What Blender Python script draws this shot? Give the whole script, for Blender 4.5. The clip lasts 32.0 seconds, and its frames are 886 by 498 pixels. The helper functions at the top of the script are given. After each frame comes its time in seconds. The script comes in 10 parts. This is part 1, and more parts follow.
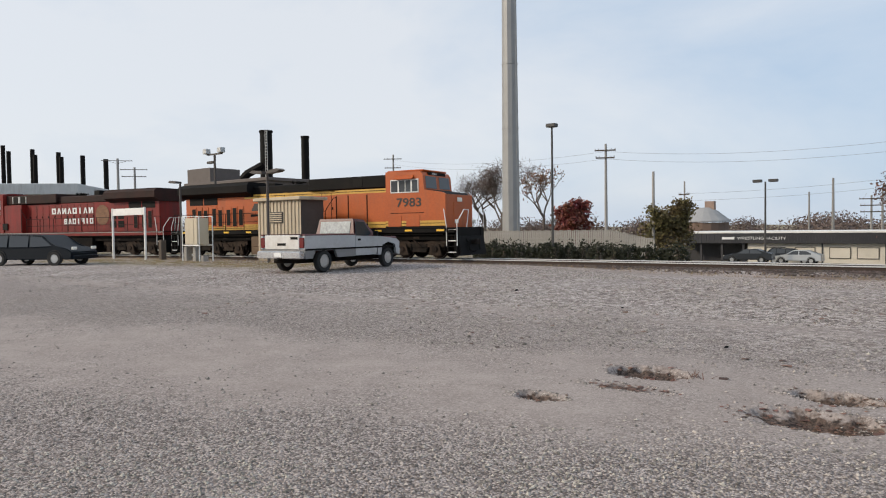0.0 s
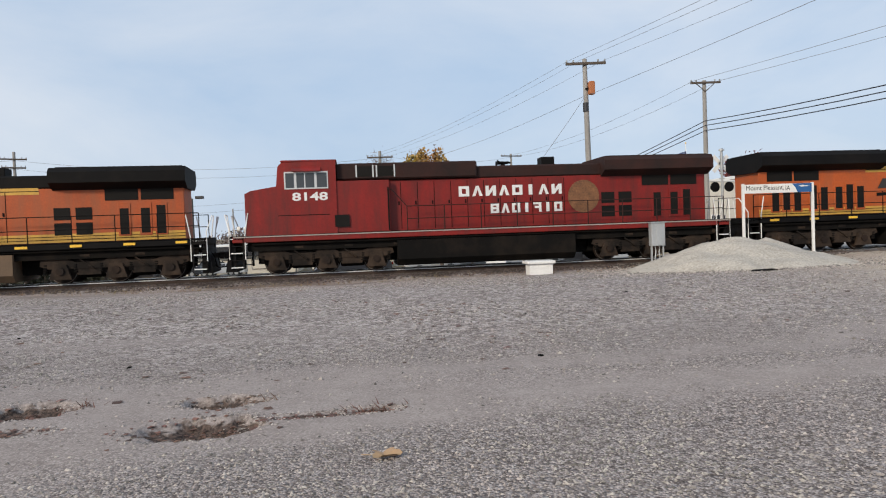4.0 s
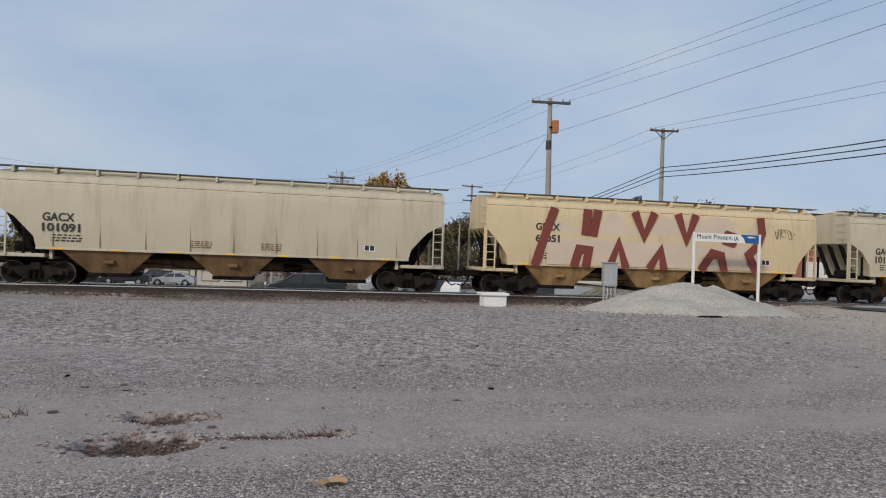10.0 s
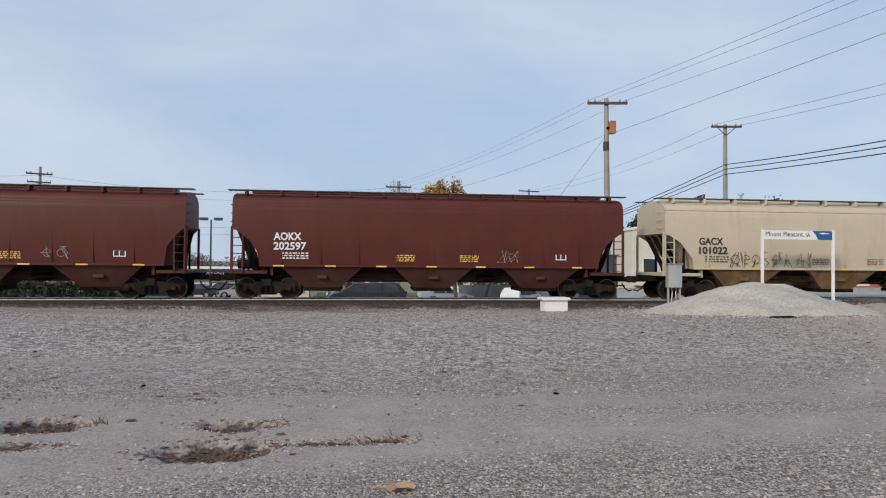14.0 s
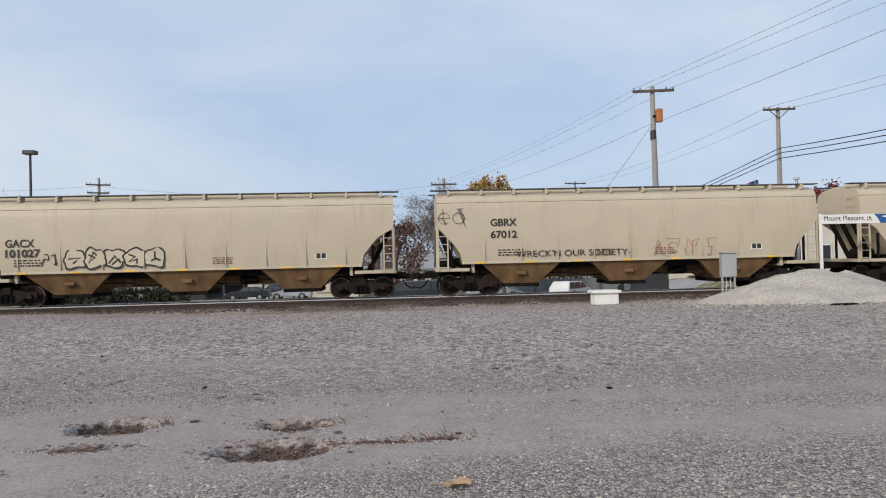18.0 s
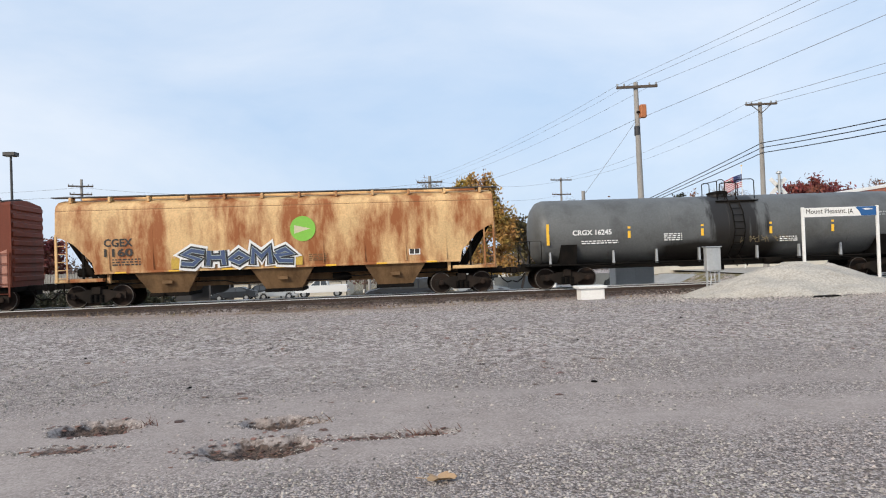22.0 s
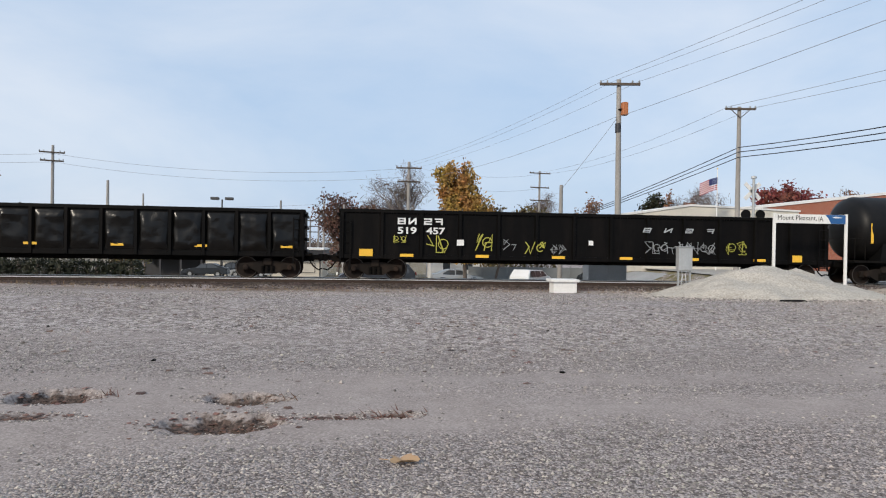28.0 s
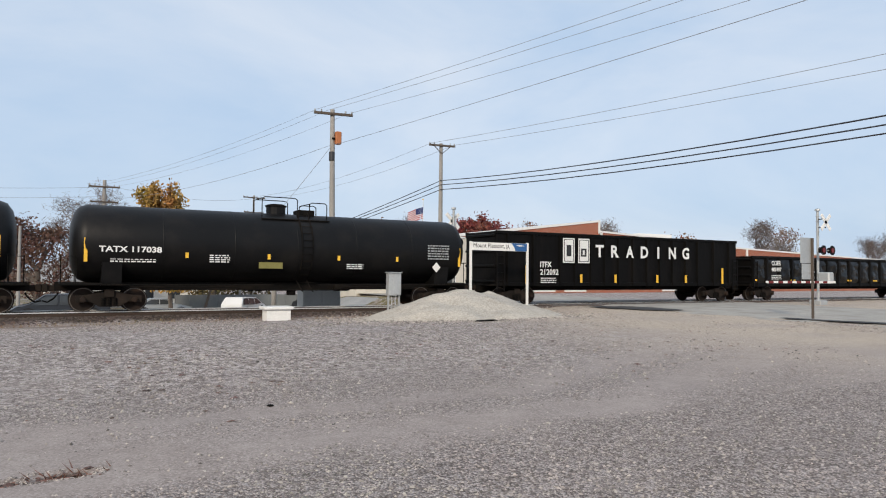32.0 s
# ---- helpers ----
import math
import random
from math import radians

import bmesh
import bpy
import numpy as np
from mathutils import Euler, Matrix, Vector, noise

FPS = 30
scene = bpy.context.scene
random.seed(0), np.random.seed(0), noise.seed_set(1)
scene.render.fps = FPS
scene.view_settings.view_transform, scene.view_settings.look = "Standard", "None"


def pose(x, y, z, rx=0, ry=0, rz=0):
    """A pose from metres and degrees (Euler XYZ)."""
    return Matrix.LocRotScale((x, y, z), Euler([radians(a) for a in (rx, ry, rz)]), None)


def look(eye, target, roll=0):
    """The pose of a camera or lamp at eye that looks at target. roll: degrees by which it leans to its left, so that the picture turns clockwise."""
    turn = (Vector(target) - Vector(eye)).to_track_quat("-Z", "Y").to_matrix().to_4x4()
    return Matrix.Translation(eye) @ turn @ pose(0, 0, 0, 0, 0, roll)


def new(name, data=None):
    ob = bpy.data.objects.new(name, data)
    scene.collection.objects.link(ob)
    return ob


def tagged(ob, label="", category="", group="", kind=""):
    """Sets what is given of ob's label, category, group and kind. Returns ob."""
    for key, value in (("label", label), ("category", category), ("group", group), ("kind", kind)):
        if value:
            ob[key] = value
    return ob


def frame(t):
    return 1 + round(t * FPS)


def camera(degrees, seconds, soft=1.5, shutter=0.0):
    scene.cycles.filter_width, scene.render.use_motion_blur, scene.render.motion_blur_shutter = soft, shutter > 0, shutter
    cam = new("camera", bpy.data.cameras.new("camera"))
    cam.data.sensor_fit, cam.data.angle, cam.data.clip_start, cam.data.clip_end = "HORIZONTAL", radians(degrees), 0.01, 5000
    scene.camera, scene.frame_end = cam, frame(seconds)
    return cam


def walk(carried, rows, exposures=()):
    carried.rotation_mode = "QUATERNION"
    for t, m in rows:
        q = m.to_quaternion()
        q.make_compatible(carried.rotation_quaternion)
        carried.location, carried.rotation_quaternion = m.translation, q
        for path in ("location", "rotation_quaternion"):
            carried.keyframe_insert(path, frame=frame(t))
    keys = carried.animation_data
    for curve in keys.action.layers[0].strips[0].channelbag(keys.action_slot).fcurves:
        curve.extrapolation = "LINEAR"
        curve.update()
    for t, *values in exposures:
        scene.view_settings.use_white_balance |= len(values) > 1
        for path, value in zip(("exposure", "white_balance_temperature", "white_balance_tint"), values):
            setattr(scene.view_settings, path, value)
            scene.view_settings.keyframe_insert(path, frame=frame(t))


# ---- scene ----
# Level railway along x at y = 30.72, bending towards the lot for x < 4, rail head at z = 0; the train runs towards +x.
cam = camera(65.52, 32.0, soft=1.1)
PATH = [
    (0.0, pose(0.060, 0.120, 1.621, 88.25, 0.74, 36.81)),
    (0.5, pose(0.086, 0.161, 1.608, 88.23, 0.52, 32.48)),
    (1.0, pose(0.150, 0.211, 1.606, 88.07, 0.65, 26.48)),
    (1.5, pose(0.214, 0.255, 1.620, 88.30, 0.64, 19.70)),
    (2.0, pose(0.282, 0.308, 1.633, 87.81, 0.40, 10.98)),
    (2.5, pose(0.369, 0.338, 1.603, 87.56, 0.40, 2.15)),
    (4.5, pose(0.414, 0.399, 1.600, 88.74, 1.89, -8.50)),
    (5.0, pose(0.413, 0.404, 1.599, 88.89, 1.10, -8.78)),
    (5.5, pose(0.441, 0.405, 1.578, 88.88, 1.24, -8.72)),
    (6.0, pose(0.433, 0.403, 1.607, 88.68, 0.12, -9.19)),
    (6.5, pose(0.432, 0.398, 1.619, 90.32, 0.02, -8.65)),
    (7.0, pose(0.430, 0.375, 1.599, 89.99, 0.81, -8.61)),
    (7.5, pose(0.444, 0.375, 1.600, 89.34, -0.34, -10.41)),
    (8.0, pose(0.438, 0.375, 1.601, 89.45, 0.22, -9.86)),
    (8.5, pose(0.414, 0.398, 1.599, 89.67, 0.12, -8.15)),
    (9.0, pose(0.379, 0.392, 1.613, 90.57, 0.70, -9.55)),
    (9.5, pose(0.376, 0.388, 1.618, 90.62, -1.66, -10.37)),
    (10.0, pose(0.369, 0.370, 1.628, 90.61, -2.02, -11.51)),
    (10.5, pose(0.384, 0.368, 1.629, 90.34, -2.58, -14.41)),
    (11.0, pose(0.366, 0.370, 1.610, 90.26, -2.58, -14.07)),
    (11.5, pose(0.344, 0.402, 1.600, 89.60, -0.05, -10.35)),
    (12.0, pose(0.368, 0.425, 1.607, 89.80, 1.17, -10.05)),
    (12.5, pose(0.361, 0.425, 1.609, 90.48, 0.66, -8.71)),
    (13.0, pose(0.349, 0.419, 1.605, 90.74, 0.28, -6.88)),
    (13.5, pose(0.353, 0.407, 1.605, 90.97, -0.51, -7.21)),
    (15.5, pose(0.337, 0.357, 1.621, 91.22, 0.65, -3.77)),
    (16.0, pose(0.330, 0.343, 1.611, 91.19, 0.89, -3.62)),
    (16.5, pose(0.343, 0.337, 1.616, 91.35, 0.42, -2.73)),
    (17.0, pose(0.339, 0.340, 1.619, 91.29, 0.30, -2.96)),
    (17.5, pose(0.339, 0.341, 1.624, 91.37, 0.37, -2.85)),
    (18.0, pose(0.338, 0.343, 1.626, 90.80, 1.32, -2.72)),
    (18.5, pose(0.340, 0.341, 1.605, 90.33, 0.16, -3.50)),
    (19.0, pose(0.341, 0.343, 1.605, 90.20, 0.67, -3.82)),
    (19.5, pose(0.344, 0.344, 1.600, 89.64, 1.14, -3.99)),
    (20.0, pose(0.350, 0.347, 1.600, 90.05, 0.89, -4.51)),
    (20.5, pose(0.354, 0.346, 1.594, 89.36, 1.36, -4.85)),
    (21.0, pose(0.354, 0.352, 1.598, 89.11, 1.29, -4.44)),
    (21.5, pose(0.361, 0.337, 1.599, 90.18, 1.43, -3.73)),
    (22.0, pose(0.372, 0.334, 1.606, 90.60, 2.04, -3.78)),
    (22.5, pose(0.367, 0.334, 1.608, 90.64, 1.42, -3.62)),
    (23.0, pose(0.378, 0.333, 1.599, 90.89, 0.44, -4.24)),
    (23.5, pose(0.367, 0.329, 1.604, 90.94, 0.96, -3.84)),
    (24.0, pose(0.357, 0.335, 1.603, 91.09, 1.19, -3.20)),
    (24.5, pose(0.360, 0.337, 1.604, 90.88, 1.07, -2.99)),
    (25.0, pose(0.366, 0.341, 1.597, 90.93, 0.83, -3.32)),
    (25.5, pose(0.351, 0.348, 1.589, 90.07, 0.51, -3.17)),
    (27.5, pose(0.381, 0.385, 1.561, 89.33, -0.30, -4.74)),
    (28.0, pose(0.380, 0.382, 1.568, 89.56, -0.95, -5.82)),
    (28.5, pose(0.377, 0.387, 1.577, 89.82, -0.30, -5.43)),
    (29.0, pose(0.348, 0.361, 1.575, 94.30, -1.02, -6.66)),
    (29.5, pose(0.327, 0.355, 1.576, 90.77, 1.61, -5.40)),
    (30.0, pose(0.379, 0.369, 1.589, 90.63, 1.67, -3.95)),
    (30.5, pose(0.390, 0.357, 1.585, 90.33, 1.48, -6.54)),
    (31.0, pose(0.387, 0.350, 1.584, 91.02, 1.04, -13.38)),
    (31.5, pose(0.420, 0.420, 1.583, 92.08, 0.19, -20.81)),
    (32.0, pose(0.493, 0.484, 1.593, 92.01, -0.53, -29.12)),
]
walk(cam, PATH, exposures=[(0, 0.08, 6520, 10), (1, 0, 6480, 10), (2, 0.06, 6480, 10), (5, 0, 6180, 10), (7, -0.03, 6150, 10), (8, -0.18, 6080, 10), (9, -0.06, 6120, 10), (10, -0.36, 6000, 10),
                              (11, -0.42, 5950, 10), (12, -0.12, 6050, 10), (13, 0.02, 6100, 10), (13.5, -0.2, 6050, 10), (15, 0.25, 6250, 10), (16, 0.36, 6350, 10), (16.6, 0, 6100, 10), (17, -0.16, 6050, 10), (18, -0.04, 6100, 10),
                              (19, 0.02, 6120, 10), (20, 0.03, 6150, 10), (21, 0.1, 6150, 10), (22, 0.24, 6200, 10), (23, -0.03, 6120, 10), (24, -0.03, 6120, 10), (25, 0.2, 6220, 10), (28, 0.08, 6150, 10),
                              (29, 0.26, 6300, 10), (30, 0.18, 6250, 10), (31, 0.16, 6250, 10), (31.5, 0.02, 6250, 10), (32, 0.1, 6300, 10)])

# the train's way along the track: seconds and metres
RUN = [
    (0, 1.2), (1, 16.35), (2, 31.55), (3, 46.64), (4, 61.67), (5, 76.68),
    (6, 91.78), (7, 106.89), (8, 122.0), (9, 137.12), (10, 152.25), (11, 167.4),
    (12, 182.59), (13, 197.8), (14, 213.04), (15, 228.3), (16, 243.59), (17, 258.93),
    (18, 274.31), (19, 289.7), (20, 305.05), (21, 320.4), (22, 335.76), (23, 351.12),
    (24, 366.42), (25, 381.71), (26, 397.03), (27, 412.39), (28, 427.79), (29, 443.23),
    (30, 458.82), (31, 474.56), (32, 490.42),
]
# where each coupling of the train stands at the start
JOINTS = [
    -20.58, -43.87, -66.46, -89.31, -108.18, -126.83, -145.10, -164.24,
    -181.60, -200.50, -218.92, -236.73, -255.49, -273.76, -292.67, -311.65,
    -330.37, -350.01, -368.56, -387.44, -406.43, -429.55, -452.08, -471.62,
    -490.49, -508.89,
]

# ---- light ----
world = bpy.data.worlds.new("world")
scene.world = world
world.use_nodes = True
wn, wl = world.node_tree.nodes, world.node_tree.links
SUN_AZ, SUN_EL = 222.0, 27.0        # degrees from +y towards +x, and above the horizon


def build_world():
    wn.clear()
    out = wn.new("ShaderNodeOutputWorld")
    bg = wn.new("ShaderNodeBackground")
    sky = wn.new("ShaderNodeTexSky")
    sky.sky_type = "NISHITA"
    sky.sun_disc = False
    sky.sun_elevation, sky.sun_rotation = radians(SUN_EL), radians(SUN_AZ)
    sky.air_density, sky.dust_density = 1.0, 2.0
    dim = wn.new("ShaderNodeVectorMath")
    dim.operation = "SCALE"
    dim.inputs["Scale"].default_value = 0.085
    wl.new(sky.outputs[0], dim.inputs[0])
    tc = wn.new("ShaderNodeTexCoord")
    sep = wn.new("ShaderNodeSeparateXYZ")
    wl.new(tc.outputs["Generated"], sep.inputs[0])
    mp = wn.new("ShaderNodeMapping")
    mp.inputs["Scale"].default_value = (1.0, 1.0, 2.2)
    mp.inputs["Location"].default_value = (3.1, 1.7, 0.4)
    wl.new(tc.outputs["Generated"], mp.inputs[0])
    nz = wn.new("ShaderNodeTexNoise")
    nz.inputs["Scale"].default_value = 1.9
    nz.inputs["Detail"].default_value = 7.0
    nz.inputs["Roughness"].default_value = 0.56
    nz.inputs["Distortion"].default_value = 0.4
    wl.new(mp.outputs[0], nz.inputs["Vector"])
    # thin cloud, whiter on the side that the sun stands on
    side = wn.new("ShaderNodeMapRange")
    side.inputs["From Min"].default_value, side.inputs["From Max"].default_value = -0.95, 0.05
    side.inputs["To Min"].default_value, side.inputs["To Max"].default_value = 0.20, -0.05
    wl.new(sep.outputs[0], side.inputs["Value"])
    tot = wn.new("ShaderNodeMath")
    tot.operation = "ADD"
    wl.new(nz.outputs[0], tot.inputs[0])
    wl.new(side.outputs[0], tot.inputs[1])
    ramp = wn.new("ShaderNodeValToRGB")
    ramp.color_ramp.elements[0].position, ramp.color_ramp.elements[0].color = 0.28, (0.50, 0.64, 0.82, 1)
    ramp.color_ramp.elements[1].position, ramp.color_ramp.elements[1].color = 0.72, (0.815, 0.855, 0.91, 1)
    wl.new(tot.outputs[0], ramp.inputs[0])
    mix = wn.new("ShaderNodeMix")
    mix.data_type = "RGBA"
    mix.inputs[0].default_value = 0.82
    wl.new(dim.outputs[0], mix.inputs[6])
    wl.new(ramp.outputs[0], mix.inputs[7])
    wl.new(mix.outputs[2], bg.inputs[0])
    wl.new(bg.outputs[0], out.inputs[0])


build_world()
sun = new("sun", bpy.data.lights.new("sun", "SUN"))
sun.data.energy, sun.data.angle, sun.data.color = 2.55, radians(8), (1.0, 0.86, 0.68)
_a, _e = radians(SUN_AZ), radians(SUN_EL)
sun.matrix_world = look((40 * math.sin(_a) * math.cos(_e), 40 * math.cos(_a) * math.cos(_e), 40 * math.sin(_e)), (0, 0, 0))

# ---- materials ----
MATS = {}


def mat(name, base, rough=0.6, metal=0.0, var=0.18, big=0.8, small=14.0, bump=0.15, dirt=None, dirt_amount=0.35, streak=False, vec="Object", spec=0.5):
    """A surface with variation at two scales, relief, and dirt or rust where dirt is a colour (run down in streaks where streak is set)."""
    if name in MATS:
        return MATS[name]
    m = bpy.data.materials.new(name)
    m.use_nodes = True
    nt = m.node_tree
    n, l = nt.nodes, nt.links
    b = n["Principled BSDF"]
    b.inputs["Roughness"].default_value, b.inputs["Metallic"].default_value = rough, metal
    b.inputs["Specular IOR Level"].default_value = spec
    tc = n.new("ShaderNodeTexCoord")
    a = n.new("ShaderNodeTexNoise")
    a.inputs["Scale"].default_value, a.inputs["Detail"].default_value = big, 6.0
    c = n.new("ShaderNodeTexNoise")
    c.inputs["Scale"].default_value, c.inputs["Detail"].default_value = small, 4.0
    l.new(tc.outputs[vec], a.inputs["Vector"])
    l.new(tc.outputs[vec], c.inputs["Vector"])
    add = n.new("ShaderNodeMath")
    add.operation = "ADD"
    l.new(a.outputs[0], add.inputs[0])
    l.new(c.outputs[0], add.inputs[1])
    mr = n.new("ShaderNodeMapRange")
    mr.inputs["From Min"].default_value, mr.inputs["From Max"].default_value = 0.65, 1.35
    mr.inputs["To Min"].default_value, mr.inputs["To Max"].default_value = 1 - var, 1 + var
    l.new(add.outputs[0], mr.inputs["Value"])
    mul = n.new("ShaderNodeVectorMath")
    mul.operation = "SCALE"
    mul.inputs[0].default_value = base
    l.new(mr.outputs[0], mul.inputs["Scale"])
    col = mul.outputs[0]
    if dirt:
        mp = n.new("ShaderNodeMapping")
        mp.inputs["Scale"].default_value = (1.6, 1.6, 0.22) if streak else (0.7, 0.7, 0.7)
        l.new(tc.outputs[vec], mp.inputs[0])
        d = n.new("ShaderNodeTexNoise")
        d.inputs["Scale"].default_value, d.inputs["Detail"].default_value, d.inputs["Roughness"].default_value = 1.3, 8.0, 0.65
        l.new(mp.outputs[0], d.inputs["Vector"])
        r = n.new("ShaderNodeMapRange")
        r.inputs["From Min"].default_value, r.inputs["From Max"].default_value = 0.62 - dirt_amount * 0.45, 0.86 - dirt_amount * 0.3
        r.inputs["To Max"].default_value = min(1.0, 0.45 + dirt_amount)
        l.new(d.outputs[0], r.inputs["Value"])
        mx = n.new("ShaderNodeMix")
        mx.data_type = "RGBA"
        l.new(r.outputs[0], mx.inputs[0])
        l.new(col, mx.inputs[6])
        mx.inputs[7].default_value = (*dirt, 1)
        col = mx.outputs[2]
    l.new(col, b.inputs["Base Color"])
    if bump:
        bp = n.new("ShaderNodeBump")
        bp.inputs["Strength"].default_value, bp.inputs["Distance"].default_value = bump, 0.02
        l.new(c.outputs[0], bp.inputs["Height"])
        l.new(bp.outputs[0], b.inputs["Normal"])
    MATS[name] = m
    return m


M_BLACK = mat("black paint", (0.010, 0.010, 0.011), 0.55, spec=0.3, dirt=(0.03, 0.025, 0.021), dirt_amount=0.35, streak=True)
M_BLACKG = mat("gondola black", (0.004, 0.0037, 0.0035), 0.5, spec=0.09, dirt=(0.012, 0.0095, 0.008), dirt_amount=0.3, streak=True, big=2.2, small=5.0, bump=0.5)
M_DENT = mat("dented gondola black", (0.004, 0.0036, 0.0032), 0.26, spec=0.28, dirt=(0.011, 0.009, 0.007), dirt_amount=0.3, streak=True, small=3.2, bump=1.0)
M_UNDER = mat("underframe black", (0.007, 0.0065, 0.006), 0.85, spec=0.1, dirt=(0.024, 0.0175, 0.013), dirt_amount=0.35)
M_TRUCK = mat("truck steel", (0.014, 0.011, 0.009), 0.85, spec=0.2, dirt=(0.045, 0.031, 0.023), dirt_amount=0.35)
M_TRUCKL = mat("dusty bogie steel", (0.014, 0.011, 0.009), 0.85, spec=0.2, dirt=(0.085, 0.056, 0.038), dirt_amount=0.42, big=2.5)
M_WHEEL = mat("wheel steel", (0.018, 0.013, 0.0105), 0.75, 0.1, spec=0.2, dirt=(0.045, 0.026, 0.017), dirt_amount=0.4)
M_TREAD = mat("wheel tread", (0.16, 0.14, 0.12), 0.5, 0.7, var=0.2)
M_CREAM = mat("cream hopper paint", (0.52, 0.45, 0.335), 0.5, var=0.07, bump=0.05, dirt=(0.36, 0.28, 0.18), dirt_amount=0.2, streak=True)
M_CREAM2 = mat("grey cream hopper paint", (0.54, 0.475, 0.345), 0.55, var=0.07, bump=0.05, dirt=(0.30, 0.26, 0.19), dirt_amount=0.28, streak=True)
M_GBRX = mat("warm cream hopper paint", (0.66, 0.52, 0.31), 0.5, var=0.08, bump=0.05, dirt=(0.36, 0.28, 0.2), dirt_amount=0.25, streak=True)
M_MAROON = mat("maroon hopper paint", (0.085, 0.016, 0.010), 0.5, spec=0.35, dirt=(0.09, 0.03, 0.02), dirt_amount=0.3, streak=True)
M_RUSTY = mat("rust streaked cream paint", (0.66, 0.44, 0.21), 0.7, dirt=(0.27, 0.075, 0.014), dirt_amount=0.5, streak=True, var=0.22)
for _n in M_RUSTY.node_tree.nodes:              # broad rust patches with runs below them
    if _n.type == "MAPPING":
        _n.inputs["Scale"].default_value = (0.62, 0.62, 0.2)
    if _n.type == "MAP_RANGE" and _n.inputs["To Max"].default_value < 1:
        _n.inputs["From Min"].default_value, _n.inputs["From Max"].default_value = 0.44, 0.60
M_BAY = mat("dusty hopper bay", (0.23, 0.14, 0.07), 0.8, spec=0.2, dirt=(0.09, 0.053, 0.028), dirt_amount=0.45, streak=True)
M_BAYW = mat("ochre hopper bay", (0.42, 0.27, 0.12), 0.8, spec=0.2, dirt=(0.15, 0.085, 0.04), dirt_amount=0.45, streak=True)
M_BAYM = mat("dusty maroon bay", (0.06, 0.016, 0.011), 0.7, dirt=(0.08, 0.045, 0.03), dirt_amount=0.4)
M_ROOFW = mat("dark running board", (0.07, 0.07, 0.072), 0.7)
M_GALV = mat("galvanised steel", (0.45, 0.46, 0.46), 0.5, 0.4, var=0.12)
M_WHITE = mat("white paint", (0.78, 0.77, 0.74), 0.55, var=0.08, dirt=(0.45, 0.42, 0.37), dirt_amount=0.15)
M_LETTER = mat("white lettering", (0.74, 0.74, 0.72), 0.6, var=0.12, bump=0)
M_DARKLET = mat("black lettering", (0.03, 0.026, 0.022), 0.6, var=0.12, bump=0)
M_YREF = mat("yellow reflective strip", (0.85, 0.50, 0.04), 0.45, var=0.15, bump=0)
M_YELLOW = mat("loco yellow", (0.58, 0.33, 0.05), 0.5, dirt=(0.35, 0.2, 0.06), dirt_amount=0.3, streak=True)
M_ORANGE = mat("loco orange", (0.43, 0.084, 0.010), 0.48, dirt=(0.30, 0.085, 0.025), dirt_amount=0.3, streak=True)
M_ORANGE2 = mat("faded loco orange", (0.40, 0.072, 0.009), 0.55, dirt=(0.24, 0.08, 0.03), dirt_amount=0.45, streak=True)
M_CPRED = mat("deep red loco paint", (0.21, 0.013, 0.009), 0.45, spec=0.35, dirt=(0.07, 0.018, 0.014), dirt_amount=0.42, streak=True)
M_LBLACK = mat("loco black", (0.006, 0.0055, 0.0055), 0.65, spec=0.12, dirt=(0.016, 0.013, 0.011), dirt_amount=0.3)
M_LROOF = mat("sooty red brown roof", (0.035, 0.014, 0.011), 0.75, spec=0.25, dirt=(0.015, 0.011, 0.01), dirt_amount=0.5)
M_TANKF = mat("dusty fuel tank", (0.15, 0.095, 0.055), 0.8, dirt=(0.10, 0.07, 0.045), dirt_amount=0.5)
M_GRILLE = mat("dark grille", (0.010, 0.009, 0.008), 0.7, small=60, spec=0.15)
M_GLASS = mat("dark window glass", (0.05, 0.055, 0.06), 0.08, var=0.05, bump=0)
M_FRAME = mat("aluminium window frame", (0.62, 0.62, 0.60), 0.4, 0.5, var=0.08)
M_LAMP = mat("headlight lens", (0.85, 0.83, 0.75), 0.15, var=0.03, bump=0)
M_TANKB = mat("tank car black", (0.006, 0.006, 0.0064), 0.45, spec=0.18, dirt=(0.017, 0.0148, 0.0132), dirt_amount=0.3)
M_TANKG = mat("tank car grey", (0.115, 0.12, 0.12), 0.5, spec=0.4, dirt=(0.05, 0.048, 0.045), dirt_amount=0.3)


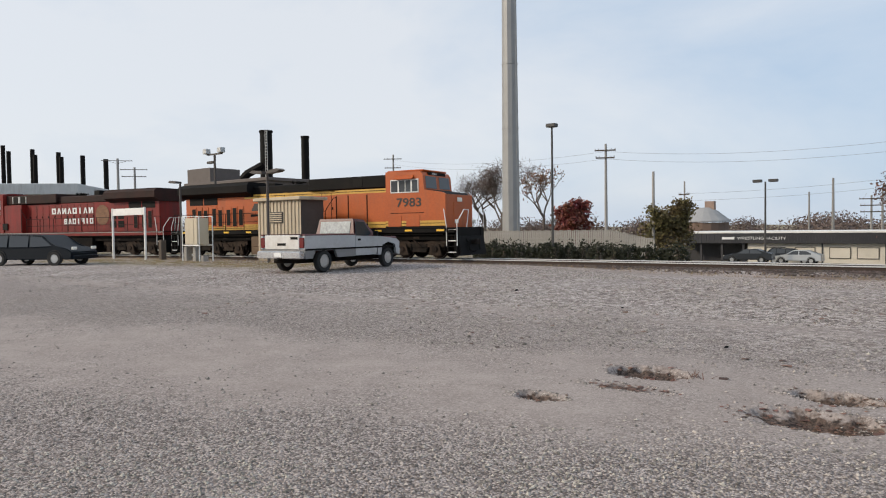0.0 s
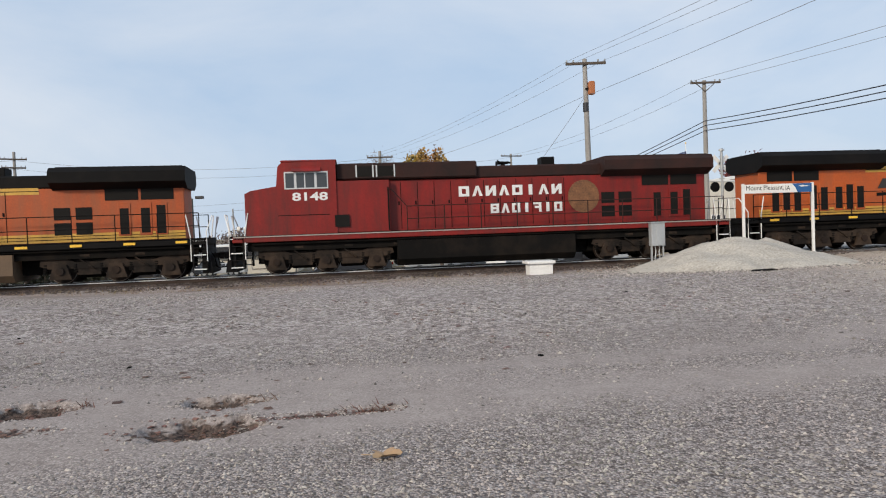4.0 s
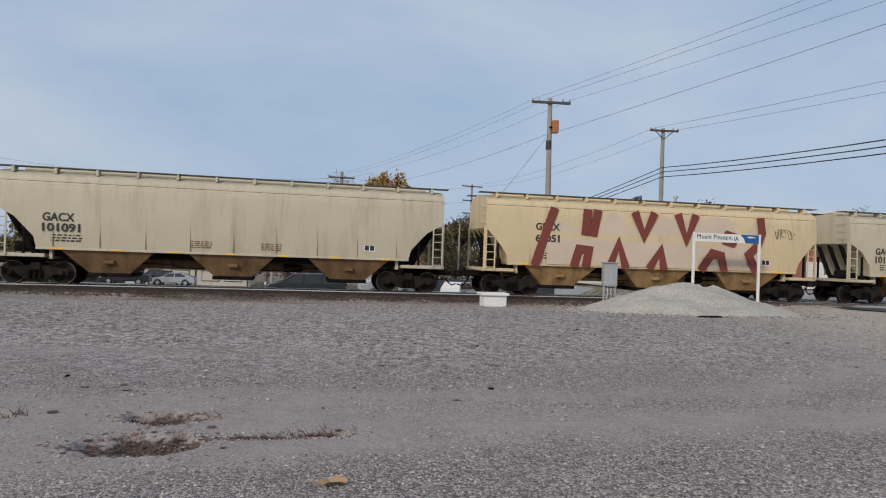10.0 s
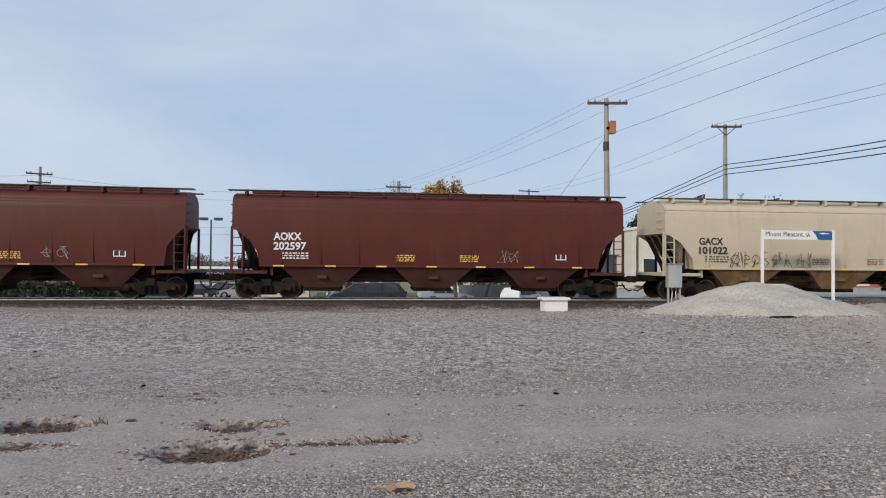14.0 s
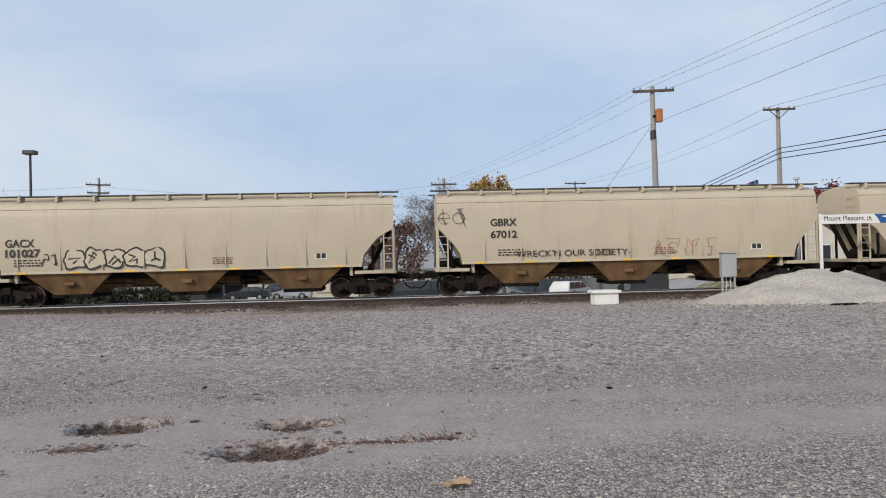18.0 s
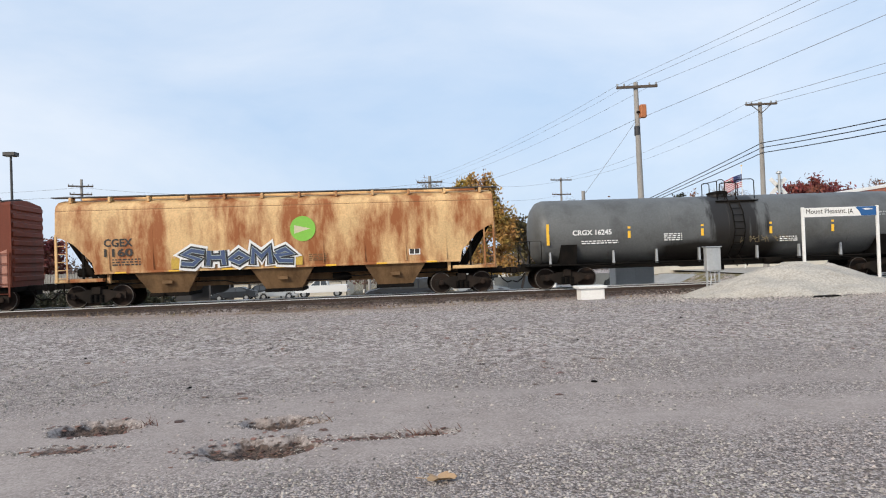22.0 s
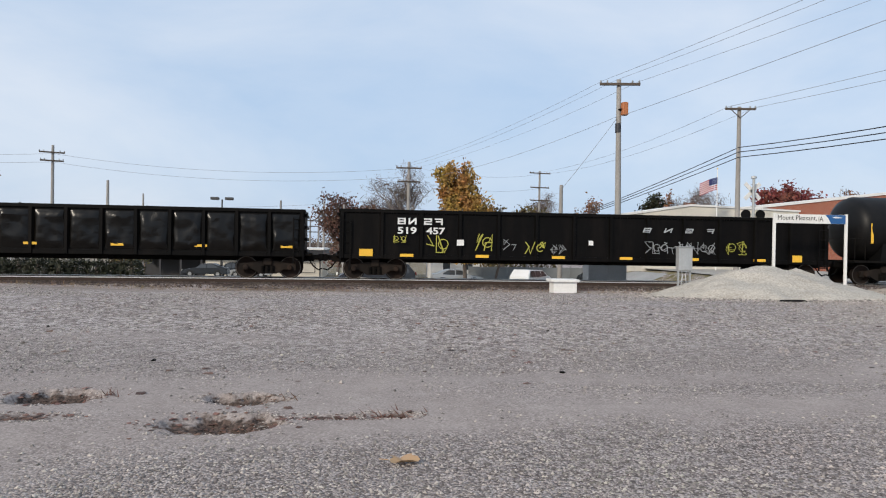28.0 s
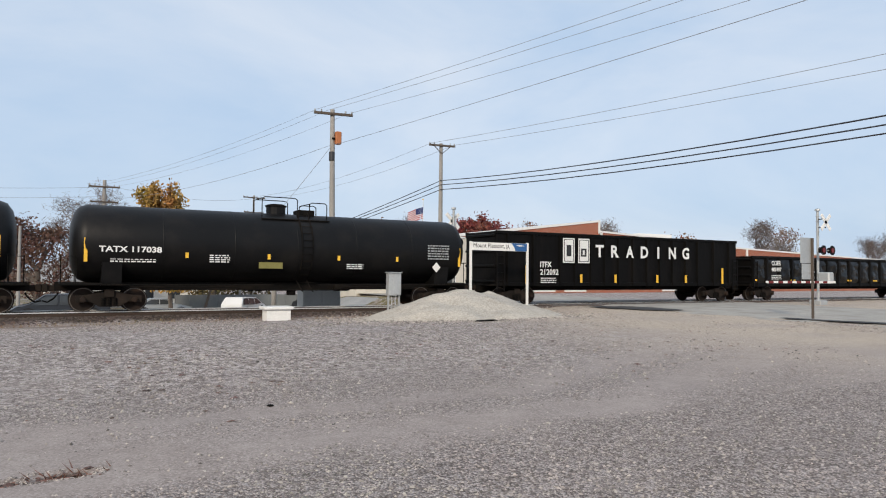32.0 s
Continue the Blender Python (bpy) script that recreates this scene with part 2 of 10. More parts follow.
def spilled(m):
    """Runs of old oil below the hatch and a darker belly around them, over a tank's paint."""
    n, l = m.node_tree.nodes, m.node_tree.links
    b = n["Principled BSDF"]
    col = b.inputs["Base Color"].links[0].from_socket
    tc = n.new("ShaderNodeTexCoord")
    sep = n.new("ShaderNodeSeparateXYZ")
    l.new(tc.outputs["Object"], sep.inputs[0])

    def op(kind, a, c, clamp=False):
        q = n.new("ShaderNodeMath")
        q.operation, q.use_clamp = kind, clamp
        for i, v in enumerate((a, c)):
            if isinstance(v, (int, float)):
                q.inputs[i].default_value = v
            else:
                l.new(v, q.inputs[i])
        return q.outputs[0]

    def cloud(sx, sz, scale):
        mp = n.new("ShaderNodeMapping")
        mp.inputs["Scale"].default_value = (sx, 1.0, sz)
        l.new(tc.outputs["Object"], mp.inputs[0])
        t = n.new("ShaderNodeTexNoise")
        t.inputs["Scale"].default_value, t.inputs["Detail"].default_value = scale, 6.0
        l.new(mp.outputs[0], t.inputs["Vector"])
        return t.outputs[0]
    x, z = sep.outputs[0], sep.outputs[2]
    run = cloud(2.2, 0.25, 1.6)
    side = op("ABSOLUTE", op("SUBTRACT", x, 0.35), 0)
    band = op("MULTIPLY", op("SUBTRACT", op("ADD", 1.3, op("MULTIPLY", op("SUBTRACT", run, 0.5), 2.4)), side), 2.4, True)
    # darker below about 2 m, uneven edge, within 3 m of the middle
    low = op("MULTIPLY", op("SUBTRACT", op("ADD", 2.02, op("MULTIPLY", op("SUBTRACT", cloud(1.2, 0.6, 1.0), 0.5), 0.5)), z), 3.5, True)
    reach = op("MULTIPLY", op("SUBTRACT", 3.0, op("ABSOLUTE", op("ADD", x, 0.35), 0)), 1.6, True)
    belly_dark = op("MULTIPLY", low, reach)
    f = op("MULTIPLY", op("MAXIMUM", band, belly_dark), 0.95)
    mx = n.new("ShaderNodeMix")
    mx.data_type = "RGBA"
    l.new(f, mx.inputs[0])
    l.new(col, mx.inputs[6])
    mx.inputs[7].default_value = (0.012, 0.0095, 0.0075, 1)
    l.new(mx.outputs[2], b.inputs["Base Color"])


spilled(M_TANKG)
M_BOXR = mat("boxcar red", (0.175, 0.036, 0.015), 0.6, spec=0.35, dirt=(0.11, 0.032, 0.018), dirt_amount=0.45, streak=True)
M_GRAF1 = mat("graffiti brown red", (0.19, 0.042, 0.028), 0.6, var=0.1, bump=0)
M_GRAF2 = mat("graffiti black", (0.02, 0.02, 0.022), 0.55, var=0.1, bump=0)
M_GRAF3 = mat("graffiti silver grey", (0.38, 0.37, 0.345), 0.5, var=0.15, bump=0)
M_GRAF4 = mat("graffiti pale yellow", (0.58, 0.53, 0.36), 0.6, var=0.15, bump=0)
M_LIME = mat("graffiti lime yellow", (0.42, 0.40, 0.06), 0.6, var=0.15, bump=0)
M_GRAF5 = mat("graffiti pink", (0.42, 0.20, 0.145), 0.6, var=0.2, bump=0)
M_GRAF6 = mat("graffiti pale blue", (0.30, 0.36, 0.38), 0.6, var=0.2, bump=0)
M_GRAF7 = mat("graffiti navy", (0.05, 0.08, 0.17), 0.6, var=0.2, bump=0)
M_TAILRED = mat("emblem red", (0.30, 0.03, 0.03), 0.6, var=0.1, bump=0)
M_BLUE = mat("sign blue", (0.02, 0.10, 0.28), 0.45, var=0.06, bump=0)
M_GREEN = mat("sign green", (0.22, 0.50, 0.06), 0.5, var=0.1, bump=0)
M_WOODP = mat("weathered pole wood", (0.31, 0.295, 0.275), 0.85, dirt=(0.24, 0.22, 0.2), dirt_amount=0.35, streak=True, bump=0.6)
M_WOODD = mat("dark pole wood", (0.09, 0.07, 0.055), 0.85, bump=0.5)
M_ORBOX = mat("orange brown transformer", (0.40, 0.14, 0.05), 0.6)
M_WIREL = mat("weathered aluminium wire", (0.22, 0.23, 0.25), 0.6, var=0.05, bump=0)
M_WIRE = mat("black cable", (0.03, 0.03, 0.035), 0.6, var=0.05, bump=0)
M_CONC = mat("pale concrete", (0.52, 0.49, 0.44), 0.85, dirt=(0.32, 0.29, 0.25), dirt_amount=0.3, bump=0.4)
M_TOWER = mat("grey tower steel", (0.29, 0.29, 0.285), 0.55, 0.2, var=0.1, dirt=(0.26, 0.25, 0.24), dirt_amount=0.25, streak=True)
M_BARK = mat("bark", (0.11, 0.09, 0.075), 0.9, bump=0.7)
M_BARK2 = mat("pale bark", (0.20, 0.175, 0.15), 0.9, bump=0.7)


def leaf_mat(name, base, var=0.45):
    m = bpy.data.materials.new(name)
    m.use_nodes = True
    n, l = m.node_tree.nodes, m.node_tree.links
    b = n["Principled BSDF"]
    b.inputs["Roughness"].default_value = 0.7
    g = n.new("ShaderNodeNewGeometry")
    mr = n.new("ShaderNodeMapRange")
    mr.inputs["To Min"].default_value, mr.inputs["To Max"].default_value = 1 - var, 1 + var
    l.new(g.outputs["Random Per Island"], mr.inputs["Value"])
    tc = n.new("ShaderNodeTexCoord")
    nz = n.new("ShaderNodeTexNoise")
    nz.inputs["Scale"].default_value = 0.7
    l.new(tc.outputs["Object"], nz.inputs["Vector"])
    hs = n.new("ShaderNodeHueSaturation")
    hs.inputs["Color"].default_value = (*base, 1)
    h = n.new("ShaderNodeMapRange")
    h.inputs["From Min"].default_value, h.inputs["From Max"].default_value = 0.3, 0.7
    h.inputs["To Min"].default_value, h.inputs["To Max"].default_value = 0.475, 0.525
    l.new(nz.outputs[0], h.inputs["Value"])
    l.new(h.outputs[0], hs.inputs["Hue"])
    l.new(mr.outputs[0], hs.inputs["Value"])
    l.new(hs.outputs[0], b.inputs["Base Color"])
    return m


L_YELLOW = leaf_mat("yellow autumn leaves", (0.33, 0.19, 0.045))
L_BROWN = leaf_mat("brown autumn leaves", (0.17, 0.075, 0.03))
L_RUSSET = leaf_mat("faded russet leaves", (0.105, 0.05, 0.034))
L_RED = leaf_mat("red autumn leaves", (0.15, 0.035, 0.025))
L_GREEN = leaf_mat("evergreen leaves", (0.016, 0.019, 0.006))
L_OLIVE = leaf_mat("olive brown leaves", (0.11, 0.085, 0.03))
L_DEAD = leaf_mat("dead leaf litter", (0.135, 0.07, 0.047), 0.6)
L_TAN = leaf_mat("tan dead leaf", (0.36, 0.24, 0.13), 0.1)
L_FAR = leaf_mat("grey brown far twigs", (0.125, 0.092, 0.08), 0.3)
L_TWIG = leaf_mat("fine bare twigs", (0.13, 0.10, 0.09), 0.35)
L_STRAW = leaf_mat("dry grass", (0.21, 0.145, 0.075))
L_STONE = leaf_mat("loose gravel stones", (0.31, 0.275, 0.242), 0.7)
L_BALLAST = leaf_mat("ballast stones", (0.082, 0.06, 0.05), 0.65)

# ---- shapes ----


def part(name, bm, material, parent=None, label="", smooth=False):
    me = bpy.data.meshes.new(name)
    bmesh.ops.recalc_face_normals(bm, faces=bm.faces)
    bm.to_mesh(me)
    bm.free()
    if smooth:
        for p in me.polygons:
            p.use_smooth = True
        me.set_sharp_from_angle(angle=radians(35))
    me.materials.append(material)
    ob = new(name, me)
    ob.parent = parent
    if label:
        ob["label"] = label
    return ob


def thing(name, label, category, group="", kind="", at=None):
    ob = new(name)
    ob.empty_display_size = 0.3
    tagged(ob, label, category, group, kind)
    if at is not None:
        ob.matrix_world = at
    return ob


def box(bm, x0, x1, y0, y1, z0, z1, bev=0.0):
    x0, x1 = min(x0, x1), max(x0, x1)
    y0, y1 = min(y0, y1), max(y0, y1)
    b = min(bev, (x1 - x0) * 0.45, (y1 - y0) * 0.45, (z1 - z0) * 0.45)
    if b <= 0:
        v = [bm.verts.new((x, y, z)) for z in (z0, z1) for x, y in ((x0, y0), (x1, y0), (x1, y1), (x0, y1))]
        for f in ((3, 2, 1, 0), (4, 5, 6, 7), (0, 1, 5, 4), (1, 2, 6, 5), (2, 3, 7, 6), (3, 0, 4, 7)):
            bm.faces.new([v[i] for i in f])
        return bm
    oct_ = [(x0 + b, y0), (x1 - b, y0), (x1, y0 + b), (x1, y1 - b), (x1 - b, y1), (x0 + b, y1), (x0, y1 - b), (x0, y0 + b)]
    inn = [(min(max(x, x0 + b), x1 - b), min(max(y, y0 + b), y1 - b)) for x, y in oct_]
    rings = []
    for pts, z in ((inn, z0), (oct_, z0 + b), (oct_, z1 - b), (inn, z1)):
        rings.append([bm.verts.new((x, y, z)) for x, y in pts])
    for r, s in zip(rings, rings[1:]):
        for i in range(8):
            j = (i + 1) % 8
            bm.faces.new((r[i], r[j], s[j], s[i]))
    bm.faces.new(rings[0][::-1])
    bm.faces.new(rings[-1])
    return bm


def bx(x0, x1, y0, y1, z0, z1, bev=0.0):
    return box(bmesh.new(), x0, x1, y0, y1, z0, z1, bev)


def rod(bm, p, q, r0, r1=None, n=8, caps=True):
    """A straight round bar from p to q."""
    r1 = r0 if r1 is None else r1
    p, q = Vector(p), Vector(q)
    d = (q - p).normalized()
    u = d.orthogonal().normalized()
    w = d.cross(u)
    a = [bm.verts.new(p + (u * math.cos(k) + w * math.sin(k)) * r0) for k in (2 * math.pi * i / n for i in range(n))]
    b = [bm.verts.new(q + (u * math.cos(k) + w * math.sin(k)) * r1) for k in (2 * math.pi * i / n for i in range(n))]
    for i in range(n):
        j = (i + 1) % n
        bm.faces.new((a[i], a[j], b[j], b[i]))
    if caps:
        bm.faces.new(a[::-1])
        bm.faces.new(b)
    return bm


def pipe(bm, pts, r, n=6):
    return tube(bm, pts, r, n)


def tube(bm, pts, r, n=5):
    """One unbroken thin round line through the points."""
    rings = []
    for i, p in enumerate(pts):
        d = (Vector(pts[min(i + 1, len(pts) - 1)]) - Vector(pts[max(i - 1, 0)])).normalized()
        u = d.cross(Vector((0, 0, 1)))
        u = u.normalized() if u.length > 1e-4 else Vector((1, 0, 0))
        w = d.cross(u)
        rings.append([bm.verts.new(Vector(p) + (u * math.cos(k) + w * math.sin(k)) * r) for k in (2 * math.pi * j / n for j in range(n))])
    for a, b in zip(rings, rings[1:]):
        for j in range(n):
            bm.faces.new((a[j], a[(j + 1) % n], b[(j + 1) % n], b[j]))
    bm.faces.new(rings[0][::-1])
    bm.faces.new(rings[-1])
    return bm


def prism(bm, pts, lo, hi, axis="x"):
    """A closed outline drawn in the other two axes, pushed from lo to hi along axis."""
    def at(a, b, k):
        return (k, a, b) if axis == "x" else (a, k, b) if axis == "y" else (a, b, k)
    v0 = [bm.verts.new(at(a, b, lo)) for a, b in pts]
    v1 = [bm.verts.new(at(a, b, hi)) for a, b in pts]
    n = len(pts)
    for i in range(n):
        j = (i + 1) % n
        bm.faces.new((v0[i], v0[j], v1[j], v1[i]))
    bm.faces.new(v0[::-1])
    bm.faces.new(v1)
    return bm


def lathe(bm, prof, c, axis="y", n=24, ring=False):
    """A solid of revolution: prof is (along the axis, radius) pairs."""
    rings = []
    for a, r in prof:
        loop = []
        for i in range(n):
            k = 2 * math.pi * i / n
            u, w = r * math.cos(k), r * math.sin(k)
            p = {"y": (c[0] + u, c[1] + a, c[2] + w), "x": (c[0] + a, c[1] + u, c[2] + w), "z": (c[0] + u, c[1] + w, c[2] + a)}[axis]
            loop.append(bm.verts.new(p))
        rings.append(loop)
    for r, s in zip(rings, rings[1:]):
        for i in range(n):
            j = (i + 1) % n
            bm.faces.new((r[i], r[j], s[j], s[i]))
    if ring:
        for i in range(n):
            j = (i + 1) % n
            bm.faces.new((rings[-1][i], rings[-1][j], rings[0][j], rings[0][i]))
        return bm
    bm.faces.new(rings[0][::-1])
    bm.faces.new(rings[-1])
    return bm


def text_mesh(body, size, bold=0.0, depth=0.002):
    cu = bpy.data.curves.new("words", "FONT")
    cu.body, cu.size, cu.extrude, cu.offset = body, size, depth, bold
    cu.align_x, cu.align_y = "LEFT", "BOTTOM"
    cu.resolution_u = 3
    ob = bpy.data.objects.new("words", cu)
    me = bpy.data.meshes.new_from_object(ob)
    bpy.data.objects.remove(ob)
    bpy.data.curves.remove(cu)
    return me


def words(body, x, y, z, height, material, parent, width=None, bold=0.0, rx=90, rz=0, name="lettering", label=""):
    """Lettering whose lower left corner is at x, y, z, its capitals height metres high, facing -y unless turned."""
    me = text_mesh(body, height / 0.70, bold)
    me.materials.append(material)
    xs = [v.co.x for v in me.vertices]
    w = max(xs) - min(xs)
    ys = [v.co.y for v in me.vertices]
    k = width / w if width else 1.0
    m = pose(x, y, z, rx, 0, rz) @ Matrix.Diagonal((k, 1, 1, 1)) @ Matrix.Translation((-min(xs), -min(ys), 0))
    me.transform(m)
    ob = new(name, me)
    ob.parent = parent
    if label:
        ob["label"] = label
    return ob


def plates(parent, name, material, items, y, th=0.006, label=""):
    """Thin painted plates (x0, x1, z0, z1), each a part of its own, facing -y."""
    for x0, x1, z0, z1 in items:
        part(name, bx(x0, x1, y, y + th, z0, z1), material, parent, label)


def small_print(parent, x, z, y, w=0.9, rows=3, material=None, seed=0, rh=0.055):
    """A few lines of writing too small to read, as bars."""
    rng = random.Random(seed)
    bm = bmesh.new()
    for r in range(rows):
        cx = x
        while cx < x + w:
            ww = rng.uniform(0.06, 0.2)
            box(bm, cx, min(cx + ww, x + w), y, y + 0.004, z - r * rh * 1.9, z - r * rh * 1.9 + rh)
            cx += ww + 0.05
    return part("small_print", bm, material or M_LETTER, parent)

# ---- ground ----
TRACK_Y, NEAR_RAIL = 30.72, 30.0
HOLES = [(-2.87, 5.38, 0.20, 0.13, 0.10), (-2.45, 6.88, 0.36, 0.28, 0.17), (-2.35, 6.10, 0.34, 0.12, 0.012), (-0.78, 6.78, 0.33, 0.21, 0.18),
         (-0.78, 5.92, 0.46, 0.29, 0.15), (0.10, 6.05, 0.48, 0.09, 0.025), (0.55, 6.12, 0.22, 0.11, 0.045)]


BEND_X, BEND_R, BEND_END = 4.0, 310.0, -62.0


def way(s):
    """The track's centre line: place and heading (radians) s metres along it; it bends towards the lot, then runs straight on."""
    if s >= BEND_X:
        return s, TRACK_Y, 0.0
    a = (BEND_X - max(s, BEND_END)) / BEND_R
    x, y = BEND_X - BEND_R * math.sin(a), TRACK_Y - BEND_R * (1 - math.cos(a))
    k = min(0.0, s - BEND_END)
    return x + k * math.cos(a), y + k * math.sin(a), a


_S = np.arange(-700, 905, 2.0)
_W = np.array([way(s)[:2] for s in _S])


def past_track(x, y):
    """y counted from the track as if the track ran straight."""
    return y + TRACK_Y - np.interp(x, _W[:, 0], _W[:, 1])


def lot(x, y):
    """Height of the ground: the gravel lot, the track bed and the lower land beyond it."""
    w = np.clip((12 - np.abs(past_track(x, y) - TRACK_Y)) / 7, 0, 1)
    return w * lie(x, past_track(x, y)) + (1 - w) * lie(x, y)


def lie(x, y):
    z = np.interp(y, [-50, 6, 19, 26.2, 27.6, 28.7, 29.2, 32.3, 33.6, 37, 52, 57, 75, 85, 200], [0.16, 0.14, 0.03, -0.27, -0.33, -0.24, -0.19, -0.19, -0.42, -0.60, -1.08, -1.4, -2.35, -2.9, -3.0])
    z = z - np.clip((x + 10) / 6, 0, 1) * np.interp(y, [33.6, 37, 41, 44, 52, 57, 62, 75], [0, 0.1, 0.38, 0.42, 0.5, 0.6, 0.5, 0.05])
    road = np.clip((x - 19.5) / 3, 0, 1) * np.clip((75 - y) / 20, 0, 1)
    flat = np.where((y > 28.6) & (y < 33.0), -0.03, np.where(y > 33, -0.2, np.interp(y, [6, 16, 28.6], [0.14, -0.06, -0.03])))
    z = np.where(y > 6, z * (1 - road) + road * flat, z)
    left = np.clip((-8 - x) / 8, 0, 1) * (y < 33) * (y > 6)
    return z * (1 - left) + left * np.interp(y, [6, 24, 28.0, 28.9, 32.3, 33.0], [0.14, 0.04, -0.12, -0.19, -0.19, -0.33])


def smooth_noise(x, y, k, seed):
    rng = np.random.RandomState(seed)
    g = rng.rand(64, 64)
    u, v = (x / k) % 64, (y / k) % 64
    i, j = np.floor(u).astype(int) % 64, np.floor(v).astype(int) % 64
    a, b = u - np.floor(u), v - np.floor(v)
    a, b = a * a * (3 - 2 * a), b * b * (3 - 2 * b)
    i1, j1 = (i + 1) % 64, (j + 1) % 64
    return (g[i, j] * (1 - a) + g[i1, j] * a) * (1 - b) + (g[i, j1] * (1 - a) + g[i1, j1] * a) * b


def hole_mask(x, y):
    m = np.zeros_like(x)
    for cx, cy, rx, ry, d in HOLES:
        r = np.sqrt(((x - cx) / rx) ** 2 + ((y - cy) / ry) ** 2) + 0.55 * (smooth_noise(x, y, 0.13, 3) - 0.5)
        m = np.maximum(m, np.clip(1.25 - r, 0, 1) * min(1.0, 0.36 + 6 * d))
    return m


def ground_height(x, y):
    x, y = np.asarray(x, float), np.asarray(y, float)
    z = lot(x, y)
    near = np.clip((60 - np.hypot(x, y)) / 30, 0, 1)
    z = z + near * (0.05 * (smooth_noise(x, y, 4.5, 1) - 0.5) + 0.018 * (smooth_noise(x, y, 0.8, 2) - 0.5)) * (np.abs(past_track(x, y) - 31) > 3)
    dep = np.zeros_like(x)
    for cx, cy, rx, ry, d in HOLES:
        r = np.sqrt(((x - cx) / rx) ** 2 + ((y - cy) / ry) ** 2) + 0.45 * (smooth_noise(x, y, 0.13, 3) - 0.5) + 0.2 * (smooth_noise(x, y, 0.045, 4) - 0.5)
        dep = np.maximum(dep, d * np.clip(1.15 - r, 0, 1) ** 0.7)
    return z - dep


def lane_mask(x, y):
    """Worn, dusty driving lanes: one swings past the potholes, one leads on to the road."""
    w = 0.5 * (smooth_noise(x, y, 2.2, 5) - 0.5) + 0.22 * (smooth_noise(x, y, 0.5, 7) - 0.5)
    c = np.interp(x, [-30, -14, -9, -5, -2.5, 0, 3, 6, 12, 18, 30], [0.5, 2.6, 4.3, 5.3, 6.35, 6.75, 6.75, 7.1, 10.0, 15.0, 24.0])
    h = np.interp(x, [-14, -9, -5, -2.5, 0, 3, 6, 12, 20], [2.2, 2.0, 2.0, 1.95, 1.55, 1.25, 1.3, 2.2, 3.5])
    u = (y - c) / h + w
    a = np.exp(-np.abs(u) ** 5)
    ridge = np.clip((x - 0.5) / 2.5, 0, 1) * np.exp(-((u - 0.15) / 0.33) ** 2)
    b = 0.55 * np.exp(-((y - 11.3 - 0.05 * x + w) / 0.55) ** 4) * np.clip((4 - x) / 6, 0, 1)
    d = 0.8 * np.exp(-((x - 15 - 0.5 * (y - 10)) / 5.5) ** 2) * (y > 6)
    streak = 0.72 + 0.55 * smooth_noise(x + 0.3 * y, y, 0.9, 6) * smooth_noise(x * 0.35, y, 0.3, 9) + 0.12 * smooth_noise(x, y, 0.2, 10)
    return np.clip(np.maximum(np.maximum(a * (1 - 0.75 * ridge), b), d) * streak, 0, 1)


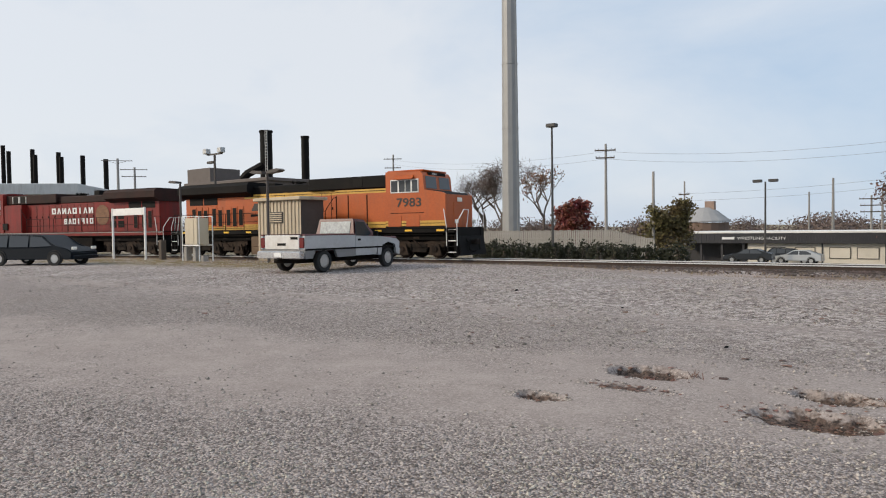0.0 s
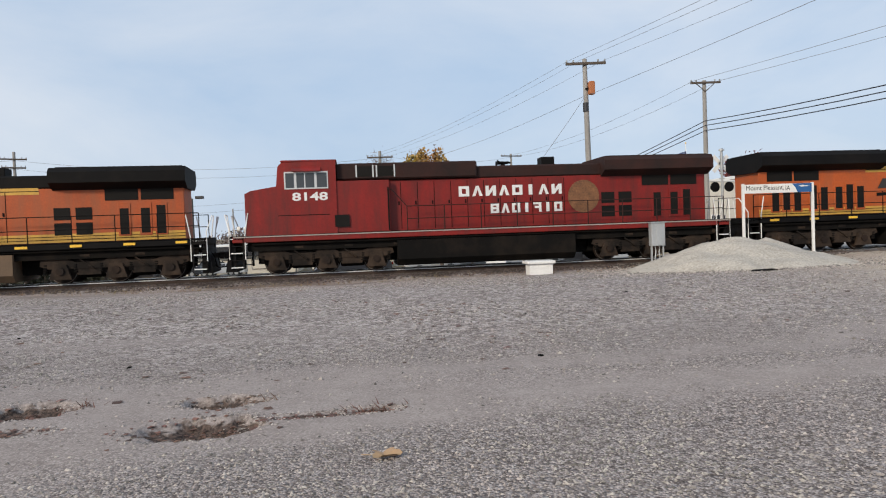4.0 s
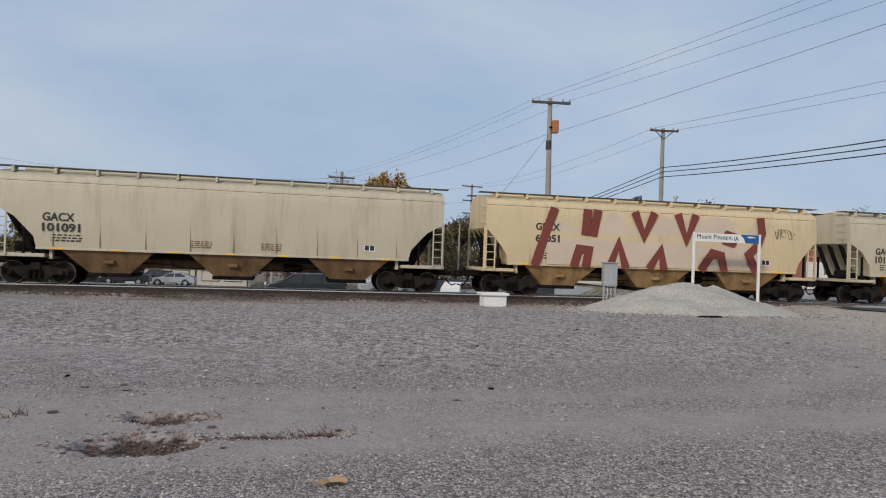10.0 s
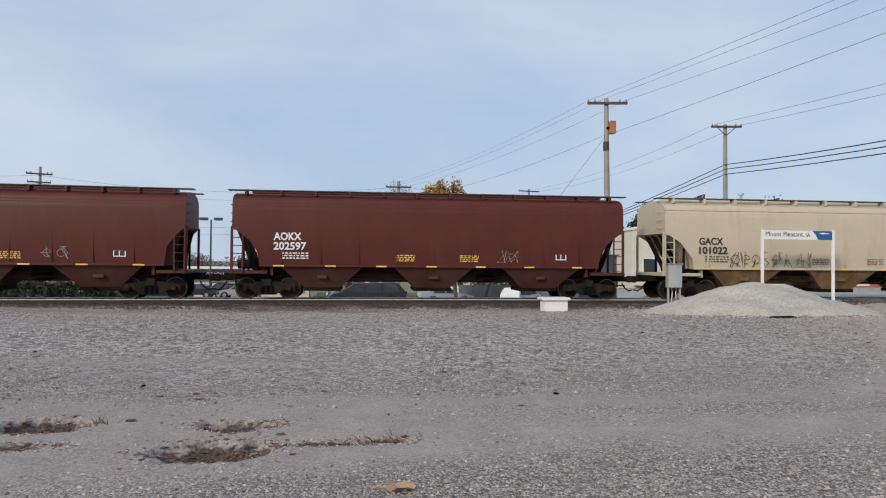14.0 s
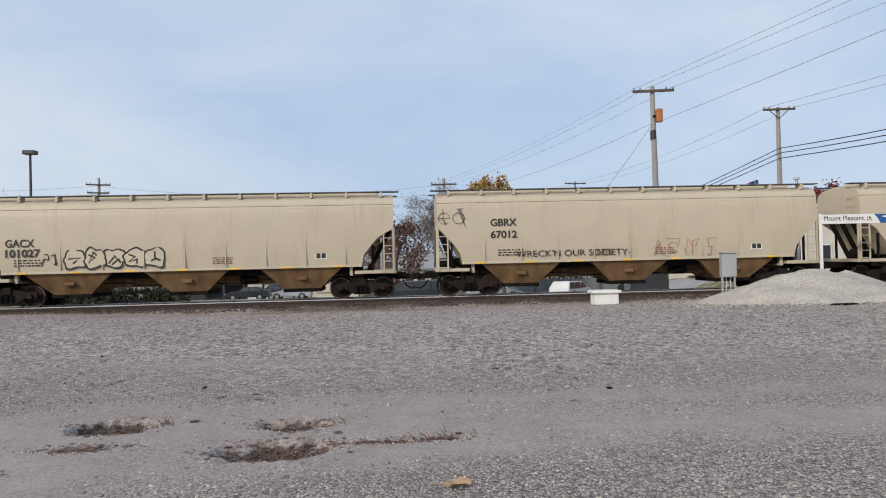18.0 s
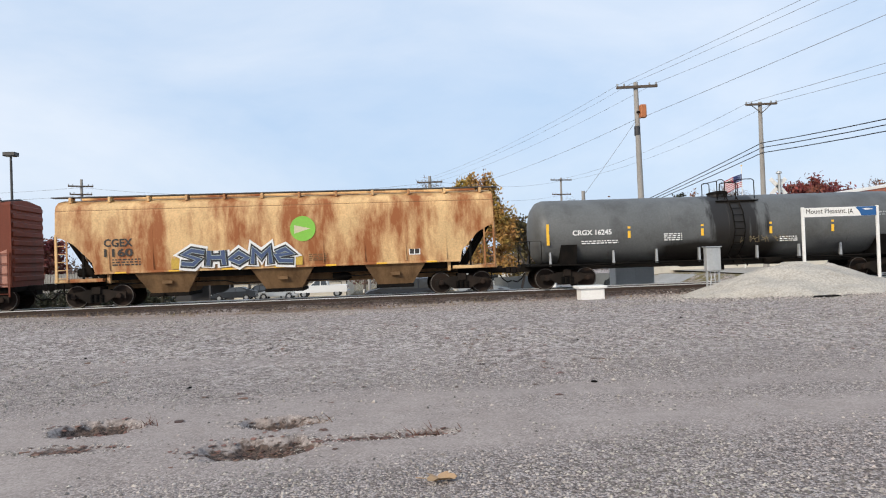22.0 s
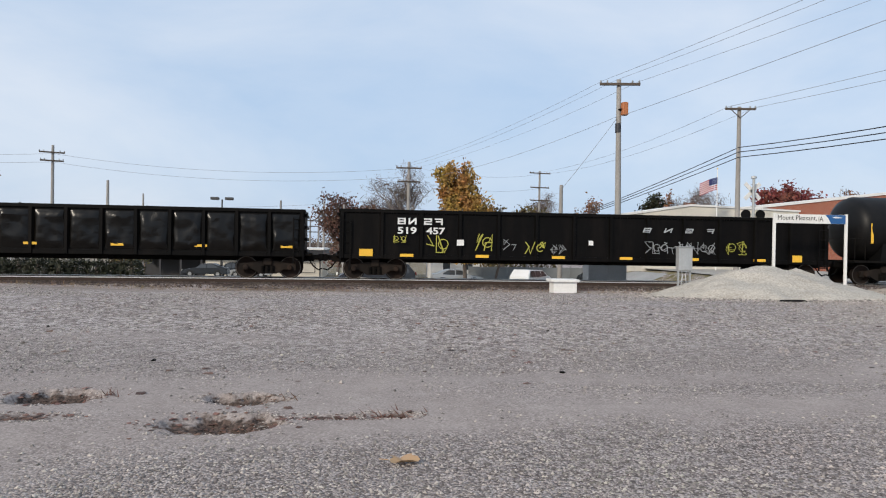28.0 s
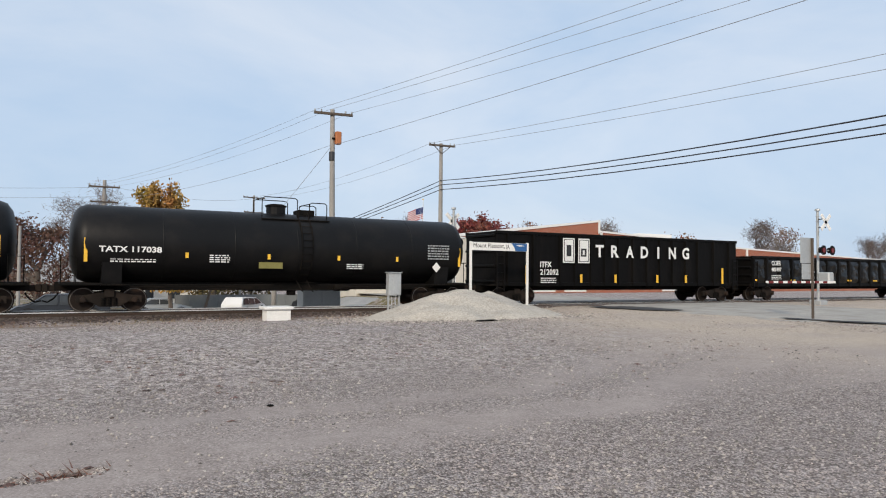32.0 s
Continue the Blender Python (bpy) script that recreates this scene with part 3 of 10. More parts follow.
def build_ground():
    def lines(lo, hi, step, mid, top):
        inner = list(np.arange(lo, hi + 1e-6, step))
        up, dn, k = [], [], step
        a, b = hi, lo
        while a < top or b > -top:
            k = min(k * 1.16, 400) if k > mid else k * 1.10
            a += k
            b -= k
            up.append(a)
            dn.append(b)
        return np.array(dn[::-1] + inner + up)
    xs = lines(-9.0, 9.0, 0.09, 1.2, 3000)
    ys = lines(2.4, 11.0, 0.08, 0.8, 3000)
    xs = np.unique(np.round(np.concatenate([xs, np.arange(-3.4, 1.1, 0.03)]), 3))
    ys = np.unique(np.round(np.concatenate([ys[(ys < 24) | (ys > 40)], np.arange(24, 40.1, 0.35), np.arange(5.0, 7.4, 0.03)]), 3))
    X, Y = np.meshgrid(xs, ys, indexing="ij")
    Z = ground_height(X, Y)
    P = past_track(X, Y)
    nx, ny = len(xs), len(ys)
    co = np.stack([X.ravel(), Y.ravel(), Z.ravel()], 1)
    i = np.arange(nx * ny).reshape(nx, ny)
    q = np.stack([i[:-1, :-1].ravel(), i[1:, :-1].ravel(), i[1:, 1:].ravel(), i[:-1, 1:].ravel()], 1)
    me = bpy.data.meshes.new("ground")
    me.vertices.add(len(co))
    me.vertices.foreach_set("co", co.ravel())
    me.loops.add(q.size)
    me.loops.foreach_set("vertex_index", q.ravel())
    me.polygons.add(len(q))
    me.polygons.foreach_set("loop_start", np.arange(0, q.size, 4))
    me.update(calc_edges=True)
    me.polygons.foreach_set("use_smooth", np.ones(len(q), bool))
    soil = me.attributes.new("soil", "FLOAT", "POINT")
    soil.data.foreach_set("value", np.clip(hole_mask(X, Y) * 1.3, 0, 1).ravel())
    lane = me.attributes.new("lane", "FLOAT", "POINT")
    lane.data.foreach_set("value", np.clip(lane_mask(X, Y) * (P < 27) + 1.5 * np.exp(-((P - 26.9) / 1.2) ** 2) * (smooth_noise(X, Y * 3, 1.9, 41) > 0.35) * np.clip((18 - X) / 6, 0, 1), 0, 1).ravel())
    bedm = me.attributes.new("bed", "FLOAT", "POINT")
    bedm.data.foreach_set("value", np.clip(np.minimum((P - 28.2 + 1.3 * (smooth_noise(X, Y, 1.3, 8) - 0.5)) / 0.6, (34.5 - P) / 0.8), 0, 1).ravel())
    grass = me.attributes.new("grass", "FLOAT", "POINT")
    g = ((P > 34.5) * 1.0 + np.exp(-((P - 22.0) / 3.0) ** 4) * np.clip((-20.5 - X) / 2, 0, 1) * np.clip((44 + X) / 5, 0, 1) * 1.2) * (1 - np.clip((X - 27) / 3, 0, 1))
    grass.data.foreach_set("value", np.clip(g, 0, 1).ravel())
    clay = me.attributes.new("clay", "FLOAT", "POINT")
    k = np.clip((X - 9 - 0.25 * (Y - 12)) / 7, 0, 1) * np.clip((Y - 5) / 5, 0, 1) * (P < 28.4) * (0.45 + 0.9 * smooth_noise(X, Y, 1.6, 51))
    clay.data.foreach_set("value", np.clip(k, 0, 1).ravel())
    strip = me.attributes.new("strip", "FLOAT", "POINT")
    k = np.clip(1.6 - np.abs(P - 27.3) / 1.1, 0, 1) * np.clip(2.2 * (smooth_noise(X * 0.45, Y, 0.6, 71) - 0.38), 0, 1) * np.clip((12 - X) / 5, 0, 1)
    strip.data.foreach_set("value", np.clip(k, 0, 0.85).ravel())
    coarse = me.attributes.new("coarse", "FLOAT", "POINT")
    k = np.clip((Y - 7.5) / 5, 0, 1) * (0.75 + 0.5 * smooth_noise(X, Y, 1.4, 61))
    coarse.data.foreach_set("value", np.clip(k, 0, 1).ravel())
    m = bpy.data.materials.new("gravel lot")
    m.use_nodes = True
    n, l = m.node_tree.nodes, m.node_tree.links
    b = n["Principled BSDF"]
    b.inputs["Roughness"].default_value = 0.92
    b.inputs["Specular IOR Level"].default_value = 0.25
    tc = n.new("ShaderNodeTexCoord")

    def attr(name):
        a = n.new("ShaderNodeAttribute")
        a.attribute_name = name
        return a.outputs["Fac"]

    def noise_tex(scale, detail=6):
        t = n.new("ShaderNodeTexNoise")
        t.inputs["Scale"].default_value, t.inputs["Detail"].default_value = scale, detail
        t.inputs["Roughness"].default_value = 0.62
        l.new(tc.outputs["Object"], t.inputs["Vector"])
        return t.outputs[0]

    def mixc(f, a, c):
        x = n.new("ShaderNodeMix")
        x.data_type = "RGBA"
        for s, v in ((0, f), (6, a), (7, c)):
            if isinstance(v, (tuple, float, int)):
                x.inputs[s].default_value = v if s == 0 else (*v, 1)
            else:
                l.new(v, x.inputs[s])
        return x.outputs[2]

    def rng(v, a, b_, c=0.0, d=1.0):
        x = n.new("ShaderNodeMapRange")
        for k, val in (("From Min", a), ("From Max", b_), ("To Min", c), ("To Max", d)):
            x.inputs[k].default_value = val
        l.new(v, x.inputs["Value"])
        return x.outputs[0]

    def cells(scale):
        v = n.new("ShaderNodeTexVoronoi")
        v.inputs["Scale"].default_value = scale
        l.new(tc.outputs["Object"], v.inputs["Vector"])
        g = n.new("ShaderNodeRGBToBW")
        l.new(v.outputs["Color"], g.inputs[0])
        return v, g.outputs[0]

    # fine crushed stone underfoot, coarser and more mixed towards the track
    vor, fine_c = cells(62.0)
    vor2, mid_c = cells(34.0)
    vor3, big_c = cells(13.0)
    vor4, far_c = cells(7.0)
    small = mixc(rng(fine_c, 0.22, 0.76), (0.18, 0.152, 0.136), (0.53, 0.477, 0.436))
    small = mixc(rng(mid_c, 0.62, 0.68, 0, 0.45), small, (0.60, 0.555, 0.515))
    small = mixc(rng(mid_c, 0.34, 0.28, 0, 0.5), small, (0.085, 0.07, 0.062))
    small = mixc(rng(vor.outputs["Distance"], 0.42, 0.70, 0, 0.62), small, (0.06, 0.049, 0.043))
    rough = mixc(rng(mid_c, 0.22, 0.76), (0.28, 0.242, 0.219), (0.76, 0.70, 0.65))
    rough = mixc(rng(big_c, 0.60, 0.63, 0, 0.65), rough, (0.80, 0.75, 0.70))
    rough = mixc(rng(big_c, 0.36, 0.33, 0, 0.55), rough, (0.09, 0.07, 0.06))
    rough = mixc(rng(vor2.outputs["Distance"], 0.42, 0.70, 0, 0.4), rough, (0.055, 0.043, 0.037))
    rough = mixc(rng(vor3.outputs["Distance"], 0.46, 0.70, 0, 0.35), rough, (0.075, 0.058, 0.05))
    rough = mixc(rng(far_c, 0.33, 0.29, 0, 0.4), rough, (0.08, 0.062, 0.052))
    rough = mixc(rng(noise_tex(3.0, 9), 0.57, 0.64, 0, 0.3), rough, (0.15, 0.118, 0.10))
    stones = mixc(attr("coarse"), small, rough)
    stones = mixc(rng(noise_tex(0.35), 0.42, 0.66, 0, 0.22), stones, (0.235, 0.20, 0.178))
    stones = mixc(rng(noise_tex(1.3), 0.52, 0.72, 0, 0.22), stones, (0.42, 0.375, 0.34))
    dust = mixc(rng(noise_tex(2.5), 0.35, 0.7), (0.285, 0.248, 0.222), (0.36, 0.318, 0.285))
    fine = mixc(rng(fine_c, 0.66, 0.74, 0, 0.35), dust, (0.46, 0.42, 0.378))
    fine = mixc(rng(fine_c, 0.32, 0.25, 0, 0.3), fine, (0.16, 0.137, 0.118))
    lanef = n.new("ShaderNodeMath")
    lanef.operation = "MULTIPLY"
    l.new(attr("lane"), lanef.inputs[0])
    l.new(rng(noise_tex(0.9), 0.3, 0.55, 0.62, 1.05), lanef.inputs[1])
    col = mixc(lanef.outputs[0], stones, fine)
    tan = mixc(rng(fine_c, 0.3, 0.75), (0.34, 0.285, 0.215), (0.60, 0.52, 0.41))
    col = mixc(rng(attr("clay"), 0, 1, 0, 0.85), col, tan)
    gr = mixc(rng(noise_tex(5.0), 0.35, 0.65), (0.10, 0.095, 0.035), (0.25, 0.20, 0.09))
    gf = n.new("ShaderNodeMath")
    gf.operation = "MULTIPLY"
    l.new(attr("grass"), gf.inputs[0])
    l.new(rng(noise_tex(1.4), 0.38, 0.55), gf.inputs[1])
    col = mixc(gf.outputs[0], col, gr)
    brn = mixc(rng(mid_c, 0.3, 0.75), (0.022, 0.016, 0.013), (0.105, 0.075, 0.058))
    soil_strip = mixc(rng(noise_tex(6.0, 8), 0.35, 0.65), (0.085, 0.058, 0.043), (0.24, 0.185, 0.145))
    col = mixc(attr("strip"), col, soil_strip)
    col = mixc(attr("bed"), col, brn)
    mud = mixc(rng(noise_tex(30.0), 0.40, 0.62), (0.022, 0.016, 0.013), (0.125, 0.088, 0.068))
    edge = n.new("ShaderNodeMath")
    edge.operation = "MULTIPLY_ADD"
    l.new(noise_tex(16.0, 8), edge.inputs[0])
    edge.inputs[1].default_value = 1.3
    l.new(attr("soil"), edge.inputs[2])
    col = mixc(rng(edge.outputs[0], 0.85, 1.15, 0, 0.95), col, mud)
    pink = n.new("ShaderNodeMix")
    pink.data_type, pink.blend_type = "RGBA", "MULTIPLY"
    pink.inputs[0].default_value = 1.0
    l.new(col, pink.inputs[6])
    pink.inputs[7].default_value = (1.0, 0.97, 0.985, 1)
    l.new(pink.outputs[2], b.inputs["Base Color"])
    bp = n.new("ShaderNodeBump")
    bp.inputs["Strength"].default_value, bp.inputs["Distance"].default_value = 1.0, 0.022
    hh = n.new("ShaderNodeMath")
    hh.operation = "ADD"
    l.new(rng(vor.outputs["Distance"], 0, 0.8, 1.0, 0), hh.inputs[0])
    l.new(rng(vor2.outputs["Distance"], 0, 0.8, 1.2, 0), hh.inputs[1])
    l.new(hh.outputs[0], bp.inputs["Height"])
    l.new(rng(lanef.outputs[0], 0.1, 0.8, 0.6, 0.08), bp.inputs["Strength"])
    l.new(bp.outputs[0], b.inputs["Normal"])
    me.materials.append(m)
    ob = new("ground", me)
    tagged(ob, "grey gravel lot with dusty lanes and shallow potholes", "ground", kind="structure")


build_ground()


def scatter(name, label, category, material, count, place, size, flat=0.6, seed=1, faces=8):
    """Loose stones or leaves in one mesh: squashed octahedra or bent quads."""
    rng = np.random.RandomState(seed)
    pts = place(rng, count)
    count = len(pts)
    z = ground_height(pts[:, 0], pts[:, 1])
    s = rng.uniform(size[0], size[1], count) * (0.6 + 0.8 * rng.rand(count))
    if faces == 8:
        base = np.array([(1, 0, 0), (0, 1, 0), (-1, 0, 0), (0, -1, 0), (0, 0, 1), (0, 0, -1)], float)
        tri = np.array([(0, 1, 4), (1, 2, 4), (2, 3, 4), (3, 0, 4), (1, 0, 5), (2, 1, 5), (3, 2, 5), (0, 3, 5)])
    else:
        base = np.array([(-1, -0.7, 0), (0, -0.85, 0.5), (1, 0, 0.1), (0, 0.85, 0.45), (-1, 0.6, 0.15)], float)
        tri = np.array([(0, 1, 4), (1, 3, 4), (1, 2, 3)])
    nv = len(base)
    a = rng.uniform(0, 6.28, count)
    v = base[None] * (1 + 0.5 * (rng.rand(count, nv, 3) - 0.5))
    c, sn = np.cos(a)[:, None], np.sin(a)[:, None]
    x = v[..., 0] * c - v[..., 1] * sn * 0.8
    y = v[..., 0] * sn + v[..., 1] * c * 0.8
    zz = v[..., 2] * flat + (0.25 * flat if faces == 8 else 0.02)
    co = np.stack([x * s[:, None] + pts[:, 0:1], y * s[:, None] + pts[:, 1:2], zz * s[:, None] + z[:, None]], 2).reshape(-1, 3)
    f = (tri[None] + (np.arange(count) * nv)[:, None, None]).reshape(-1, 3)
    me = bpy.data.meshes.new(name)
    me.from_pydata(co.tolist(), [], f.tolist())
    me.materials.append(material)
    return tagged(new(name, me), label, category, kind="stuff")


def near_lot(rng, n):
    r = 2.3 + 16 * rng.rand(n) ** 1.5
    a = np.radians(rng.uniform(-72, 62, n))
    p = np.stack([r * np.sin(a), r * np.cos(a)], 1)
    keep = rng.rand(n) > lane_mask(p[:, 0], p[:, 1]) * 1.02
    return p[keep & (hole_mask(p[:, 0], p[:, 1]) < 0.5)]


def in_holes(rng, n):
    out = []
    for cx, cy, rx, ry, d in HOLES:
        k = int(n * rx * ry / 0.9)
        out.append(np.stack([cx + rx * 0.62 * rng.randn(k), cy + ry * 0.55 * rng.randn(k)], 1))
    return np.concatenate(out)


def rims(rng, n):
    out = []
    for cx, cy, rx, ry, d in HOLES:
        k = int(n / len(HOLES))
        a, r = rng.uniform(0, 6.28, k), 1.05 + 0.30 * np.abs(rng.randn(k))
        out.append(np.stack([cx + rx * r * np.cos(a), cy + ry * r * np.sin(a)], 1))
    return np.concatenate(out)


def bed(rng, n):
    y = np.where(rng.rand(n) < 0.7, rng.uniform(28.0, 29.9, n), rng.uniform(31.5, 33.4, n))
    x = rng.uniform(-60, 60, n) * rng.rand(n) ** 0.4
    return np.stack([x, y - past_track(x, 0 * x)], 1)


def lot_litter(rng, n):
    x = rng.uniform(-30, 32, n)
    y = 7 + 20.5 * rng.rand(n) ** 0.75
    k = (smooth_noise(x, y, 2.6, 31) > 0.36) & (rng.rand(n) > 0.9 * lane_mask(x, y))
    return np.stack([x, y], 1)[k]


scatter("gravel", "loose pale grey crushed stones on the lot", "gravel", L_STONE, 100000, near_lot, (0.005, 0.015), seed=2)
scatter("ballast", "dark brown crushed stone ballast beside the rails", "ballast", L_BALLAST, 16000, bed, (0.025, 0.06), seed=3)
scatter("leaf_litter", "dead brown leaves lying in the potholes", "leaves", L_DEAD, 1500, in_holes, (0.012, 0.034), flat=0.5, seed=4, faces=3)
scatter("fallen_leaves", "dry brown fallen leaves strewn over the gravel", "leaves", L_DEAD, 6500, lot_litter, (0.02, 0.055), flat=0.5, seed=14, faces=3)
scatter("lot_stones", "coarser crushed stones strewn over the lot", "gravel", L_STONE, 52000, lot_litter, (0.010, 0.025), flat=0.8, seed=15)
scatter("hole_rubble", "broken stones round the rims of the potholes", "gravel", L_STONE, 1500, rims, (0.005, 0.014), seed=8)


def single_leaf():
    """The one big curled dead leaf that lies on the gravel."""
    bm = bmesh.new()
    c = bm.verts.new((0, 0, 0.012))
    ring = []
    for i in range(20):
        a = 2 * math.pi * i / 20
        r = 0.085 * (0.62 + 0.38 * abs(math.cos(2.5 * a)))
        ring.append(bm.verts.new((r * 1.25 * math.cos(a), r * math.sin(a), 0.02 + 0.03 * abs(math.sin(1.5 * a + 0.4)))))
    for i in range(20):
        bm.faces.new((c, ring[i], ring[(i + 1) % 20]))
    rod(bm, (-0.10, 0, 0.03), (-0.16, 0.02, 0.03), 0.003, n=5)
    ob = part("dead_leaf", bm, L_TAN)
    ob.matrix_world = pose(0.60, 4.79, float(ground_height(0.60, 4.79)))
    tagged(ob, "curled tan dead leaf lying on the gravel", "leaf")


single_leaf()

# ---- track ----


def build_track():
    prof = [(-0.07, -0.17), (0.07, -0.17), (0.07, -0.155), (0.012, -0.13), (0.01, -0.045), (0.036, -0.035), (0.036, -0.004), (0.03, 0.0),
            (-0.03, 0.0), (-0.036, -0.004), (-0.036, -0.035), (-0.01, -0.045), (-0.012, -0.13), (-0.07, -0.155)]
    web = mat("rusty rail web", (0.045, 0.028, 0.02), 0.85)
    # pale base colour carries the sun's brightness on the worn head and its sides
    head = mat("worn rail head, sunlit pale", (0.66, 0.65, 0.63), 0.42, 0.35, var=0.06, bump=0)
    marks = [-500, -200, BEND_END - 1] + [BEND_END + 2 * i for i in range(34)] + [40, 200, 900]

    def sweep(prof):
        bm = bmesh.new()
        rings = []
        for k in marks:
            x, y, a = way(k)
            rings.append([bm.verts.new((x - math.sin(a) * u, y + math.cos(a) * u, z)) for u, z in prof])
        for r, q in zip(rings, rings[1:]):
            for i in range(len(prof)):
                j = (i + 1) % len(prof)
                bm.faces.new((r[i], q[i], q[j], r[j]))
        bm.faces.new(rings[0])
        bm.faces.new(rings[-1][::-1])
        return bm
    for u in (-0.72, 0.72):
        r = thing("rail", "rusty steel rail with a shiny running surface", "rail", "rails of the track", "structure")
        part("web", sweep([(u + a, b) for a, b in prof]), web, r)
        part("running_surface", sweep([(u - 0.039, -0.036), (u + 0.039, -0.036), (u + 0.039, -0.002), (u + 0.03, 0.003), (u - 0.03, 0.003), (u - 0.039, -0.002)]), head, r)
    tie = mat("creosoted tie", (0.07, 0.055, 0.045), 0.9, bump=0.5)
    me = bx(-0.115, 0.115, -1.3, 1.3, -0.33, -0.172, 0.01)
    t = thing("sleepers", "dark weathered wooden sleepers in ballast", "sleepers", kind="structure")
    first = part("sleeper", me, tie, t)
    for k in range(255):
        o = first.copy() if k else first
        if k:
            scene.collection.objects.link(o)
        x, y, a = way(-70 + 0.55 * k)
        o.location, o.rotation_euler = (x, y, 0), (0, 0, a)


build_track()

# ---- rolling stock ----
# Car space: x along the track from the car's middle, y away from the lot, z from the rail head.


def wheelset(p, x, r=0.46):
    for s in (-1, 1):
        bm = lathe(bmesh.new(), [(-0.065, r - 0.09), (-0.065, r), (-0.03, r), (0.05, r + 0.004), (0.055, r + 0.028), (0.07, r + 0.025), (0.07, r - 0.08), (0.03, r - 0.1), (0.03, 0.12), (0.07, 0.11), (0.07, 0.0)],
                   (x, 0, r), "y", 28)
        for v in bm.verts:
            v.co.y = v.co.y * (-s) + s * 0.76
        part("wheel", bm, M_WHEEL, p, smooth=True)
        part("tread", lathe(bmesh.new(), [(-0.003, r - 0.04), (-0.003, r - 0.012), (0.003, r - 0.012), (0.003, r - 0.04)], (x, s * 0.829, r), "y", 28, ring=True), M_TREAD, p, "bright worn wheel rim")
    part("axle", rod(bmesh.new(), (x, -0.95, r), (x, 0.95, r), 0.08, n=10), M_TRUCK, p)


def freight_truck(car, cx):
    """A two-axle freight bogie."""
    t = new("bogie")
    t.parent = car
    t.location = (cx, 0, 0)
    for ax in (-0.89, 0.89):
        wheelset(t, ax)
    for s in (-1, 1):
        y0, y1 = s * 0.98, s * 1.12
        out = [(-1.14, 0.36), (-1.14, 0.62), (-0.72, 0.66), (-0.40, 0.74), (0.40, 0.74), (0.72, 0.66), (1.14, 0.62), (1.14, 0.36), (0.66, 0.40), (0.34, 0.20), (-0.34, 0.20), (-0.66, 0.40)]
        part("side_frame", prism(bmesh.new(), out, min(y0, y1), max(y0, y1), "y"), M_TRUCK, t)
        for bx_ in (-0.89, 0.89):
            part("bearing_cap", lathe(bmesh.new(), [(-0.07, 0.06), (-0.06, 0.10), (0.04, 0.11)], (bx_, s * 1.16, 0.47), "y", 14), M_WHEEL, t)
        for k in (-0.2, 0.0, 0.2):
            bm = bmesh.new()
            for j in range(5):
                rod(bm, (k, s * 1.13, 0.25 + 0.06 * j), (k, s * 1.13, 0.285 + 0.06 * j), 0.075, n=10)
            part("spring", bm, M_UNDER, t)
    part("bolster", bx(-0.18, 0.18, -1.2, 1.2, 0.55, 0.86, 0.03), M_TRUCK, t)
    return t


def coupler(car, x, s):
    """A knuckle coupler and its air hose at the end x, pointing along s."""
    bm = bmesh.new()
    box(bm, x - s * 0.9, x - s * 0.18, -0.11, 0.11, 0.78, 1.0, 0.02)
    box(bm, x - s * 0.22, x + s * 0.0, -0.19, 0.03, 0.74, 1.04, 0.04)
    rod(bm, (x - s * 0.05, 0.1, 0.75), (x - s * 0.05, 0.1, 1.03), 0.09, n=10)
    part("coupler", bm, M_TRUCK, car)
    pts = [(x - s * 0.55, -0.35, 0.72), (x - s * 0.4, -0.33, 0.5), (x - s * 0.2, -0.3, 0.36), (x - s * 0.02, -0.28, 0.42)]
    part("air_hose", pipe(bmesh.new(), pts, 0.03, 7), M_UNDER, car)


def ladder(car, x0, x1, y, z0, z1, material, rungs=6, r=0.018):
    bm = bmesh.new()
    for x in (x0, x1):
        box(bm, x - 0.03, x + 0.03, y - 0.02, y + 0.02, z0, z1)
    for i in range(rungs):
        z = z0 + 0.12 + (z1 - z0 - 0.2) * i / (rungs - 1)
        rod(bm, (x0, y, z), (x1, y, z), r, n=6)
    return part("ladder", bm, material, car)


def hopper_side_y(z):
    return 1.49 + 0.085 * math.sin(math.pi * min(max((z - 1.3) / 2.9, 0), 1))


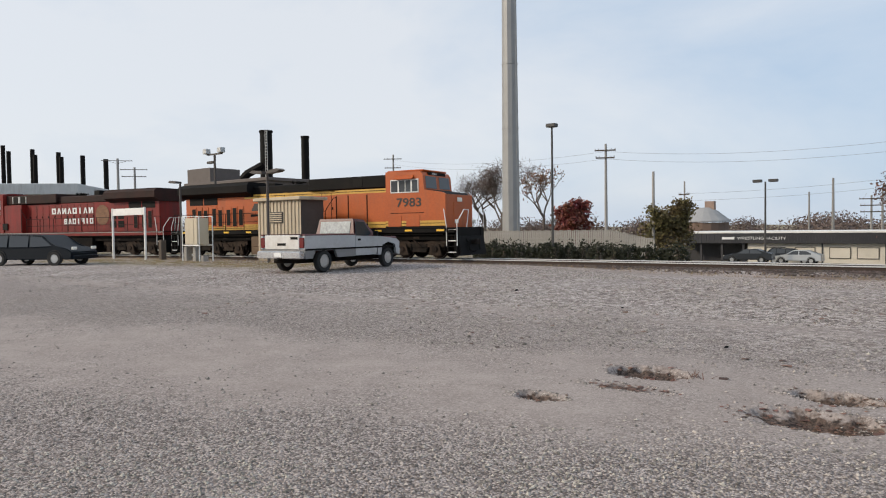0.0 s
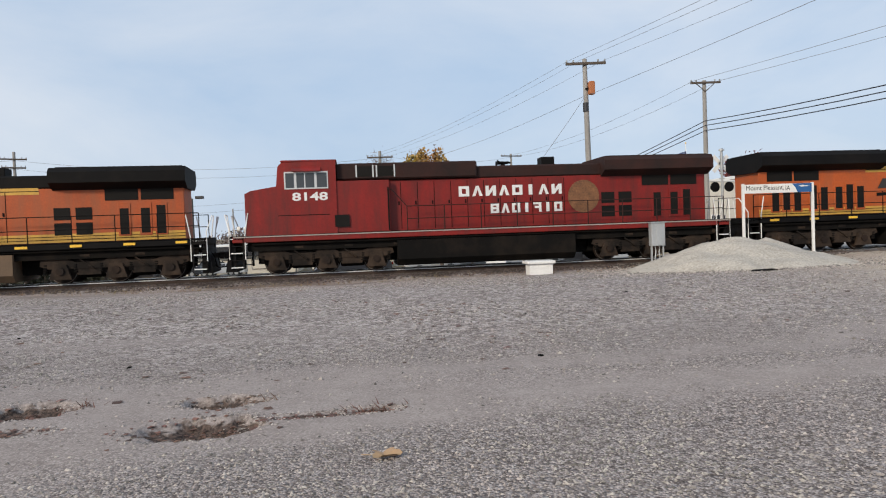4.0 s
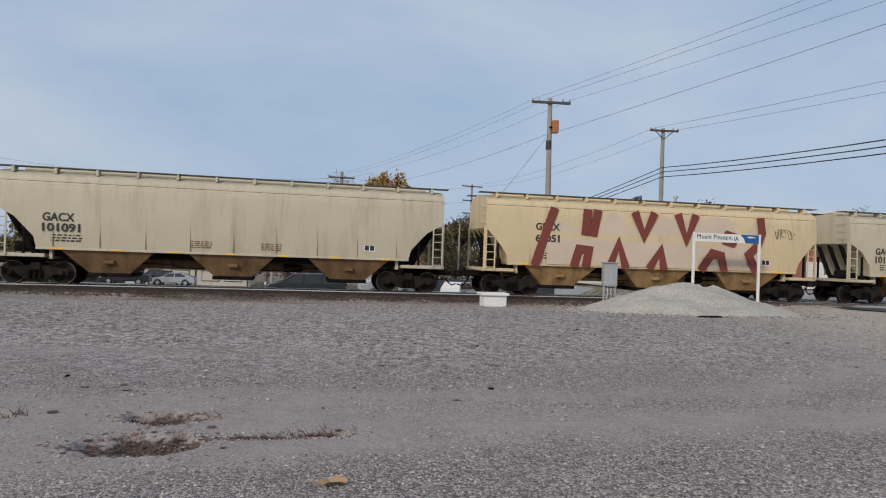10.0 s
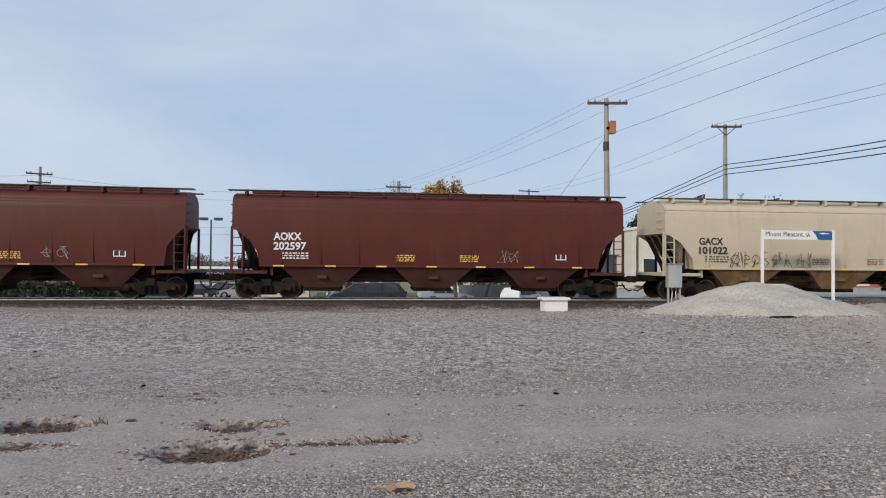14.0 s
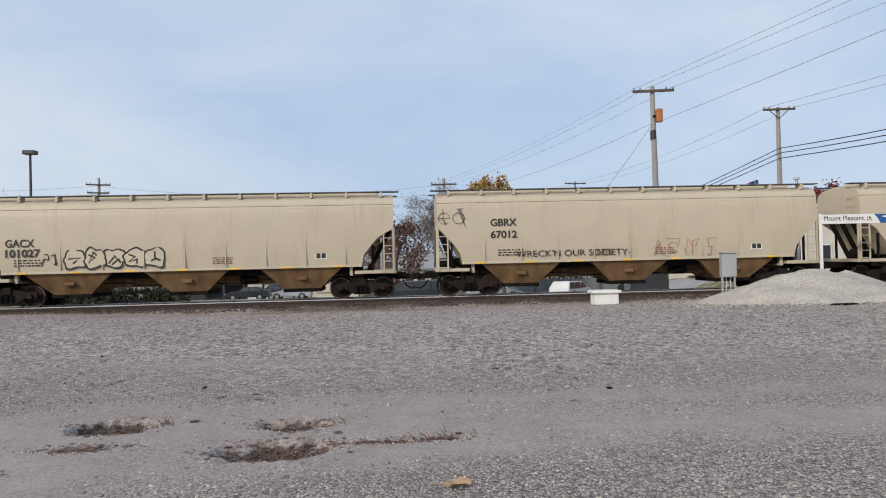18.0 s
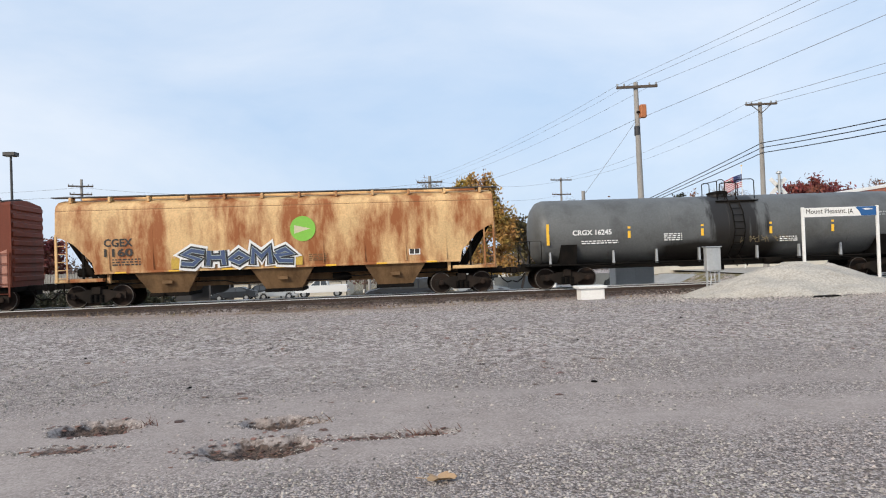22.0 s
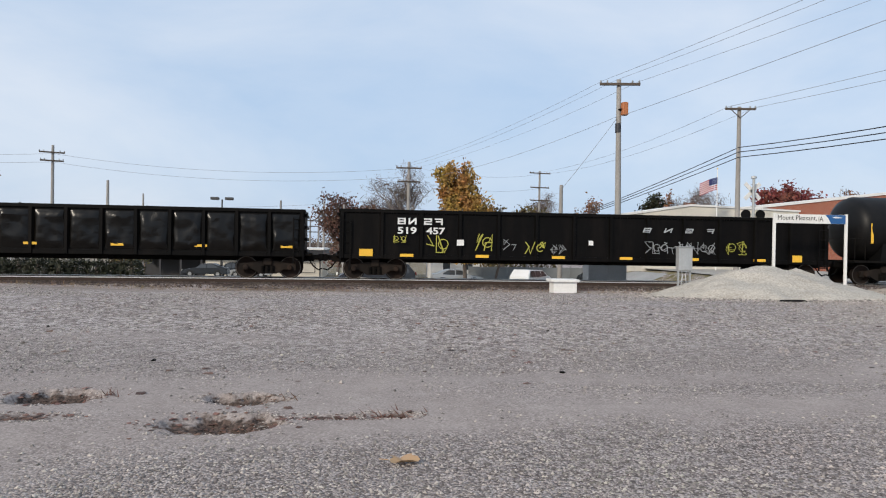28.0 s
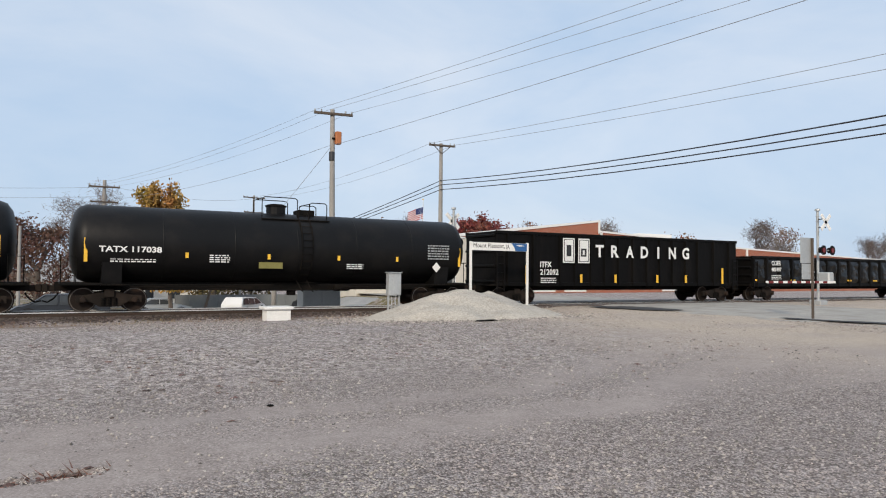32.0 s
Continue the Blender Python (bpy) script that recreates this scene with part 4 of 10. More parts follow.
def hopper(name, paint, bay, label, marks, number, half, mark_x, dark=True, ends=7.2, curve=False, seed=1, group="covered hopper cars", bay_top=1.72):
    """A round-sided covered hopper. half: half its length over the couplers."""
    car = thing(name, label, "hopper car", group)
    rng = random.Random(seed)
    e = half - 0.95                              # end of the body
    let = M_DARKLET if dark else M_LETTER
    bm = bmesh.new()

    def floor_at(x):                             # lower edge of the side sheet
        a = abs(x)
        k = (a - ends) / (e - ends)
        if k <= 0:
            return 1.40
        return 1.40 + 0.4 * min(1, k * 8) + 1.15 * (k ** (0.6 if curve else 1.0))
    xs = [-e, -e + 0.15, -e + 0.4, -e + 0.7, -ends - 0.1, -ends] + [ends * i / 8 for i in range(-7, 8)] + [ends, ends + 0.1, e - 0.7, e - 0.4, e - 0.15, e]
    rows = 9
    prof = [(1.50, 3.95), (1.50, 4.02), (1.42, 4.16), (1.15, 4.32), (0.6, 4.43), (0.0, 4.47)]
    loops = []
    for x in xs:
        z0 = floor_at(x)
        near = [(-hopper_side_y(z0 + (3.93 - z0) * i / rows), z0 + (3.93 - z0) * i / rows) for i in range(rows + 1)]
        near += [(-y, z) for y, z in prof] + [(y, z) for y, z in prof[-2::-1]]
        near += [(hopper_side_y(z0 + (3.93 - z0) * i / rows), z0 + (3.93 - z0) * i / rows) for i in range(rows, -1, -1)]
        loops.append([bm.verts.new((x, y, z)) for y, z in near])
    for a, b in zip(loops, loops[1:]):
        for i in range(len(a) - 1):
            bm.faces.new((a[i], b[i], b[i + 1], a[i + 1]))
        bm.faces.new((a[-1], b[-1], b[0], a[0]))
    bm.faces.new(loops[0])
    bm.faces.new(loops[-1][::-1])
    part("body", bm, paint, car, smooth=True)
    # seams, eave strip and side sill
    for i in range(-4, 5):
        x = i * (e - 1.2) / 4.5
        part("seam", bx(x - 0.02, x + 0.02, -hopper_side_y(2.4) - 0.008, -hopper_side_y(1.9), 1.5, 3.1, 0.004), paint, car)
    for s in (-1, 1):
        part("eave_strip", bx(-e, e, s * 1.51, s * 1.475, 3.925, 3.955), M_BAYM if not dark else M_BAY, car)
        part("side_sill", bx(-ends - 0.02, ends + 0.02, s * 1.53, s * 1.38, 1.36, 1.45, 0.015), paint, car)
        part("belt_rail", bx(-e + 0.02, e - 0.02, s * 1.525, s * 1.46, 3.83, 3.865, 0.008), paint, car)
        part("running_board", bx(-e - 0.25, e + 0.25, s * 1.28, s * 0.86, 4.50, 4.535), M_ROOFW, car)
        for i in range(12):
            x = -e + 0.5 + (2 * e - 1.0) * i / 11
            part("board_bracket", bx(x - 0.05, x + 0.05, s * 1.32, s * 0.9, 4.28, 4.50, 0.01), paint, car)
    part("hatch_trough", bx(-e + 0.6, e - 0.6, -0.4, 0.4, 4.45, 4.60, 0.03), paint, car)
    # outlet bays
    for bxx in (-4.65, 0.0, 4.65):
        bm = bmesh.new()
        top = [(-bay_top, -1.44, 1.40), (bay_top, -1.44, 1.40), (bay_top, 1.44, 1.40), (-bay_top, 1.44, 1.40)]
        low = [(-0.74, -0.98, 0.50), (0.74, -0.98, 0.50), (0.74, 0.98, 0.50), (-0.74, 0.98, 0.50)]
        a = [bm.verts.new((bxx + x, y, z)) for x, y, z in top]
        b = [bm.verts.new((bxx + x, y, z)) for x, y, z in low]
        for i in range(4):
            bm.faces.new((a[i], a[(i + 1) % 4], b[(i + 1) % 4], b[i]))
        bm.faces.new(a)
        bm.faces.new(b)
        part("outlet_bay", bm, bay, car, "brown dusty sloping outlet bay")
        part("gate", bx(bxx - 0.8, bxx + 0.8, -1.05, 1.05, 0.36, 0.51, 0.02), M_UNDER, car)
        part("gate_shaft", rod(bmesh.new(), (bxx - 0.2, -1.35, 0.45), (bxx - 0.2, -1.0, 0.45), 0.05, n=8), M_UNDER, car)
        part("bay_door", bx(bxx - 0.2, bxx + 0.2, -1.32, -1.24, 0.88, 1.02, 0.01), bay, car)
    # dark slab added for the shade and underframe clutter between the bays
    part("gap_fill", bx(-ends, ends, -1.1, 1.1, 1.10, 1.36), M_UNDER, car)
    part("centre_ridge", prism(bmesh.new(), [(-0.42, 0.72), (0.42, 0.72), (0.42, 1.12), (-0.42, 1.12)], -ends, ends), bay, car)
    part("train_line", pipe(bmesh.new(), [(-ends, -0.9, 0.95), (-2.4, -0.9, 0.92), (-2.0, -0.9, 0.8), (2.0, -0.9, 0.8), (2.4, -0.9, 0.92), (ends, -0.9, 0.95)], 0.03), M_UNDER, car)
    part("brake_cylinder", lathe(bmesh.new(), [(-0.35, 0.16), (0.3, 0.16), (0.45, 0.08)], (2.35, -0.6, 0.9), "x", 14), M_UNDER, car)
    part("centre_sill", bx(-half + 0.4, half - 0.4, -0.3, 0.3, 0.82, 1.08), M_UNDER, car)
    for s in (-1, 1):
        # open end: slope sheet props, platform, posts, ladders
        x0, x1 = s * ends, s * (e + 0.02)
        part("end_platform", bx(x0 - s * 0.3, x1 + s * 0.08, -1.5, 1.5, 1.06, 1.2, 0.02), paint, car)
        part("bolster_web", bx(s * (ends - 0.45) - 0.06, s * (ends - 0.45) + 0.06, -1.3, 1.3, 1.0, 1.42), paint, car)
        for y in (-1.46, 1.46):
            part("corner_post", bx(x1 - 0.05, x1 + 0.05, y - 0.04, y + 0.04, 1.2, 3.0, 0.01), paint, car)
            part("mid_post", bx(s * (ends + 0.45) - 0.04, s * (ends + 0.45) + 0.04, y - 0.04, y + 0.04, 1.2, 2.3), M_UNDER, car)
        ladder(car, s * (e - 0.42), s * (e - 0.02), -1.54, 1.12, 2.95, paint, 6)
        bm = bmesh.new()
        for z in (3.2, 3.55, 3.9):
            pipe(bm, [(s * (e + 0.02), -1.3, z), (s * (e + 0.1), -1.3, z), (s * (e + 0.1), -0.8, z), (s * (e + 0.02), -0.8, z)], 0.014)
        part("end_rungs", bm, paint, car)
        bm = bmesh.new()
        for y in (-0.75, 0.0, 0.75):
            prism(bm, [(s * (ends + 0.15), 1.15), (s * (ends + 0.35), 1.15), (s * (e - 0.05), 2.9), (s * (e - 0.25), 2.9)], y - 0.05, y + 0.05, "y")
        part("slope_brace", bm, M_UNDER, car)
        rod_ = rod(bmesh.new(), (s * (e - 0.1), -1.1, 1.0), (s * (e - 0.1), -1.1, 0.55), 0.03)
        box(rod_, s * (e - 0.32), s * (e + 0.1), -1.5, -1.2, 0.62, 0.66)
        part("sill_step", rod_, M_UNDER, car)
        freight_truck(car, s * (half - 2.32))
        coupler(car, s * half, s)
    part("brake_reservoir", lathe(bmesh.new(), [(-0.5, 0.1), (-0.46, 0.2), (0.46, 0.2), (0.5, 0.1)], (-ends - 0.55, -0.5, 1.45), "x", 14), M_UNDER, car)
    # lettering and small markings
    y = -hopper_side_y(2.6) - 0.014
    mw = 1.12
    words(marks, mark_x, y, 2.93 if name == "hopper_car_warm" else 2.45, 0.30, let, car, mw, 0.012)
    words(number, mark_x, y, 2.42 if name == "hopper_car_warm" else 2.05, 0.30, let, car, mw * (1.18 if len(number) > 5 else 1.0), 0.012)
    yl = -hopper_side_y(1.8) - 0.012
    small_print(car, mark_x + 0.3, 1.9, yl, 1.1, 3, let, seed)
    small_print(car, 3.0, 2.1, yl, 0.8, 2, let, seed + 1, 0.04)
    small_print(car, -1.6, 1.85, yl, 0.8, 4, M_YREF if not dark else M_BAY, seed + 2, 0.04)
    small_print(car, 1.1, 1.85, yl, 0.8, 4, M_YREF if not dark else M_BAY, seed + 2, 0.04)
    plates(car, "placard", M_LETTER, [(5.25, 5.72, 1.72, 2.0)], yl)
    plates(car, "placard_mark", M_DARKLET, [(5.29, 5.46, 1.76, 1.96), (5.50, 5.68, 1.76, 1.96)], yl - 0.004)
    for i in range(7):
        x = -6.4 + i * 2.1
        part("reflector", bx(x - 0.22, x + 0.22, -1.545, -1.53, 1.375, 1.435), M_YREF, car, "yellow reflective strip")
    return car


def on_tank(z, r, zc):
    """Depth of a tank's near face at height z."""
    return -math.sqrt(max(r * r - (z - zc) ** 2, 0.01))


def tank_car(name, paint, label, half, number, r=1.5, zc=2.6, num_x=-6.9, seed=1, grey=False, placard=False):
    car = thing(name, label, "tank car", "tank cars")
    e = half - 0.85
    bm = lathe(bmesh.new(), [(-e, 0.01), (-e + 0.03, r * 0.45), (-e + 0.14, r * 0.75), (-e + 0.33, r * 0.93), (-e + 0.6, r), (-e / 2, r + 0.0), (0, r), (e / 2, r), (e - 0.6, r), (e - 0.33, r * 0.93), (e - 0.14, r * 0.75), (e - 0.03, r * 0.45), (e, 0.01)],
               (0, 0, zc), "x", 48)
    part("tank", bm, paint, car, smooth=True)
    for x in (-e * 0.62, -e * 0.3, 0.05, e * 0.32, e * 0.64):
        part("weld_band", lathe(bmesh.new(), [(-0.03, r), (-0.02, r + 0.006), (0.02, r + 0.006), (0.03, r)], (x, 0, zc), "x", 48), paint, car, smooth=True)
    # manway, platform with rails, valves
    top = zc + r
    part("manway", rod(bmesh.new(), (0.2 if grey else -0.55, 0, top - 0.1), (0.2 if grey else -0.55, 0, top + (0.06 if grey else 0.30)), 0.42, n=20), paint, car)
    part("manway_lid", lathe(bmesh.new(), [(0, 0.47), (0.06, 0.47), (0.12, 0.3), (0.14, 0.05)], (0.2 if grey else -0.55, 0, top + (0.06 if grey else 0.30)), "z", 20), M_UNDER, car)
    part("valve_box", bx(*((0.0, 0.5) if grey else (0.35, 1.1)), -0.4, 0.4, top - 0.1, top + 0.2, 0.03), M_UNDER, car)
    bm = bmesh.new()
    for x0, x1, h in ((-0.15, 0.2, 0.66), (0.7, 1.55, 0.66)) if grey else ((-1.35, 0.2, 0.66), (0.75, 1.55, 0.5)):
        for y in (-0.75, 0.75):
            zb = zc + math.sqrt(r * r - y * y)
            pipe(bm, [(x0, y, zb - 0.1), (x0, y, top + h - 0.08), (x0 + 0.1, y, top + h), (x1 - 0.1, y, top + h), (x1, y, top + h - 0.08), (x1, y, zb - 0.1)], 0.022)
        pipe(bm, [(x0, -0.75, top + h - 0.05), (x0, 0.75, top + h - 0.05)], 0.02)
    part("safety_rail", bm, M_UNDER, car)
    part("top_walkway", bx(-0.3 if grey else -1.4, 1.6, -1.0, 1.0, top - 0.32, top - 0.28), M_UNDER, car)
    # side ladder
    bm = bmesh.new()
    for x in (0.22, 0.68):
        pts = [(x, on_tank(z, r, zc) - 0.08, z) for z in (1.2, 1.7, 2.2, zc, 3.1, 3.5, 3.9)] + [(x, -0.7, top + 0.05)]
        pipe(bm, [(x, -1.6, 0.75)] + [(x, min(p[1], -0.7), p[2]) for p in pts], 0.025)
    for i in range(11):
        z = 0.85 + i * 0.30
        y = on_tank(z, r, zc) - 0.08 if z > 1.25 else -1.6
        rod(bm, (0.22, y, z), (0.68, y, z), 0.016, n=6)
    part("side_ladder", bm, M_UNDER, car)
    # frame, saddles, sill, running boards and trucks
    part("train_line", pipe(bmesh.new(), [(-7.0, -0.9, 0.95), (-2.4, -0.9, 0.92), (-2.0, -0.9, 0.8), (2.0, -0.9, 0.8), (2.4, -0.9, 0.92), (7.0, -0.9, 0.95)], 0.03), M_UNDER, car)
    part("brake_cylinder", lathe(bmesh.new(), [(-0.35, 0.16), (0.3, 0.16), (0.45, 0.08)], (2.35, -0.6, 0.9), "x", 14), M_UNDER, car)
    part("centre_sill", bx(-half + 0.4, half - 0.4, -0.32, 0.32, 0.80, 1.12), M_UNDER, car)
    for s in (-1, 1):
        x = s * (half - 2.3)
        part("saddle", prism(bmesh.new(), [(-1.25, 1.0), (1.25, 1.0), (1.42, 1.9), (1.1, 1.55), (0.5, 1.2), (-0.5, 1.2), (-1.1, 1.55), (-1.42, 1.9)], x - 0.35, x + 0.35), M_UNDER if grey else paint, car)
        part("end_deck", bx(s * (half - 0.55), s * (half - 2.0), -1.45, 1.45, 1.02, 1.10), M_UNDER, car)
        bm = bmesh.new()
        for y in (-1.4, 1.4):
            pipe(bm, [(s * (half - 0.6), y, 1.1), (s * (half - 0.6), y, 2.1), (s * (half - 1.1), y, 2.1), (s * (half - 1.1), y, 1.1)], 0.02)
        pipe(bm, [(s * (half - 0.6), -1.4, 2.1), (s * (half - 0.6), 1.4, 2.1)], 0.02)
        part("end_handrail", bm, M_UNDER, car)
        if grey:
            for x in (1.3, 3.2, 5.1, half - 1.5):
                part("board_bracket", prism(bmesh.new(), [(s * x - 0.05, 1.0), (s * x + 0.05, 1.0), (s * x + 0.03, 1.6), (s * x - 0.03, 1.6)], -1.32, -1.2, "y"), M_GALV, car)
        part("side_running_board", bx(s * (0.0 if grey else 1.0), s * (half - 2.0), -1.55, -1.25, 1.02, 1.06), M_UNDER, car)
        freight_truck(car, s * (half - 2.25))
        coupler(car, s * half, s)
    part("bottom_outlet", rod(bmesh.new(), (0.2, 0, 0.55), (0.2, 0, 1.2), 0.2, n=12), M_UNDER, car)
    # lettering
    z = 2.28
    y = on_tank(z + 0.12, r, zc) - 0.03
    words(number, num_x, y, z, 0.21, M_LETTER, car, (0.2 if placard else 0.17) * len(number), 0.008, name="lettering")
    small_print(car, num_x + 0.4, 2.0, on_tank(2.0, r, zc) - 0.012, 1.6, 2, M_LETTER, seed, 0.05)
    small_print(car, num_x + 4.0, 2.2, on_tank(2.2, r, zc) - 0.02, 0.8, 4, M_LETTER, seed + 3, 0.045)
    small_print(car, 2.3, 2.0, on_tank(1.9, r, zc) - 0.03, 0.8, 4, M_LETTER, seed + 4, 0.045)
    small_print(car, 6.3, 2.85, on_tank(2.85, r, zc) - 0.02, 1.15, 6, M_GALV, seed + 5, 0.065)
    for x in (-e + 0.55, -e * 0.52, -e * 0.14, e * 0.22, e * 0.55, e - 0.55):
        yy = on_tank(2.25, r, zc) - 0.012
        tall = abs(x) > e - 0.6
        part("reflector", bx(x - 0.06, x + 0.06, yy, yy + 0.02, 2.1 if not tall else 1.9, 2.6 if not tall else 2.8), M_YREF, car, "yellow reflective strip")
    if placard:
        bm = bmesh.new()
        prism(bm, [(6.8, 1.62), (7.02, 1.86), (6.8, 2.1), (6.58, 1.86)], on_tank(1.9, r, zc) - 0.12, on_tank(1.9, r, zc) - 0.10, "y")
        part("placard", bm, M_WHITE, car, "white diamond placard")
    return car


def gondola(name, label, half, top, bottom, posts, paint=M_BLACKG, seed=1, ragged=False):
    car = thing(name, label, "gondola car", "gondola cars")
    e = half - 0.75
    rng = random.Random(seed)
    for s in (-1, 1):
        part("side_sheet", bx(-e, e, s * 1.42, s * 1.38, bottom, top), paint, car)
        part("top_chord", bx(-e - 0.03, e + 0.03, s * 1.50, s * 1.36, top - 0.12, top + 0.03, 0.02), paint, car)
        part("side_sill", bx(-e, e, s * 1.48, s * 1.40, bottom - 0.03, bottom + 0.16, 0.015), paint, car)
        part("end_sheet", bx(s * (e - 0.05), s * e, -1.4, 1.4, bottom, top), paint, car)
        for k in range(4):
            z = bottom + 0.2 + (top - bottom - 0.4) * k / 3
            part("end_rib", bx(s * e, s * (e + 0.09), -1.4, 1.4, z - 0.07, z + 0.07, 0.03), paint, car)
        ladder(car, s * (e - 0.45), s * (e - 0.05), -1.53, bottom - 0.3, min(top - 0.1, bottom + 1.6), paint, 5)
        freight_truck(car, s * (half - 2.25))
        coupler(car, s * half, s)
        part("end_deck", bx(s * e, s * (half - 0.5), -1.4, 1.4, 0.98, 1.06), M_UNDER, car)
    for x in posts if isinstance(posts, (list, tuple)) else [-e + 0.12 + (2 * e - 0.24) * i / (posts - 1) for i in range(posts)]:
        for s in (-1, 1):
            bm = prism(bmesh.new(), [(x - 0.09, s * 1.42), (x - 0.055, s * 1.53), (x + 0.055, s * 1.53), (x + 0.09, s * 1.42)], bottom, top - 0.1, "z")
            part("side_post", bm, paint, car)
    if ragged:                                   # dented side panels
        step = (2 * e - 0.24) / (posts - 1)
        for i in range(posts - 1):
            x = -e + 0.12 + step * (i + 0.5)
            bm = bmesh.new()
            n = 15
            u, w = np.meshgrid(np.linspace(0, 1, n), np.linspace(0, 1, n), indexing="ij")
            dent = 0.10 * smooth_noise(u + 7 * i, w * 1.4, 0.42, 31) + 0.045 * smooth_noise(u + 5 * i + 0.5 * w, w * 2.2, 0.17, 32)
            dent = dent * np.clip(7 * np.minimum(np.minimum(u, 1 - u), np.minimum(w, 1 - w)), 0, 1)
            g = [[bm.verts.new((x + (a / (n - 1) - 0.5) * (step - 0.2), -1.425 - float(dent[a, b]), bottom + 0.2 + (top - bottom - 0.4) * b / (n - 1))) for b in range(n)] for a in range(n)]
            for a in range(n - 1):
                for b in range(n - 1):
                    bm.faces.new((g[a][b], g[a + 1][b], g[a + 1][b + 1], g[a][b + 1]))
            part("side_panel", bm, M_DENT, car, "dented black steel panel", smooth=True)
    part("floor", bx(-e, e, -1.4, 1.4, bottom, bottom + 0.06), M_UNDER, car)
    part("train_line", pipe(bmesh.new(), [(-7.0, -0.9, 0.95), (-2.4, -0.9, 0.92), (-2.0, -0.9, 0.8), (2.0, -0.9, 0.8), (2.4, -0.9, 0.92), (7.0, -0.9, 0.95)], 0.03), M_UNDER, car)
    part("brake_cylinder", lathe(bmesh.new(), [(-0.35, 0.16), (0.3, 0.16), (0.45, 0.08)], (2.35, -0.6, 0.9), "x", 14), M_UNDER, car)
    part("centre_sill", bx(-half + 0.4, half - 0.4, -0.35, 0.35, 0.72, bottom), M_UNDER, car)
    return car


def boxcar(name, label, half):
    car = thing(name, label, "boxcar", "freight cars")
    e = half - 0.8
    bm = bmesh.new()
    prism(bm, [(-1.50, 0.98), (1.50, 0.98), (1.50, 4.28), (1.42, 4.40), (0.0, 4.55), (-1.42, 4.40), (-1.50, 4.28)], -e, e)
    part("body", bm, M_BOXR, car)
    posts = []
    for x in np.arange(-e + 0.1, e, 0.95):
        if not -1.25 < x < 2.0:
            posts.append(float(x))
    for x in posts:
        part("side_post", bx(x - 0.035, x + 0.035, -1.60, -1.5, 1.05, 4.22, 0.012), M_BOXR, car)
        part("side_post", bx(x - 0.05, x + 0.05, 1.5, 1.56, 1.05, 4.22, 0.012), M_BOXR, car)
    door = part("door", bx(-1.14, 1.99, -1.505, -1.48, 1.12, 4.14), M_BOXR, car)
    for x in (-1.16, 2.0):
        part("door_edge", bx(x - 0.04, x + 0.04, -1.60, -1.50, 1.08, 4.18, 0.01), M_BOXR, door)
    for z in (1.62, 2.8, 3.47, 4.1):
        part("door_rib", bx(-1.1, 1.95, -1.6, -1.505, z - 0.03, z + 0.03, 0.01), M_BOXR, door)
    for x in (-0.55, 1.25):
        part("lock_rod", rod(bmesh.new(), (x, -1.61, 1.15), (x, -1.61, 4.1), 0.02), M_BOXR, door)
    part("door_track", bx(-1.3, 6.0, -1.58, -1.5, 4.18, 4.26, 0.01), M_BOXR, car)
    part("lower_track", bx(-1.3, 6.0, -1.58, -1.5, 1.02, 1.1, 0.01), M_BOXR, car)
    for i in range(22):                          # roof ribs
        x = -e + 0.3 + (2 * e - 0.6) * i / 21
        part("roof_rib", prism(bmesh.new(), [(-1.46, 4.38), (0, 4.56), (1.46, 4.38), (1.46, 4.44), (0, 4.62), (-1.46, 4.44)], x - 0.06, x + 0.06), M_BLACK, car)
    for s in (-1, 1):
        for k in range(9):
            z = 1.2 + k * 0.36
            part("end_rib", bx(s * e, s * (e + 0.07), -1.42, 1.42, z, z + 0.22, 0.03), M_BOXR, car)
        ladder(car, s * (e - 0.5), s * (e - 0.08), -1.58, 0.6, 2.4, M_BOXR, 5)
        freight_truck(car, s * (half - 2.25))
        coupler(car, s * half, s)
    part("underframe", bx(-e, e, -1.3, 1.3, 0.78, 0.98), M_UNDER, car)
    part("train_line", pipe(bmesh.new(), [(-7.0, -0.9, 0.95), (-2.4, -0.9, 0.92), (-2.0, -0.9, 0.8), (2.0, -0.9, 0.8), (2.4, -0.9, 0.92), (7.0, -0.9, 0.95)], 0.03), M_UNDER, car)
    part("brake_cylinder", lathe(bmesh.new(), [(-0.35, 0.16), (0.3, 0.16), (0.45, 0.08)], (2.35, -0.6, 0.9), "x", 14), M_UNDER, car)
    part("centre_sill", bx(-half + 0.4, half - 0.4, -0.3, 0.3, 0.6, 0.8), M_UNDER, car)
    y = -1.575
    for ch, x in (("C", -5.78), ("N", -4.85), ("W", -3.95)):
        words(ch, x, y - 0.04, 2.28, 0.24, M_LETTER, car, 0.26, 0.01)
    for ch, x in (("1", -5.74), ("5", -5.48), ("5", -4.92), ("6", -4.60), ("5", -4.05), ("5", -3.7)):
        words(ch, x, y - 0.04, 1.80, 0.24, M_LETTER, car, 0.12 if ch == "1" else 0.22, 0.01)
    part("emblem", prism(bmesh.new(), [(5.95, 3.5), (6.55, 3.5), (6.6, 3.1), (6.45, 2.85), (6.25, 2.75), (6.05, 2.85), (5.9, 3.1)], y, y + 0.012, "y"), M_WHITE, car, "white shield emblem")
    part("emblem_stripes", bx(5.98, 6.52, y - 0.004, y, 3.2, 3.42), M_GRAF7, car)
    for k in range(5):
        part("emblem_stripe", bx(5.98 + 0.115 * k, 6.04 + 0.115 * k, y - 0.004, y, 2.88 + 0.05 * abs(k - 2), 3.18), M_TAILRED, car)
    return car


